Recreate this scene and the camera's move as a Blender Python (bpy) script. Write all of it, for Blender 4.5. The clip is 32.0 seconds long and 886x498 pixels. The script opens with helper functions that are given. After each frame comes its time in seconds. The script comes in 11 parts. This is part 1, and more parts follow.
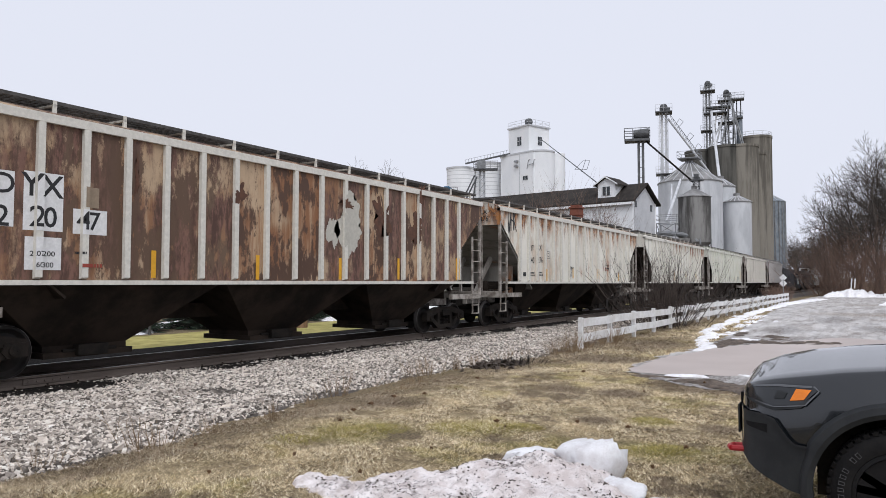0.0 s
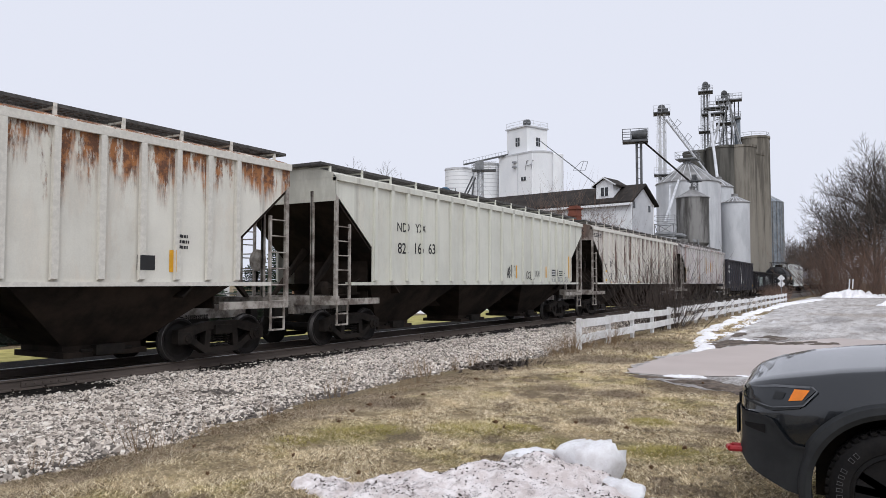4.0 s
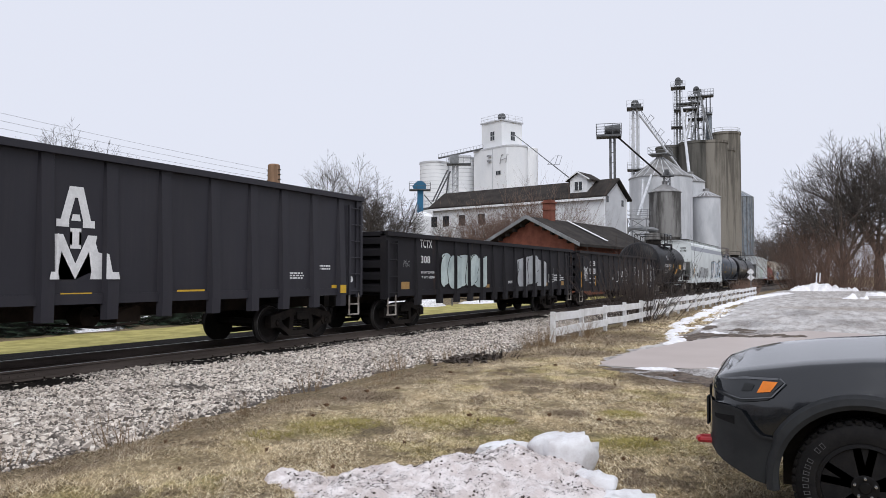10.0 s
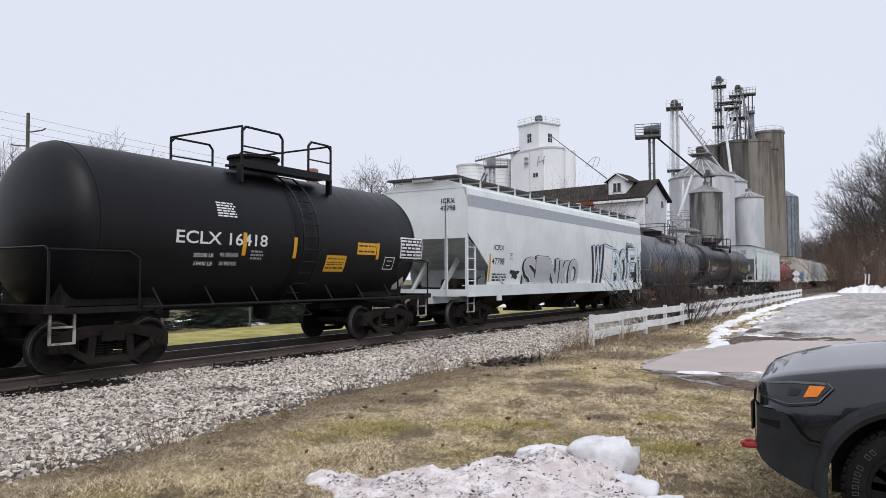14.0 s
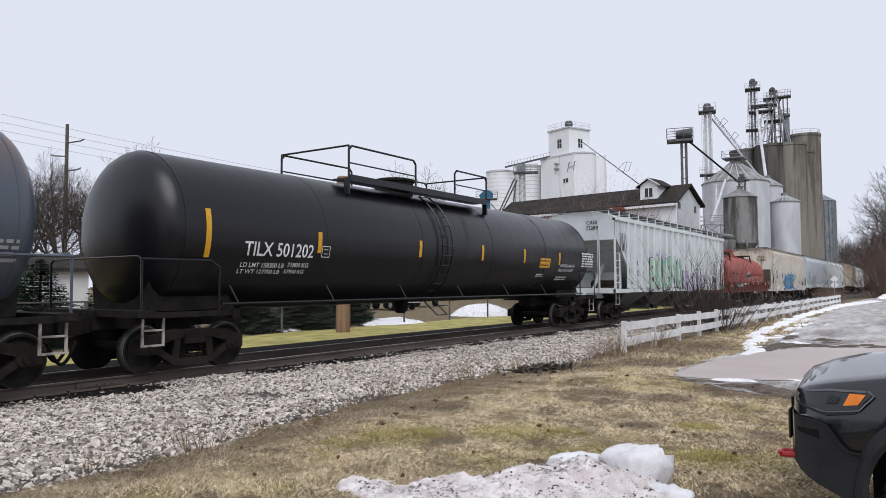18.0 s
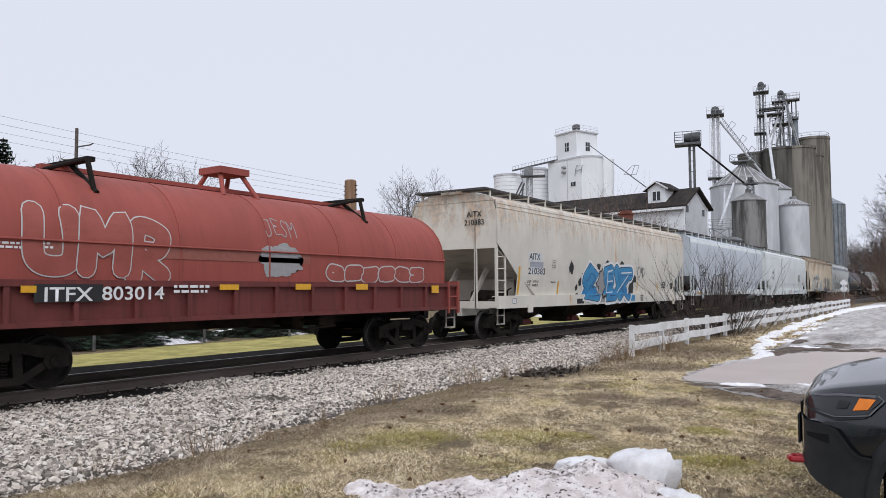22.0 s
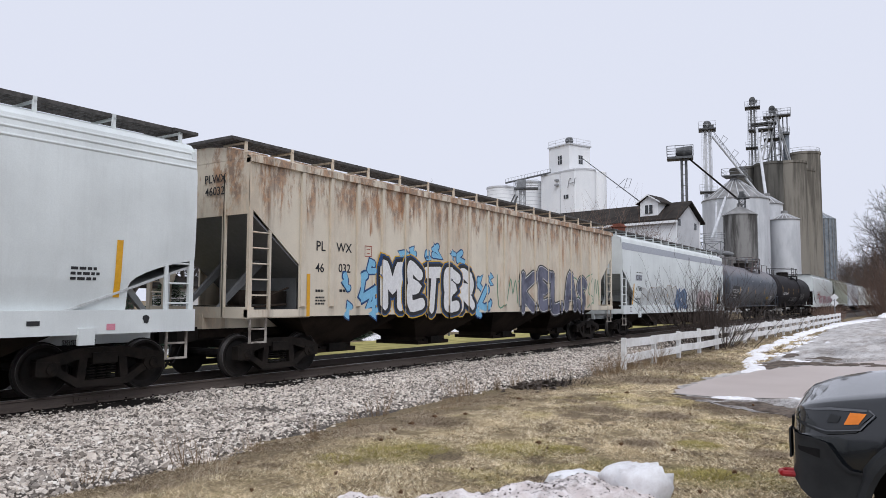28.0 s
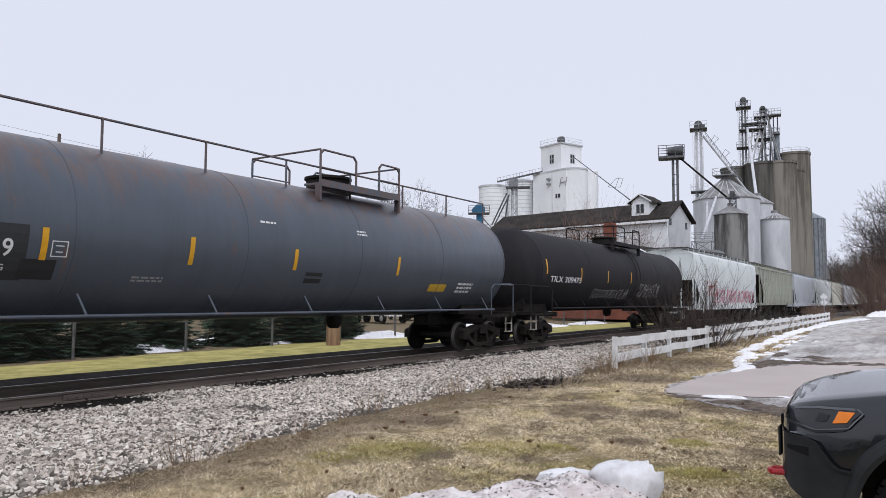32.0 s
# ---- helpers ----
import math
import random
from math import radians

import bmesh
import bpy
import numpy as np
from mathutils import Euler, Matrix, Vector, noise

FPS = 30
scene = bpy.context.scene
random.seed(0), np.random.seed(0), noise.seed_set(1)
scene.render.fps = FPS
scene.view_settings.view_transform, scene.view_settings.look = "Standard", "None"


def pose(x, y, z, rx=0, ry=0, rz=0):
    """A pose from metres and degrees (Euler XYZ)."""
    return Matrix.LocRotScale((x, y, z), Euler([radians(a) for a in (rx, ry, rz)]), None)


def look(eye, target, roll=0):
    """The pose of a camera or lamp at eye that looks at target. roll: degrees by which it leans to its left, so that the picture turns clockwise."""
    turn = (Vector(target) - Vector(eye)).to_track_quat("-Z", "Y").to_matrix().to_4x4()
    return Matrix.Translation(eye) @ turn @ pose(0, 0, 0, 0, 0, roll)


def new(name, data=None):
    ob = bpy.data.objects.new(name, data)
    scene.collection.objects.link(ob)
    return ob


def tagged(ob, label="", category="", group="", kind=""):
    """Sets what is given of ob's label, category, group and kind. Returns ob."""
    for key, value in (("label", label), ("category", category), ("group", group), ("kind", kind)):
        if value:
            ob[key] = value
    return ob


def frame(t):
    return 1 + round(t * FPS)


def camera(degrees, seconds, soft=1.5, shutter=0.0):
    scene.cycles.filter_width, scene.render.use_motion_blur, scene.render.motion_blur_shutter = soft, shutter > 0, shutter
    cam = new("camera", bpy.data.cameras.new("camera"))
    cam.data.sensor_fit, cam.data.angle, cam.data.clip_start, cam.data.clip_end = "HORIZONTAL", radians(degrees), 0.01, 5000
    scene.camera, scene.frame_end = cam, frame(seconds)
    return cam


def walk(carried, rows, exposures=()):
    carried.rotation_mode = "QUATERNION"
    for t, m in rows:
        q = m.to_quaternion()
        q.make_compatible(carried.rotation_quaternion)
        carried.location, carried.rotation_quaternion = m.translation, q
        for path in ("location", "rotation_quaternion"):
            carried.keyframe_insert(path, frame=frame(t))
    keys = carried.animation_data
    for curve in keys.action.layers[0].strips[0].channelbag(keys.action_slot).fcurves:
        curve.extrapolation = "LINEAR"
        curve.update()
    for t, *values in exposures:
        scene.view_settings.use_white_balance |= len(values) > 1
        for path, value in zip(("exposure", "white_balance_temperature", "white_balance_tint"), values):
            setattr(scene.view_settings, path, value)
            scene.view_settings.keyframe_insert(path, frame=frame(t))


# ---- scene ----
# The line of the track runs along +y; the camera stands at the origin.
EYE = 1.53
TRACK_X = -12.48

cam = camera(62.94, 32.0, soft=0.6, shutter=0.0)
# seconds, turn to the left of the track, tilt up, lean
TURNS = [
    (0, 30.715, 2.595, 0.100),
    (0.5, 30.671, 2.573, 0.056),
    (1, 30.690, 2.537, 0.034),
    (1.5, 30.677, 2.523, 0.009),
    (2, 30.677, 2.526, 0.005),
    (2.5, 30.703, 2.547, 0.046),
    (3, 30.703, 2.599, 0.058),
    (3.5, 30.676, 2.644, 0.041),
    (5.5, 30.053, 2.690, 0.011),
    (6, 29.847, 2.659, 0.004),
    (6.5, 29.594, 2.616, -0.025),
    (7, 29.363, 2.535, -0.052),
    (7.5, 29.141, 2.412, -0.075),
    (8, 29.014, 2.300, -0.118),
    (8.5, 28.894, 2.231, -0.189),
    (9, 28.820, 2.191, -0.210),
    (9.5, 28.718, 2.166, -0.096),
    (10, 28.587, 2.173, 0.027),
    (10.5, 28.517, 2.217, 0.038),
    (11, 28.472, 2.291, 0.025),
    (11.5, 28.516, 2.377, 0.065),
    (12, 28.684, 2.444, 0.131),
    (12.5, 29.035, 2.476, 0.144),
    (13, 29.660, 2.467, 0.075),
    (13.5, 30.529, 2.428, -0.043),
    (14, 31.541, 2.408, -0.165),
    (14.5, 32.503, 2.422, -0.222),
    (16.5, 33.777, 3.070, -0.237),
    (17, 33.787, 3.030, -0.252),
    (17.5, 33.833, 2.969, -0.274),
    (18, 33.920, 2.925, -0.295),
    (18.5, 34.038, 2.912, -0.295),
    (19, 34.175, 2.926, -0.292),
    (19.5, 34.345, 2.951, -0.321),
    (20, 34.424, 2.974, -0.360),
    (20.5, 34.495, 2.987, -0.334),
    (21, 34.527, 3.010, -0.263),
    (21.5, 34.523, 3.086, -0.238),
    (22, 34.493, 3.208, -0.235),
    (22.5, 34.472, 3.342, -0.189),
    (23, 34.438, 3.485, -0.165),
    (23.5, 34.394, 3.625, -0.211),
    (24, 34.363, 3.733, -0.260),
    (24.5, 34.338, 3.790, -0.238),
    (25, 34.363, 3.820, -0.165),
    (25.5, 34.353, 3.850, -0.131),
    (27.5, 33.997, 4.121, 0.115),
    (28, 33.922, 4.133, 0.136),
    (28.5, 33.830, 4.160, 0.160),
    (29, 33.707, 4.182, 0.194),
    (29.5, 33.637, 4.180, 0.262),
    (30, 33.567, 4.166, 0.319),
    (30.5, 33.507, 4.141, 0.337),
    (31, 33.454, 4.096, 0.316),
    (31.5, 33.360, 4.049, 0.273),
    (32, 33.270, 4.021, 0.258),
]
walk(cam, [(t, pose(0, 0, EYE, 90 + p, 0, y) @ pose(0, 0, 0, 0, 0, r)) for t, y, p, r in TURNS],
     exposures=[(0, 0.03, 6500, 10), (10, 0.02, 6490, 10), (16, 0.0, 6460, 10), (22, -0.02, 6420, 10), (32, -0.02, 6380, 11)])

# ---- sky and light: an even overcast ----
world = bpy.data.worlds.new("overcast_sky")
scene.world = world
world.use_nodes = True
wn, wl = world.node_tree.nodes, world.node_tree.links
sky = wn.new("ShaderNodeTexSky")
sky.sky_type = "NISHITA"
sky.sun_disc = False
sky.sun_elevation = radians(35)
sky.sun_rotation = radians(150)
sky.dust_density = 4.0
hsv = wn.new("ShaderNodeHueSaturation")
hsv.inputs["Saturation"].default_value = 0.25
hsv.inputs["Value"].default_value = 0.06
cloud = wn.new("ShaderNodeRGB")
cloud.outputs[0].default_value = (0.81, 0.845, 0.965, 1)
wmix = wn.new("ShaderNodeMixRGB")
wmix.inputs["Fac"].default_value = 0.9
wl.new(sky.outputs[0], hsv.inputs["Color"])
wl.new(hsv.outputs[0], wmix.inputs[1])
wl.new(cloud.outputs[0], wmix.inputs[2])
wl.new(wmix.outputs[0], wn["Background"].inputs["Color"])
wn["Background"].inputs["Strength"].default_value = 1.0

sun = new("sun", bpy.data.lights.new("sun", "SUN"))
sun.data.energy = 1.8
sun.data.angle = radians(40)
sun.data.color = (0.985, 0.985, 1.0)
sun.matrix_basis = look((20, -25, 40), (0, 0, 0))


# ---- materials ----
def nodes_of(name):
    m = bpy.data.materials.new(name)
    m.use_nodes = True
    nt = m.node_tree
    return m, nt.nodes, nt.links, nt.nodes["Principled BSDF"]


def add(n, kind, **values):
    node = n.new(kind)
    for k, v in values.items():
        node.inputs[k].default_value = v
    return node


def coords(n, l, scale, loc=(0, 0, 0)):
    tc = n.new("ShaderNodeTexCoord")
    mp = n.new("ShaderNodeMapping")
    mp.inputs["Scale"].default_value = scale
    mp.inputs["Location"].default_value = loc
    l.new(tc.outputs["Object"], mp.inputs["Vector"])
    return mp.outputs[0]


def ramp(n, l, src, lo, hi):
    if lo > hi:
        return math_of(n, l, "SUBTRACT", 1.0, ramp(n, l, src, hi, lo))
    r = n.new("ShaderNodeMapRange")
    r.interpolation_type = "SMOOTHSTEP"
    r.inputs["From Min"].default_value = lo
    r.inputs["From Max"].default_value = hi
    l.new(src, r.inputs["Value"])
    return r.outputs[0]


def noise_of(n, l, scale, detail=4.0, rough=0.6, stretch=(1, 1, 1), loc=(0, 0, 0)):
    t = add(n, "ShaderNodeTexNoise", Scale=scale, Detail=detail, Roughness=rough)
    l.new(coords(n, l, stretch, loc), t.inputs["Vector"])
    return t.outputs["Fac"]


def mix(n, l, fac, a, b, kind="MIX"):
    x = n.new("ShaderNodeMixRGB")
    x.blend_type = kind
    for i, v in ((0, fac), (1, a), (2, b)):
        if isinstance(v, (int, float)):
            x.inputs[i].default_value = v
        elif isinstance(v, tuple):
            x.inputs[i].default_value = (*v, 1)
        else:
            l.new(v, x.inputs[i])
    return x.outputs[0]


def math_of(n, l, op, a, b):
    x = n.new("ShaderNodeMath")
    x.operation = op
    for i, v in ((0, a), (1, b)):
        if isinstance(v, (int, float)):
            x.inputs[i].default_value = v
        else:
            l.new(v, x.inputs[i])
    return x.outputs[0]


def bump(n, l, b, src, strength=0.3, dist=0.01):
    k = add(n, "ShaderNodeBump", Strength=strength, Distance=dist)
    l.new(src, k.inputs["Height"])
    l.new(k.outputs[0], b.inputs["Normal"])


def surface(name, a, b2, scale=3.0, rough=0.7, metal=0.0, bump_s=0.25, bump_d=0.01, fine=60.0, lo=0.35, hi=0.65, stretch=(1, 1, 1), spec=0.4):
    """A plain worn surface: two tones at a large scale, grain at a small one."""
    m, n, l, b = nodes_of(name)
    big = ramp(n, l, noise_of(n, l, scale, 5, 0.65, stretch), lo, hi)
    small = noise_of(n, l, fine, 3, 0.6)
    c = mix(n, l, big, a, b2)
    c = mix(n, l, 0.25, c, mix(n, l, small, tuple(x * 0.5 for x in a), tuple(min(1, x * 1.4) for x in b2)))
    l.new(c, b.inputs["Base Color"])
    b.inputs["Roughness"].default_value = rough
    b.inputs["Metallic"].default_value = metal
    b.inputs["Specular IOR Level"].default_value = spec
    bump(n, l, b, small, bump_s, bump_d)
    return m


def car_paint(name, base, rust=0.0, dirt=0.3, rough=0.55, seed=0.0, rust_colour=(0.30, 0.12, 0.045), dark=(0.10, 0.075, 0.055), patch=0.0, wash=None, wash_amount=0.0, spec=0.3, panels=None, stain=0.0, stain_colour=(0.10, 0.07, 0.052), top_rust=0.0, edge=0.35, rust_from=None):
    """Old freight car paint: streaks of rust that run down, brown patches, road dirt and fine grain."""
    m, n, l, b = nodes_of(name)
    off = (seed * 7.3, seed * 3.1, seed * 5.7)
    fade = noise_of(n, l, 0.7, 5, 0.6, (1, 1, 1), off)
    c = mix(n, l, ramp(n, l, fade, 0.3, 0.7), tuple(x * 0.86 for x in base), base)
    if wash:
        w = ramp(n, l, noise_of(n, l, 0.55, 6, 0.7, (1, 1, 0.6), (off[1], off[0], 2)), 0.62 - 0.3 * wash_amount, 0.72)
        c = mix(n, l, w, c, wash)
    streak = noise_of(n, l, 1.0, 6, 0.72, (1, 4.5, 0.32), off)
    grime = ramp(n, l, streak, 0.42, 0.78)
    c = mix(n, l, math_of(n, l, "MULTIPLY", grime, dirt), c, dark)
    if rust > 0:
        s2 = noise_of(n, l, 1.0, 7, 0.75, (1, 2.6, 0.22), (off[2], off[0], off[1]))
        broad = ramp(n, l, noise_of(n, l, 0.35, 3, 0.6, (1, 1, 1.3), off), 0.38, 0.62)
        r = ramp(n, l, math_of(n, l, "MULTIPLY", s2, math_of(n, l, "ADD", 0.55, math_of(n, l, "MULTIPLY", broad, 0.6))), 0.66 - 0.32 * rust, 0.80 - 0.22 * rust)
        c = mix(n, l, r, c, rust_colour)
    if patch > 0:
        p = ramp(n, l, noise_of(n, l, 1.6, 8, 0.75, (1, 1.2, 0.5), (off[1], 1, off[2])), 0.66 - 0.16 * patch, 0.72 - 0.16 * patch)
        c = mix(n, l, p, c, (0.085, 0.045, 0.03))
    if panels or top_rust:
        tc = n.new("ShaderNodeTexCoord")
        sp = n.new("ShaderNodeSeparateXYZ")
        l.new(tc.outputs["Object"], sp.inputs[0])
    if panels:
        # each sheet between two posts has weathered in its own way
        k = math_of(n, l, "DIVIDE", sp.outputs["Y"], panels[0])
        k = math_of(n, l, "SUBTRACT", k, math_of(n, l, "MULTIPLY", math_of(n, l, "SINE", math_of(n, l, "MULTIPLY", k, math.pi), 0), 0.028))
        u = math_of(n, l, "MULTIPLY", math_of(n, l, "ADD", k, 1.0), (panels[1] - 1) / 2)
        cell = math_of(n, l, "FLOOR", u, 0)
        wn_ = n.new("ShaderNodeTexWhiteNoise")
        wn_.noise_dimensions = "1D"
        l.new(math_of(n, l, "ADD", cell, seed * 13.0), wn_.inputs["W"])
        own = wn_.outputs["Value"]
        side = math_of(n, l, "ABSOLUTE", math_of(n, l, "SUBTRACT", math_of(n, l, "SUBTRACT", u, cell), 0.5), 0)
        c = mix(n, l, math_of(n, l, "MULTIPLY", own, 0.28), c, tuple(x * 0.62 for x in base))
        blot = ramp(n, l, noise_of(n, l, 1.2, 8, 0.74, (1, 1.7, 0.6), (off[1], off[2], 4)), 0.43, 0.58)
        blot = math_of(n, l, "MULTIPLY", blot, math_of(n, l, "MULTIPLY", ramp(n, l, own, 0.15, 0.75), stain))
        tone = mix(n, l, ramp(n, l, noise_of(n, l, 4.0, 5, 0.7, (1, 2, 0.6)), 0.42, 0.62), stain_colour, tuple(min(1.0, x * 2.4) for x in stain_colour))
        c = mix(n, l, blot, c, tone)
        # dark lines along the posts: grime, and painted shade that gives the posts depth
        seam = math_of(n, l, "MULTIPLY", ramp(n, l, side, 0.34, 0.46), math_of(n, l, "MULTIPLY", ramp(n, l, streak, 0.3, 0.6), edge))
        c = mix(n, l, seam, c, dark)
    if top_rust:
        band = math_of(n, l, "ADD", sp.outputs["Z"], math_of(n, l, "MULTIPLY", noise_of(n, l, 1.0, 6, 0.7, (1, 3.2, 0.25), (off[0], 3, off[1])), 3.2))
        tr = math_of(n, l, "MULTIPLY", ramp(n, l, band, 4.75, 5.55), ramp(n, l, noise_of(n, l, 2.0, 6, 0.75, (1, 1.6, 0.4), (4, off[1], 0)), 0.41, 0.53))
        if rust_from is not None:
            tr = math_of(n, l, "MULTIPLY", tr, ramp(n, l, math_of(n, l, "ADD", sp.outputs["Y"], math_of(n, l, "MULTIPLY", fade, 3.0)), rust_from, rust_from + 3.0))
        c = mix(n, l, math_of(n, l, "MULTIPLY", tr, top_rust), c, mix(n, l, ramp(n, l, noise_of(n, l, 6, 4, 0.7), 0.4, 0.6), rust_colour, (0.13, 0.06, 0.035)))
    grain = noise_of(n, l, 45, 3, 0.6)
    c = mix(n, l, ramp(n, l, grain, 0.25, 0.75), mix(n, l, 0.06, c, (0.0, 0.0, 0.0)), c)
    l.new(c, b.inputs["Base Color"])
    l.new(math_of(n, l, "ADD", rough - 0.1, math_of(n, l, "MULTIPLY", streak, 0.25)), b.inputs["Roughness"])
    b.inputs["Specular IOR Level"].default_value = spec
    bump(n, l, b, noise_of(n, l, 2.2, 4, 0.6), 0.25, 0.02)
    return m


def flat(name, c, rough=0.6, metal=0.0, spec=0.4):
    m, n, l, b = nodes_of(name)
    g = noise_of(n, l, 12, 4, 0.7)
    l.new(mix(n, l, ramp(n, l, g, 0.3, 0.75), tuple(x * 0.82 for x in c), c), b.inputs["Base Color"])
    b.inputs["Roughness"].default_value = rough
    b.inputs["Metallic"].default_value = metal
    b.inputs["Specular IOR Level"].default_value = spec
    return m


TREAD_STEEL = flat("worn_wheel_tread", (0.16, 0.15, 0.145), 0.4, 0.6)
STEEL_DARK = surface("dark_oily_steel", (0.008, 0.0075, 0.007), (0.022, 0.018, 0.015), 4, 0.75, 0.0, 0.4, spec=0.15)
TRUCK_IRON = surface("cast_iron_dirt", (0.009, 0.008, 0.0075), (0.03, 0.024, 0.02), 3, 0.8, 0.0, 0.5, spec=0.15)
WHEEL_FACE = surface("wheel_face_steel", (0.008, 0.0075, 0.007), (0.022, 0.018, 0.016), 5, 0.65, 0.0, 0.3, spec=0.2)
WHEEL_RIM = flat("polished_tread_steel", (0.45, 0.43, 0.42), 0.3, 0.9)
# Near-black tones carry the shade under the cars as well as dirt.
UNDER_DARK = surface("underframe_dirt_and_shade", (0.008, 0.007, 0.0065), (0.042, 0.031, 0.024), 0.9, 0.9, 0.0, 0.4, spec=0.12)
BLACK_PAINT = car_paint("black_car_paint", (0.028, 0.027, 0.034), 0.0, 0.3, 0.5, 1.7, dark=(0.055, 0.05, 0.052), spec=0.25)
BLACK_WORN = car_paint("worn_black_paint", (0.019, 0.018, 0.021), 0.15, 0.4, 0.6, 4.1, rust_colour=(0.045, 0.03, 0.024), dark=(0.04, 0.035, 0.033), spec=0.15)
BLACK_GLOSS = car_paint("black_tank_paint", (0.006, 0.006, 0.0075), 0.0, 0.2, 0.42, 2.9, dark=(0.024, 0.022, 0.021), spec=0.22)
BLACK_SHEEN = car_paint("glossy_black_tank_paint", (0.006, 0.006, 0.008), 0.0, 0.15, 0.3, 5.2, dark=(0.013, 0.012, 0.012), spec=0.4)
GREY_TANK = car_paint("grey_tank_paint", (0.072, 0.088, 0.112), 0.1, 0.3, 0.34, 6.3, rust_colour=(0.14, 0.075, 0.045), dark=(0.04, 0.04, 0.042), spec=0.5, top_rust=0.5)
RED_OXIDE = car_paint("red_oxide_paint", (0.33, 0.078, 0.06), 0.1, 0.35, 0.6, 3.3, rust_colour=(0.16, 0.06, 0.04), dark=(0.11, 0.04, 0.035))
GRATING = surface("galvanised_grating", (0.04, 0.038, 0.036), (0.10, 0.093, 0.087), 6, 0.6, 0.3)
YELLOW_TAPE = flat("yellow_reflective_tape", (0.74, 0.38, 0.018), 0.35)
INK_BLACK = flat("black_stencil_paint", (0.02, 0.02, 0.022), 0.6)
INK_WHITE = flat("white_stencil_paint", (0.78, 0.78, 0.78), 0.6)
INK_YELLOW = flat("yellow_stencil_paint", (0.65, 0.40, 0.03), 0.6)
PLATE_GREY = flat("grey_patch_paint", (0.36, 0.38, 0.42), 0.6)


# ---- geometry ----
class Solid:
    """Collects vertices and faces for one mesh."""

    def __init__(self):
        self.v, self.f = [], []

    def face(self, pts):
        k = len(self.v)
        self.v += [tuple(p) for p in pts]
        self.f.append(tuple(range(k, k + len(pts))))
        return self

    def box(self, x0, x1, y0, y1, z0, z1):
        k = len(self.v)
        self.v += [(x, y, z) for z in (z0, z1) for x, y in ((x0, y0), (x1, y0), (x1, y1), (x0, y1))]
        self.f += [(k, k + 3, k + 2, k + 1), (k + 4, k + 5, k + 6, k + 7), (k, k + 1, k + 5, k + 4), (k + 1, k + 2, k + 6, k + 5), (k + 2, k + 3, k + 7, k + 6), (k + 3, k, k + 4, k + 7)]
        return self

    def loft(self, rings, caps=True, closed=True):
        k, m = len(self.v), len(rings[0])
        for r in rings:
            self.v += [tuple(p) for p in r]
        for i in range(len(rings) - 1):
            for j in range(m if closed else m - 1):
                a, b = k + i * m + j, k + i * m + (j + 1) % m
                self.f.append((a, b, b + m, a + m))
        if caps:
            self.f.append(tuple(k + j for j in reversed(range(m))))
            self.f.append(tuple(k + (len(rings) - 1) * m + j for j in range(m)))
        return self

    def prism_x(self, poly, x0, x1):
        """A polygon of (y, z), counter-clockwise seen from +x."""
        return self.loft([[(x0, y, z) for y, z in poly], [(x1, y, z) for y, z in poly]])

    def prism_y(self, poly, y0, y1):
        """A polygon of (x, z)."""
        return self.loft([[(x, y0, z) for x, z in poly], [(x, y1, z) for x, z in poly]])

    def rod(self, p, q, r, n=8, r2=None):
        p, q = Vector(p), Vector(q)
        d = (q - p).normalized()
        a = d.orthogonal().normalized()
        b = d.cross(a)
        r2 = r if r2 is None else r2
        ring = lambda c, s: [c + (a * math.cos(t) + b * math.sin(t)) * s for t in (2 * math.pi * i / n for i in range(n))]
        return self.loft([ring(p, r), ring(q, r2)])

    def path(self, pts, r, n=6):
        for p, q in zip(pts, pts[1:]):
            self.rod(p, q, r, n)
        return self

    def turn(self, axis_p, axis, profile, n=24, caps=True):
        """Revolves (distance along the axis, radius) round an axis."""
        p, d = Vector(axis_p), Vector(axis).normalized()
        a = d.orthogonal().normalized()
        b = d.cross(a)
        rings = [[p + d * h + (a * math.cos(t) + b * math.sin(t)) * max(s, 1e-4) for t in (2 * math.pi * i / n for i in range(n))] for h, s in profile]
        return self.loft(rings, caps)

    def mesh(self, name, material, smooth=0.6):
        me = bpy.data.meshes.new(name)
        me.from_pydata(self.v, [], self.f)
        bm = bmesh.new()
        bm.from_mesh(me)
        bmesh.ops.recalc_face_normals(bm, faces=bm.faces)
        bm.to_mesh(me)
        bm.free()
        me.materials.append(material)
        if smooth:
            me.shade_smooth()
            me.set_sharp_from_angle(angle=smooth)
        return me


def link(name, me, parent=None, label="", m=None):
    ob = new(name, me)
    if parent is not None:
        ob.parent = parent
    if m is not None:
        ob.matrix_basis = m
    if label:
        tagged(ob, label)
    return ob


def part(name, solid, material, parent=None, label="", m=None, smooth=0.6):
    return link(name, solid.mesh(name, material, smooth), parent, label, m)


SHARED = {}


def shared(key, name, make, material, parent, label="", m=None):
    """A part whose mesh is made once and used again."""
    if key not in SHARED:
        SHARED[key] = make().mesh(name, material)
    return link(name, SHARED[key], parent, label, m)


def thing(name, label, category, group="", at=(0, 0, 0), turn=0.0):
    e = new(name)
    e.empty_display_size = 0.3
    e.matrix_basis = pose(*at, 0, 0, turn)
    return tagged(e, label, category, group)


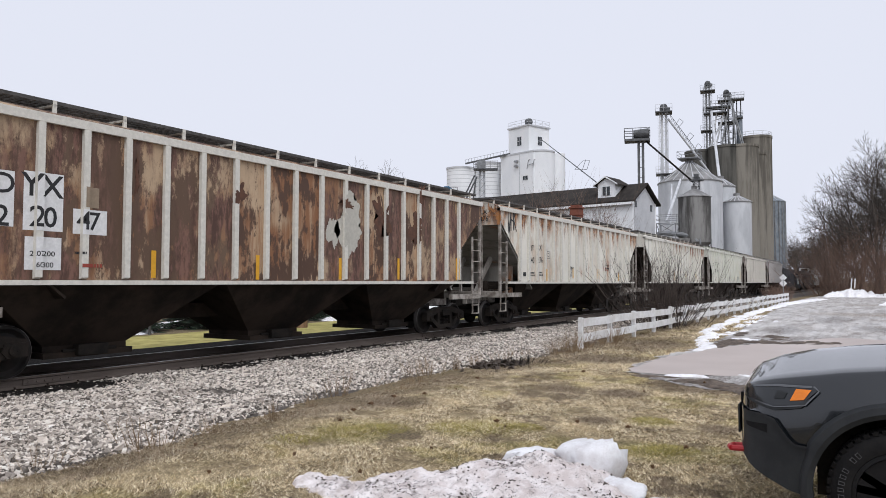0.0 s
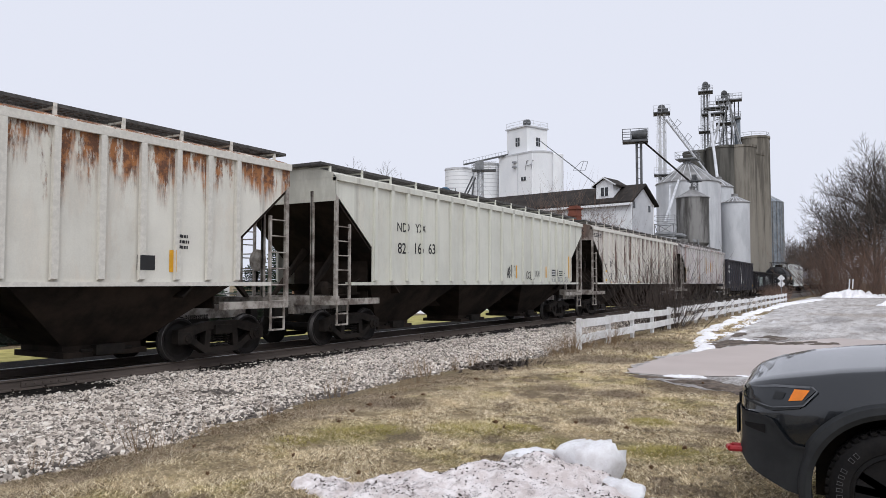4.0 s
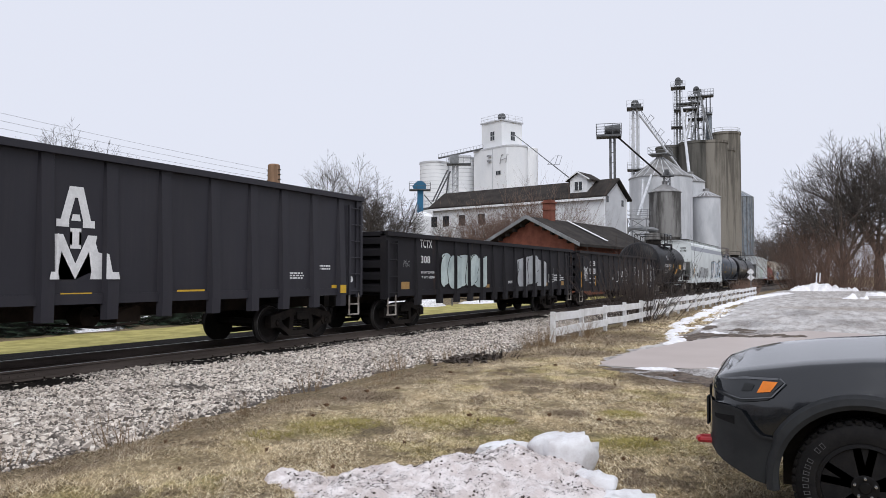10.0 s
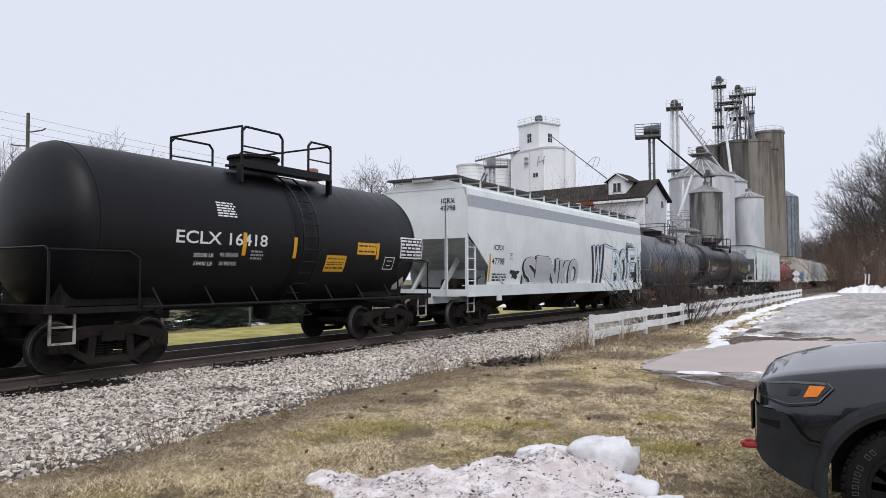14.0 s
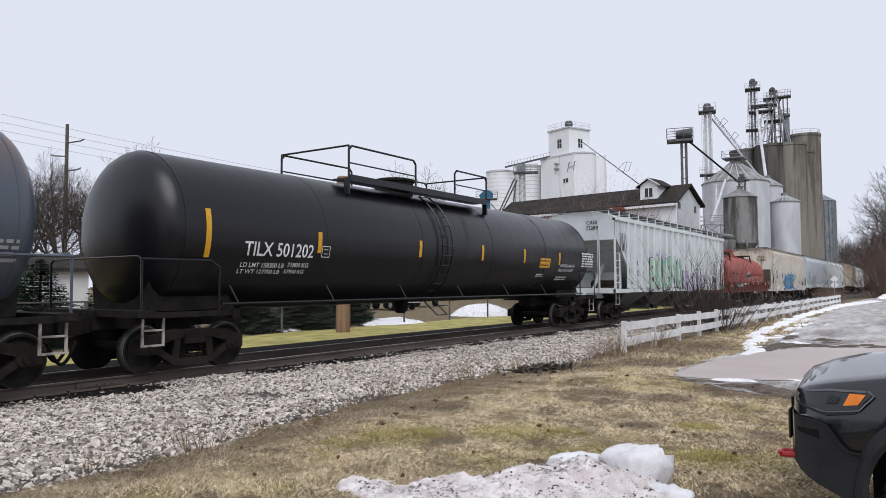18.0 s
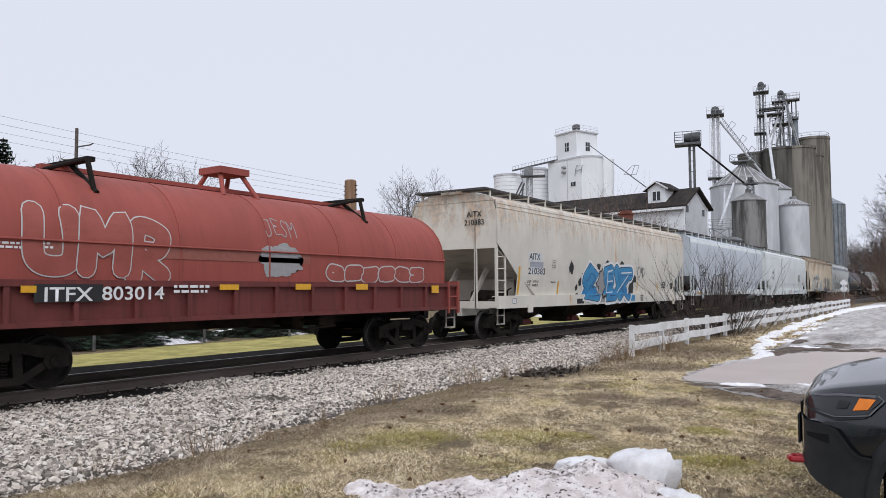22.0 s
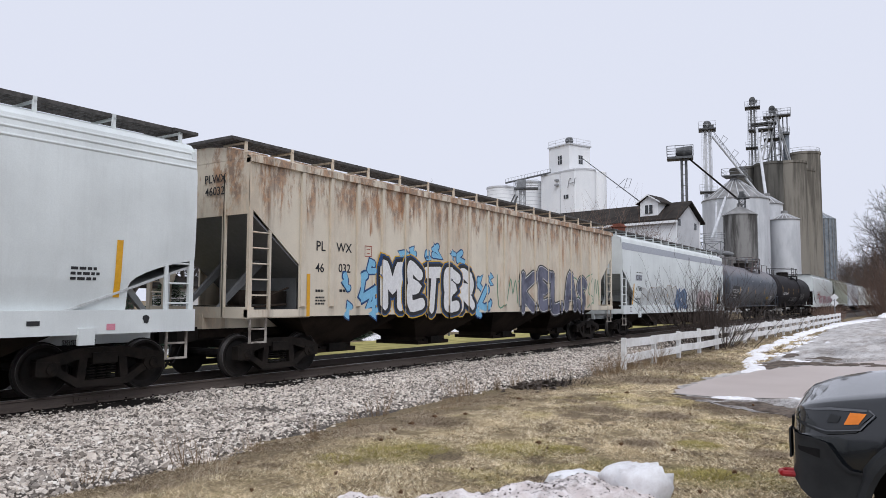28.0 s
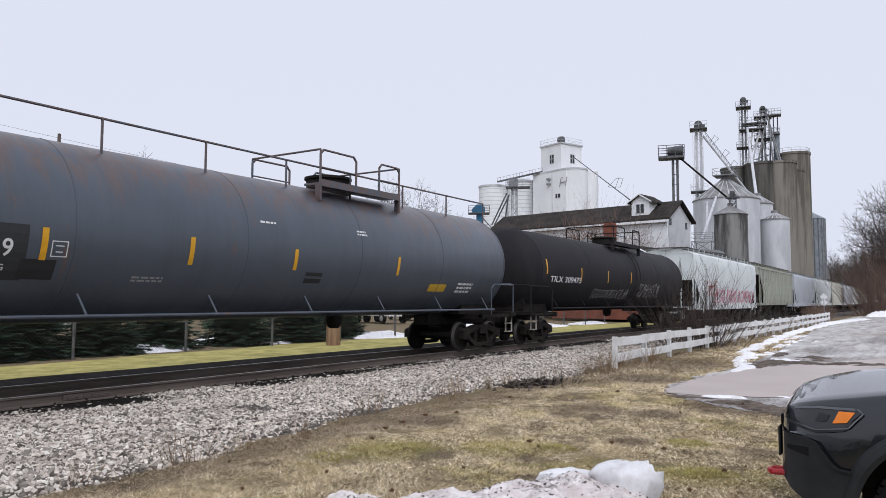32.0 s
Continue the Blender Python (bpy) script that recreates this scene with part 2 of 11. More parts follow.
# ---- lettering and sprayed shapes that follow a car's side ----
def glyphs(text, size, spread=0.0, shear=0.0, width=None, align="CENTER"):
    """Letters as a flat mesh, from the built-in font."""
    cu = bpy.data.curves.new("letters", "FONT")
    cu.body, cu.size, cu.offset, cu.shear, cu.align_x = text, size, spread, shear, align
    cu.resolution_u = 3
    ob = bpy.data.objects.new("letters", cu)
    me = bpy.data.meshes.new_from_object(ob)
    bpy.data.objects.remove(ob)
    bpy.data.curves.remove(cu)
    bm = bmesh.new()
    bm.from_mesh(me)
    bpy.data.meshes.remove(me)
    if width and bm.verts:
        xs = [v.co.x for v in bm.verts]
        k = width / max(1e-3, max(xs) - min(xs))
        for v in bm.verts:
            v.co.x *= k
    return bm


def side_decal(name, bm, car, side, y, z, material, label="", lift=0.006, tilt=0.0):
    """Lays a flat bmesh on the +x side of a car. side: ribs [(y0, y1)], depth, reach(z)."""
    ribs, depth, reach = side[:3]
    c, s = math.cos(radians(tilt)), math.sin(radians(tilt))
    for v in bm.verts:
        a, b = v.co.x, v.co.y
        v.co = (v.co.z, y + a * c - b * s, z + a * s + b * c)
    if not bm.verts:
        bm.free()
        return None
    ys, zs = [v.co.y for v in bm.verts], [v.co.z for v in bm.verts]
    cuts = [(q, "y") for r in ribs for q in r if min(ys) < q < max(ys)] if depth else []
    if abs(reach(min(zs)) - reach(max(zs))) > 0.004:
        k = max(2, int((max(zs) - min(zs)) / 0.12))
        cuts += [(min(zs) + (max(zs) - min(zs)) * i / k, "z") for i in range(1, k)]
    cuts += [(q, "z") for q in side[3:] if min(zs) < q < max(zs)]
    for q, axis in cuts:
        co, no = ((0, q, 0), (0, 1, 0)) if axis == "y" else ((0, 0, q), (0, 0, 1))
        bmesh.ops.bisect_plane(bm, geom=bm.verts[:] + bm.edges[:] + bm.faces[:], plane_co=co, plane_no=no)
    if depth:
        bmesh.ops.split_edges(bm, edges=[e for e in bm.edges if any(abs(e.verts[0].co.y - q) < 1e-5 and abs(e.verts[1].co.y - q) < 1e-5 for r in ribs for q in r)])
        proud = set()
        for f in bm.faces:
            m = f.calc_center_median().y
            if any(a < m < b for a, b in ribs):
                proud.update(f.verts)
    else:
        proud = ()
    for v in bm.verts:
        v.co.x += reach(v.co.z) + lift + (depth if v in proud else 0)
    me = bpy.data.meshes.new(name)
    bmesh.ops.recalc_face_normals(bm, faces=bm.faces)
    bm.to_mesh(me)
    bm.free()
    me.materials.append(material)
    return link(name, me, car, label)


def plate_bm(w, h, cut=0.0):
    bm = bmesh.new()
    pts = [(-w / 2, -h / 2), (w / 2, -h / 2), (w / 2, h / 2), (-w / 2, h / 2)]
    bm.faces.new([bm.verts.new((x, y, 0)) for x, y in pts])
    return bm


def blob_bm(w, h, seed=0, n=72, rough=0.18):
    """A ragged patch."""
    bm = bmesh.new()
    vs = []
    for i in range(n):
        t = 2 * math.pi * i / n
        p = Vector((1.4 * math.cos(t), 1.4 * math.sin(t), seed * 3.7))
        k = 1 + rough * 2.2 * noise.fractal(p, 0.7, 2.0, 3) + rough * 0.6 * noise.noise(p * 9)
        vs.append(bm.verts.new((w / 2 * k * math.cos(t), h / 2 * k * math.sin(t), 0)))
    bm.faces.new(vs)
    bmesh.ops.triangulate(bm, faces=bm.faces[:])
    return bm


def strokes_bm(paths, w):
    """Spray lines of even width with rounded ends; each lies a hair above the one before."""
    bm = bmesh.new()
    lift = 0.0
    for pts in paths:
        p = [Vector(q) for i, q in enumerate(pts) if i == 0 or (Vector(q) - Vector(pts[i - 1])).length > 1e-3]
        if len(p) < 2:
            continue
        left, right = [], []
        for i, q in enumerate(p):
            a = (q - p[max(0, i - 1)]).normalized() if i else (p[1] - q).normalized()
            b = (p[min(len(p) - 1, i + 1)] - q).normalized() if i < len(p) - 1 else a
            d = a + b
            d = d.normalized() if d.length > 0.3 else a
            o = Vector((-d.y, d.x)) * (w / 2) / max(0.7, d.dot(a))
            left.append(q + o)
            right.append(q - o)
        cap = lambda q, d, sgn: [q + (d * math.sin(t) * sgn + Vector((-d.y, d.x)) * math.cos(t)) * w / 2 for t in (math.pi * k / 5 for k in range(1, 5))]
        d0, d1 = (p[1] - p[0]).normalized(), (p[-1] - p[-2]).normalized()
        vl, vr = [], []
        for a, b in zip(left, right):
            lift += 0.00004
            vl.append(bm.verts.new((*a, lift)))
            vr.append(bm.verts.new((*b, lift)))
        for i in range(len(p) - 1):
            bm.faces.new((vr[i], vr[i + 1], vl[i + 1], vl[i]))
        bm.faces.new([vl[0]] + [bm.verts.new((*q, lift)) for q in cap(p[0], d0, -1)] + [vr[0]])
        bm.faces.new([vl[-1]] + [bm.verts.new((*q, lift)) for q in cap(p[-1], d1, 1)] + [vr[-1]])
    return bm


def smooth_line(pts, n=5):
    """A rounded curve through points."""
    if len(pts) < 3:
        return pts
    out = []
    ext = [pts[0]] + list(pts) + [pts[-1]]
    for i in range(1, len(ext) - 2):
        p0, p1, p2, p3 = (Vector(q) for q in ext[i - 1:i + 3])
        for k in range(n):
            t = k / n
            out.append(tuple(0.5 * (2 * p1 + (p2 - p0) * t + (2 * p0 - 5 * p1 + 4 * p2 - p3) * t * t + (3 * p1 - p0 - 3 * p2 + p3) * t ** 3)))
    out.append(tuple(pts[-1]))
    return out


def scribble(seed, w, h):
    """Sprayed strokes that cannot be read: hooks, bows, slants and zigzags, each unlike the next."""
    rnd = random.Random(seed)
    n = max(2, int(w / max(h, 0.05) * 1.7) + 1)
    out = []
    s_ = w / n
    for i in range(n):
        x = -w / 2 + s_ * (i + 0.5)
        k = rnd.randrange(5)
        a, t = s_ * rnd.uniform(0.35, 0.62), h * rnd.uniform(0.32, 0.5)
        if k == 0:
            pts = [(x - a, t), (x - a * 0.7, -t), (x + a * rnd.uniform(0.2, 1), -t * 0.9)]
        elif k == 1:
            pts = [(x + a * math.cos(q), t * math.sin(q) * 0.9) for q in (1.0 + 0.75 * j for j in range(8))]
        elif k == 2:
            pts = [(x - a, -t), (x - a * 0.3, t), (x + a * 0.1, -t * 0.2), (x + a * 0.6, t * 0.9), (x + a, -t)]
        elif k == 3:
            pts = [(x - a * 0.8, t * 0.8), (x + a * 0.8, t), (x - a * 0.4, 0), (x + a * 0.9, -t * 0.5), (x - a * 0.6, -t)]
        else:
            pts = [(x - a * 0.2, t), (x, -t), (x + a * 0.6, -t * 0.3), (x + a, t * 0.5)]
            out.append(smooth_line([(x - a, t * 0.2), (x + a * 0.8, t * rnd.uniform(0, 0.4))], 4))
        out.append(smooth_line(pts, 4))
    return out


HAND = {"A": "00 26 40|12 32", "B": "00 06 25 34 13 32 21 00", "C": "45 26 03 20 41", "D": "00 06 34 32 00", "E": "45 16 13 33 13 10 40", "G": "45 26 03 10 31 33 23", "H": "00 06|03 43|40 46", "J": "16 46|36 31 10 02", "K": "00 06|46 03 40", "L": "06 00 40", "M": "00 06 23 46 40", "N": "00 06 40 46", "O": "20 03 26 43 20", "P": "00 06 35 33 03", "R": "00 06 35 33 03 40", "S": "45 26 14 32 20 01", "T": "06 46|26 20", "U": "06 01 20 41 46", "V": "06 20 46", "W": "06 10 23 30 46", "Y": "06 23 46|23 20", "I": "26 20", "Z": "06 46 00 40", "e": "02 42 43 24 13 01 20 40", "r": "00 04|02 14 34", "a": "00 05 26 46 44 12 10 41", "b": "06 46 23 43 41 20 00", "c": "45 16 04 02 10 40 42 22", "d": "05 36 46 22 02 00 30 42"}


def tag_lines(text, w, h, seed):
    """Thin hand-drawn capitals."""
    rnd = random.Random(seed)
    out = []
    k = w / max(1, len(text))
    for i, ch in enumerate(text):
        dy, sl = rnd.uniform(-0.1, 0.1) * h, rnd.uniform(-0.15, 0.25)
        for run in HAND.get(ch, "").split("|"):
            pts = []
            for q in run.split():
                x, y = int(q[0]) / 4, int(q[1]) / 6
                x, y = x + rnd.uniform(-0.07, 0.07) + sl * (y - 0.5), y + rnd.uniform(-0.05, 0.05)
                pts.append((-w / 2 + k * (i + 0.1 + 0.8 * x), (y - 0.5) * h + dy))
            if pts:
                out.append(smooth_line(pts, 4))
    return out


def bars_bm(w, h, rows, seed=0):
    """Lines of writing too small to be read, as plain bars."""
    rnd = random.Random(seed)
    bm = bmesh.new()
    for i in range(rows):
        z = h / 2 - (i + 0.5) * h / rows
        t = h / rows * 0.28
        x = -w / 2
        while x < w / 2 - 0.03:
            k = min(rnd.uniform(0.06, 0.28) * w, w / 2 - x)
            bm.faces.new([bm.verts.new(p) for p in ((x, z - t, 0), (x + k, z - t, 0), (x + k, z + t, 0), (x, z + t, 0))])
            x += k + 0.05 * w
    return bm


def letters(car, side, text, y, z, size, material=None, width=None, name="lettering", label="", shear=0.0):
    return side_decal(name, glyphs(text, size, size * 0.012, shear, width), car, side, y, z, material or INK_BLACK, label)


def tape(car, side, y, z0, z1, w=0.1, label="yellow reflective strip"):
    return side_decal("reflective_strip", plate_bm(w, z1 - z0), car, side, y, (z0 + z1) / 2, YELLOW_TAPE, label, 0.009)


def sprayed_word(car, side, text, y, z, size, fill, edge, width, shine=None, lift=0.010, name="graffiti", label="", wobble=0.06, seed=0):
    """A word in fat sprayed letters with a dark outline, letter by letter at uneven heights."""
    step = width / len(text)
    layers = [(0.085, edge, 0, -0.09, -0.03), (0.078, edge, 0.002, 0, 0), (0.042, fill, 0.005, 0, 0)]
    if fill.name != "white_stencil_paint":
        layers.insert(2, (0.058, INK_WHITE, 0.0035, 0, 0))
    if shine:
        layers.append((-0.004, shine, 0.008, 0, 0))
    for grow, mat, up, ox, oz in layers:
        rnd2 = random.Random(seed)
        whole = bmesh.new()
        for i, ch in enumerate(text):
            dz, ti = rnd2.uniform(-wobble, wobble) * size, rnd2.uniform(-8, 8)
            bm = glyphs(ch, size * 1.18, grow * size, 0.0, None)
            xs = [v.co.x for v in bm.verts] or [0, 1]
            kx = step * (0.92 + grow * 1.6) / max(0.05, max(xs) - min(xs))
            c, s = math.cos(radians(ti)), math.sin(radians(ti))
            for v in bm.verts:
                a, b = v.co.x * kx, v.co.y
                v.co.x, v.co.y = a * c - b * s + (i + 0.5 - len(text) / 2) * step + ox * size, a * s + b * c + dz + oz * size
            tmp = bpy.data.meshes.new("letter")
            bm.to_mesh(tmp)
            bm.free()
            whole.from_mesh(tmp)
            bpy.data.meshes.remove(tmp)
        side_decal(name, whole, car, side, y, z - size * 0.41, mat, label, lift + up)


def fat_letters(car, side, text, y, z, w, h, layers, seed, label, slant=0.0):
    """Round sprayed letters in layers (width, paint): shadow, outline, fill; neighbours overlap."""
    k = w / len(text)
    for i, ch in enumerate(text):
        lines = tag_lines(ch, k * 0.86, h, seed + i)
        lines = [smooth_line([(a + slant * b, b) for a, b in q], 2) for q in lines]
        for j, (wide, mat) in enumerate(layers):
            side_decal("graffiti", strokes_bm(lines, wide), car, side, y - w / 2 + k * (i + 0.5), z, mat, label, 0.007 + 0.010 * (i % 2) + 0.0032 * j)


# ---- parts that freight cars share ----
def wheel_solid():
    s = Solid()
    s.turn((0, 0, 0), (1, 0, 0), [(-0.135, 0.0), (-0.135, 0.36), (-0.13, 0.40), (-0.12, 0.455), (-0.095, 0.455), (-0.085, 0.425), (0.0, 0.415), (0.005, 0.37), (-0.03, 0.345), (-0.05, 0.30), (-0.015, 0.17), (0.02, 0.13), (0.03, 0.0)], 28)
    return s


def sideframe_solid():
    s = Solid()
    outer = [(-1.12, 0.58), (-1.12, 0.40), (-0.78, 0.36), (-0.42, 0.16), (0.42, 0.16), (0.78, 0.36), (1.12, 0.40), (1.12, 0.58), (0.80, 0.66), (0.40, 0.74), (-0.40, 0.74), (-0.80, 0.66)]
    top = [(-1.1, 0.52), (-0.75, 0.50), (-0.38, 0.60), (0.38, 0.60), (0.75, 0.50), (1.1, 0.52), (1.1, 0.62), (0.8, 0.68), (0.4, 0.76), (-0.4, 0.76), (-0.8, 0.68), (-1.1, 0.62)]
    s.prism_x(top, 0.90, 1.08)
    s.prism_x([(-1.12, 0.36), (-0.80, 0.34), (-0.72, 0.44), (-0.75, 0.56), (-1.12, 0.58)], 0.92, 1.10)
    s.prism_x([(1.12, 0.36), (1.12, 0.58), (0.75, 0.56), (0.72, 0.44), (0.80, 0.34)], 0.92, 1.10)
    s.prism_x([(-0.86, 0.40), (-0.44, 0.13), (0.44, 0.13), (0.86, 0.40), (0.74, 0.46), (0.38, 0.24), (-0.38, 0.24), (-0.74, 0.46)], 0.90, 1.07)
    s.prism_x([(-0.46, 0.18), (-0.32, 0.18), (-0.26, 0.70), (-0.40, 0.70)], 0.90, 1.06)
    s.prism_x([(0.32, 0.18), (0.46, 0.18), (0.40, 0.70), (0.26, 0.70)], 0.90, 1.06)
    return s


def spring_solid():
    s = Solid()
    for y in (-0.18, 0.0, 0.18):
        for i in range(6):
            s.turn((0.97, y, 0.24 + i * 0.045), (0, 0, 1), [(0, 0.05), (0.008, 0.085), (0.022, 0.085), (0.03, 0.05)], 10)
    return s


def bolster_solid():
    s = Solid()
    s.box(-1.12, 1.12, -0.22, 0.22, 0.50, 0.68)
    for y in (-0.89, 0.89):
        s.rod((-0.95, y, 0.455), (0.95, y, 0.455), 0.09, 10)
    s.box(-0.3, 0.3, -0.3, 0.3, 0.66, 0.86)
    s.box(-0.8, 0.8, -0.42, -0.34, 0.3, 0.44)
    s.box(-0.8, 0.8, 0.34, 0.42, 0.3, 0.44)
    return s


def cap_solid():
    s = Solid()
    s.turn((0, 0, 0), (1, 0, 0), [(0, 0.12), (0.04, 0.12), (0.05, 0.085), (0.085, 0.08), (0.095, 0.0)], 12)
    for i in range(3):
        t = 2.1 * i
        s.rod((0.085, 0.045 * math.cos(t), 0.045 * math.sin(t)), (0.105, 0.045 * math.cos(t), 0.045 * math.sin(t)), 0.014, 6)
    return s


def truck_under(car, y, tint=None):
    t = shared("bolster", "truck", bolster_solid, STEEL_DARK, car, "dirty black two-axle freight truck", pose(0, y, 0))
    shared("sideframe", "sideframe", sideframe_solid, TRUCK_IRON, t)
    shared("sideframe", "sideframe", sideframe_solid, TRUCK_IRON, t, "", pose(0, 0, 0, 0, 0, 180))
    shared("spring", "spring_nest", spring_solid, STEEL_DARK, t)
    for dy in (-0.89, 0.89):
        w = shared("wheel", "wheel", wheel_solid, WHEEL_FACE, t, "", pose(0.86, dy, 0.42))
        shared("tread", "tread", lambda: Solid().turn((0, 0, 0), (1, 0, 0), [(-0.086, 0.405), (-0.086, 0.428), (0.001, 0.419), (0.004, 0.412)], 28, False), TREAD_STEEL, w, "bright worn running surface")
        shared("wheel", "wheel", wheel_solid, WHEEL_FACE, t, "", pose(-0.86, dy, 0.42, 0, 0, 180))
        shared("cap", "bearing_cap", cap_solid, TRUCK_IRON, t, "", pose(1.06, dy, 0.455))


def coupler_solid():
    s = Solid()
    s.box(-0.16, 0.16, -0.55, 0.05, 0.74, 0.98)
    s.prism_x([(0.0, 0.72), (0.42, 0.70), (0.46, 1.0), (0.0, 1.0)], -0.15, 0.05)
    s.prism_x([(0.28, 0.70), (0.5, 0.72), (0.5, 0.98), (0.28, 1.0)], -0.16, 0.2)
    pts = [(0.28, 0.05 + 0.5 * i / 8, 0.62 - 0.38 * math.sin(math.pi * i / 8)) for i in range(9)]
    s.path(pts, 0.03, 6)
    s.path([(0.28, 0.05, 0.62), (0.26, -0.3, 0.75)], 0.035, 6)
    return s


def couplers(car, half):
    shared("coupler", "coupler", coupler_solid, STEEL_DARK, car, "", pose(0, half, 0))
    shared("coupler", "coupler", coupler_solid, STEEL_DARK, car, "", pose(0, -half, 0, 0, 0, 180))


def ladder(car, y0, y1, x, z0, z1, z1b, material, n=7, name="ladder"):
    """Two stiles and rungs on a side; the second stile may be shorter."""
    s = Solid()
    s.box(x - 0.05, x + 0.02, y0 - 0.045, y0 + 0.045, z0, z1)
    s.box(x - 0.03, x + 0.02, y1 - 0.03, y1 + 0.03, z0, z1b)
    for i in range(n):
        z = z0 + 0.12 + (z1b - z0 - 0.2) * i / max(1, n - 1)
        s.rod((x, y0, z), (x, y1, z), 0.016, 6)
    return part(name, s, material, car)


def cross_ladder(car, y, x0, x1, z0, z1, material, n=7):
    s = Solid()
    for x in (x0, x1):
        s.box(x - 0.03, x + 0.03, y - 0.03, y + 0.03, z0, z1)
    for i in range(n):
        z = z0 + 0.12 + (z1 - z0 - 0.2) * i / max(1, n - 1)
        s.rod((x0, y, z), (x1, y, z), 0.016, 6)
    return part("end_ladder", s, material, car)


def step_solid():
    s = Solid()
    for y in (-0.2, 0.2):
        s.box(-0.015, 0.015, y - 0.02, y + 0.02, -0.5, 0.06)
    for z in (-0.5, -0.24):
        s.box(-0.05, 0.03, -0.2, 0.2, z, z + 0.03)
    return s


def grating_solid(length, width):
    s = Solid()
    n = int(length / 0.11)
    for x in (-width / 2, -width / 6, width / 6, width / 2):
        s.box(x - 0.012, x + 0.012, -length / 2, length / 2, -0.03, 0.03)
    for i in range(n + 1):
        y = -length / 2 + length * i / n
        s.box(-width / 2, width / 2, y - 0.011, y + 0.011, -0.028, 0.027)
    return s


def running_boards(car, half, z, x, roof_z, material, over=0.35):
    """Roof walkways on both sides of the hatches, on upright brackets, with end crosswalks."""
    n = max(6, int(2 * half / 1.25))
    for i in range(n + 1):
        y = -half + 0.15 + (2 * half - 0.3) * i / n
        for sx in (1, -1):
            shared(("bracket", round(z - roof_z, 3), material.name), "bracket", lambda: Solid().box(-0.33, -0.29, -0.03, 0.03, roof_z - z - 0.05, 0).box(0.29, 0.33, -0.03, 0.03, roof_z - z - 0.2, 0.03).box(-0.33, 0.33, -0.02, 0.02, -0.07, -0.03), material, car, "", pose(sx * x, y, z))
    for sx in (1, -1):
        shared(("board", round(half, 1)), "running_board", lambda: grating_solid(2 * half - 0.1, 0.6), GRATING, car, "", pose(sx * x, 0, z))
    for sy in (1, -1):
        shared("crosswalk", "crosswalk", lambda: grating_solid(2.6, 0.5), GRATING, car, "", pose(0, sy * (half - 0.05), z, 0, 0, 90))


def hopper_bays(car, centres, top_len, z_top, z_bot, x_top, x_bot, material, gate=None, sharp=0.55):
    for c in centres:
        s = Solid()
        a, b = top_len / 2, sharp
        s.loft([[(x, c + y, z) for x, y in ((-w, -h), (w, -h), (w, h), (-w, h))] for w, h, z in ((x_top, a, z_top), (x_bot, b, z_bot + 0.12), (x_bot, b, z_bot))])
        s.box(-x_bot - 0.12, x_bot + 0.12, c - b - 0.05, c + b + 0.05, z_bot - 0.08, z_bot + 0.02)
        bay = part("hopper_bay", s, material, car, "sloped outlet hopper", smooth=0.3)
        g = Solid()
        g.box(x_bot + 0.06, x_bot + 0.22, c - 0.28, c + 0.28, z_bot - 0.05, z_bot + 0.13)
        g.rod((x_bot + 0.1, c - 0.5, z_bot + 0.03), (x_bot + 0.1, c + 0.5, z_bot + 0.03), 0.035, 8)
        part("outlet_gate", g, gate or STEEL_DARK, bay)


def underframe(car, half, z0=0.78, z1=1.08):
    s = Solid()
    s.box(-0.2, 0.2, -half, half, z0, z1)
    return part("centre_sill", s, UNDER_DARK, car)


def brake_gear(car, y, z=1.25):
    s = Solid()
    s.turn((0.25, y, z), (1, 0, 0), [(0, 0.0), (0, 0.16), (0.08, 0.2), (0.45, 0.2), (0.5, 0.12), (0.5, 0)], 12)
    s.path([(-0.6, y - 0.3, z - 0.15), (1.3, y - 0.3, z - 0.15), (1.35, y + 0.5, z - 0.1)], 0.025)
    s.path([(0.5, y, z), (1.2, y + 0.1, z + 0.05), (1.3, y + 0.6, z + 0.25)], 0.02)
    s.box(0.4, 1.1, y + 0.25, y + 0.75, z - 0.1, z + 0.18)
    return part("brake_gear", s, UNDER_DARK, car)


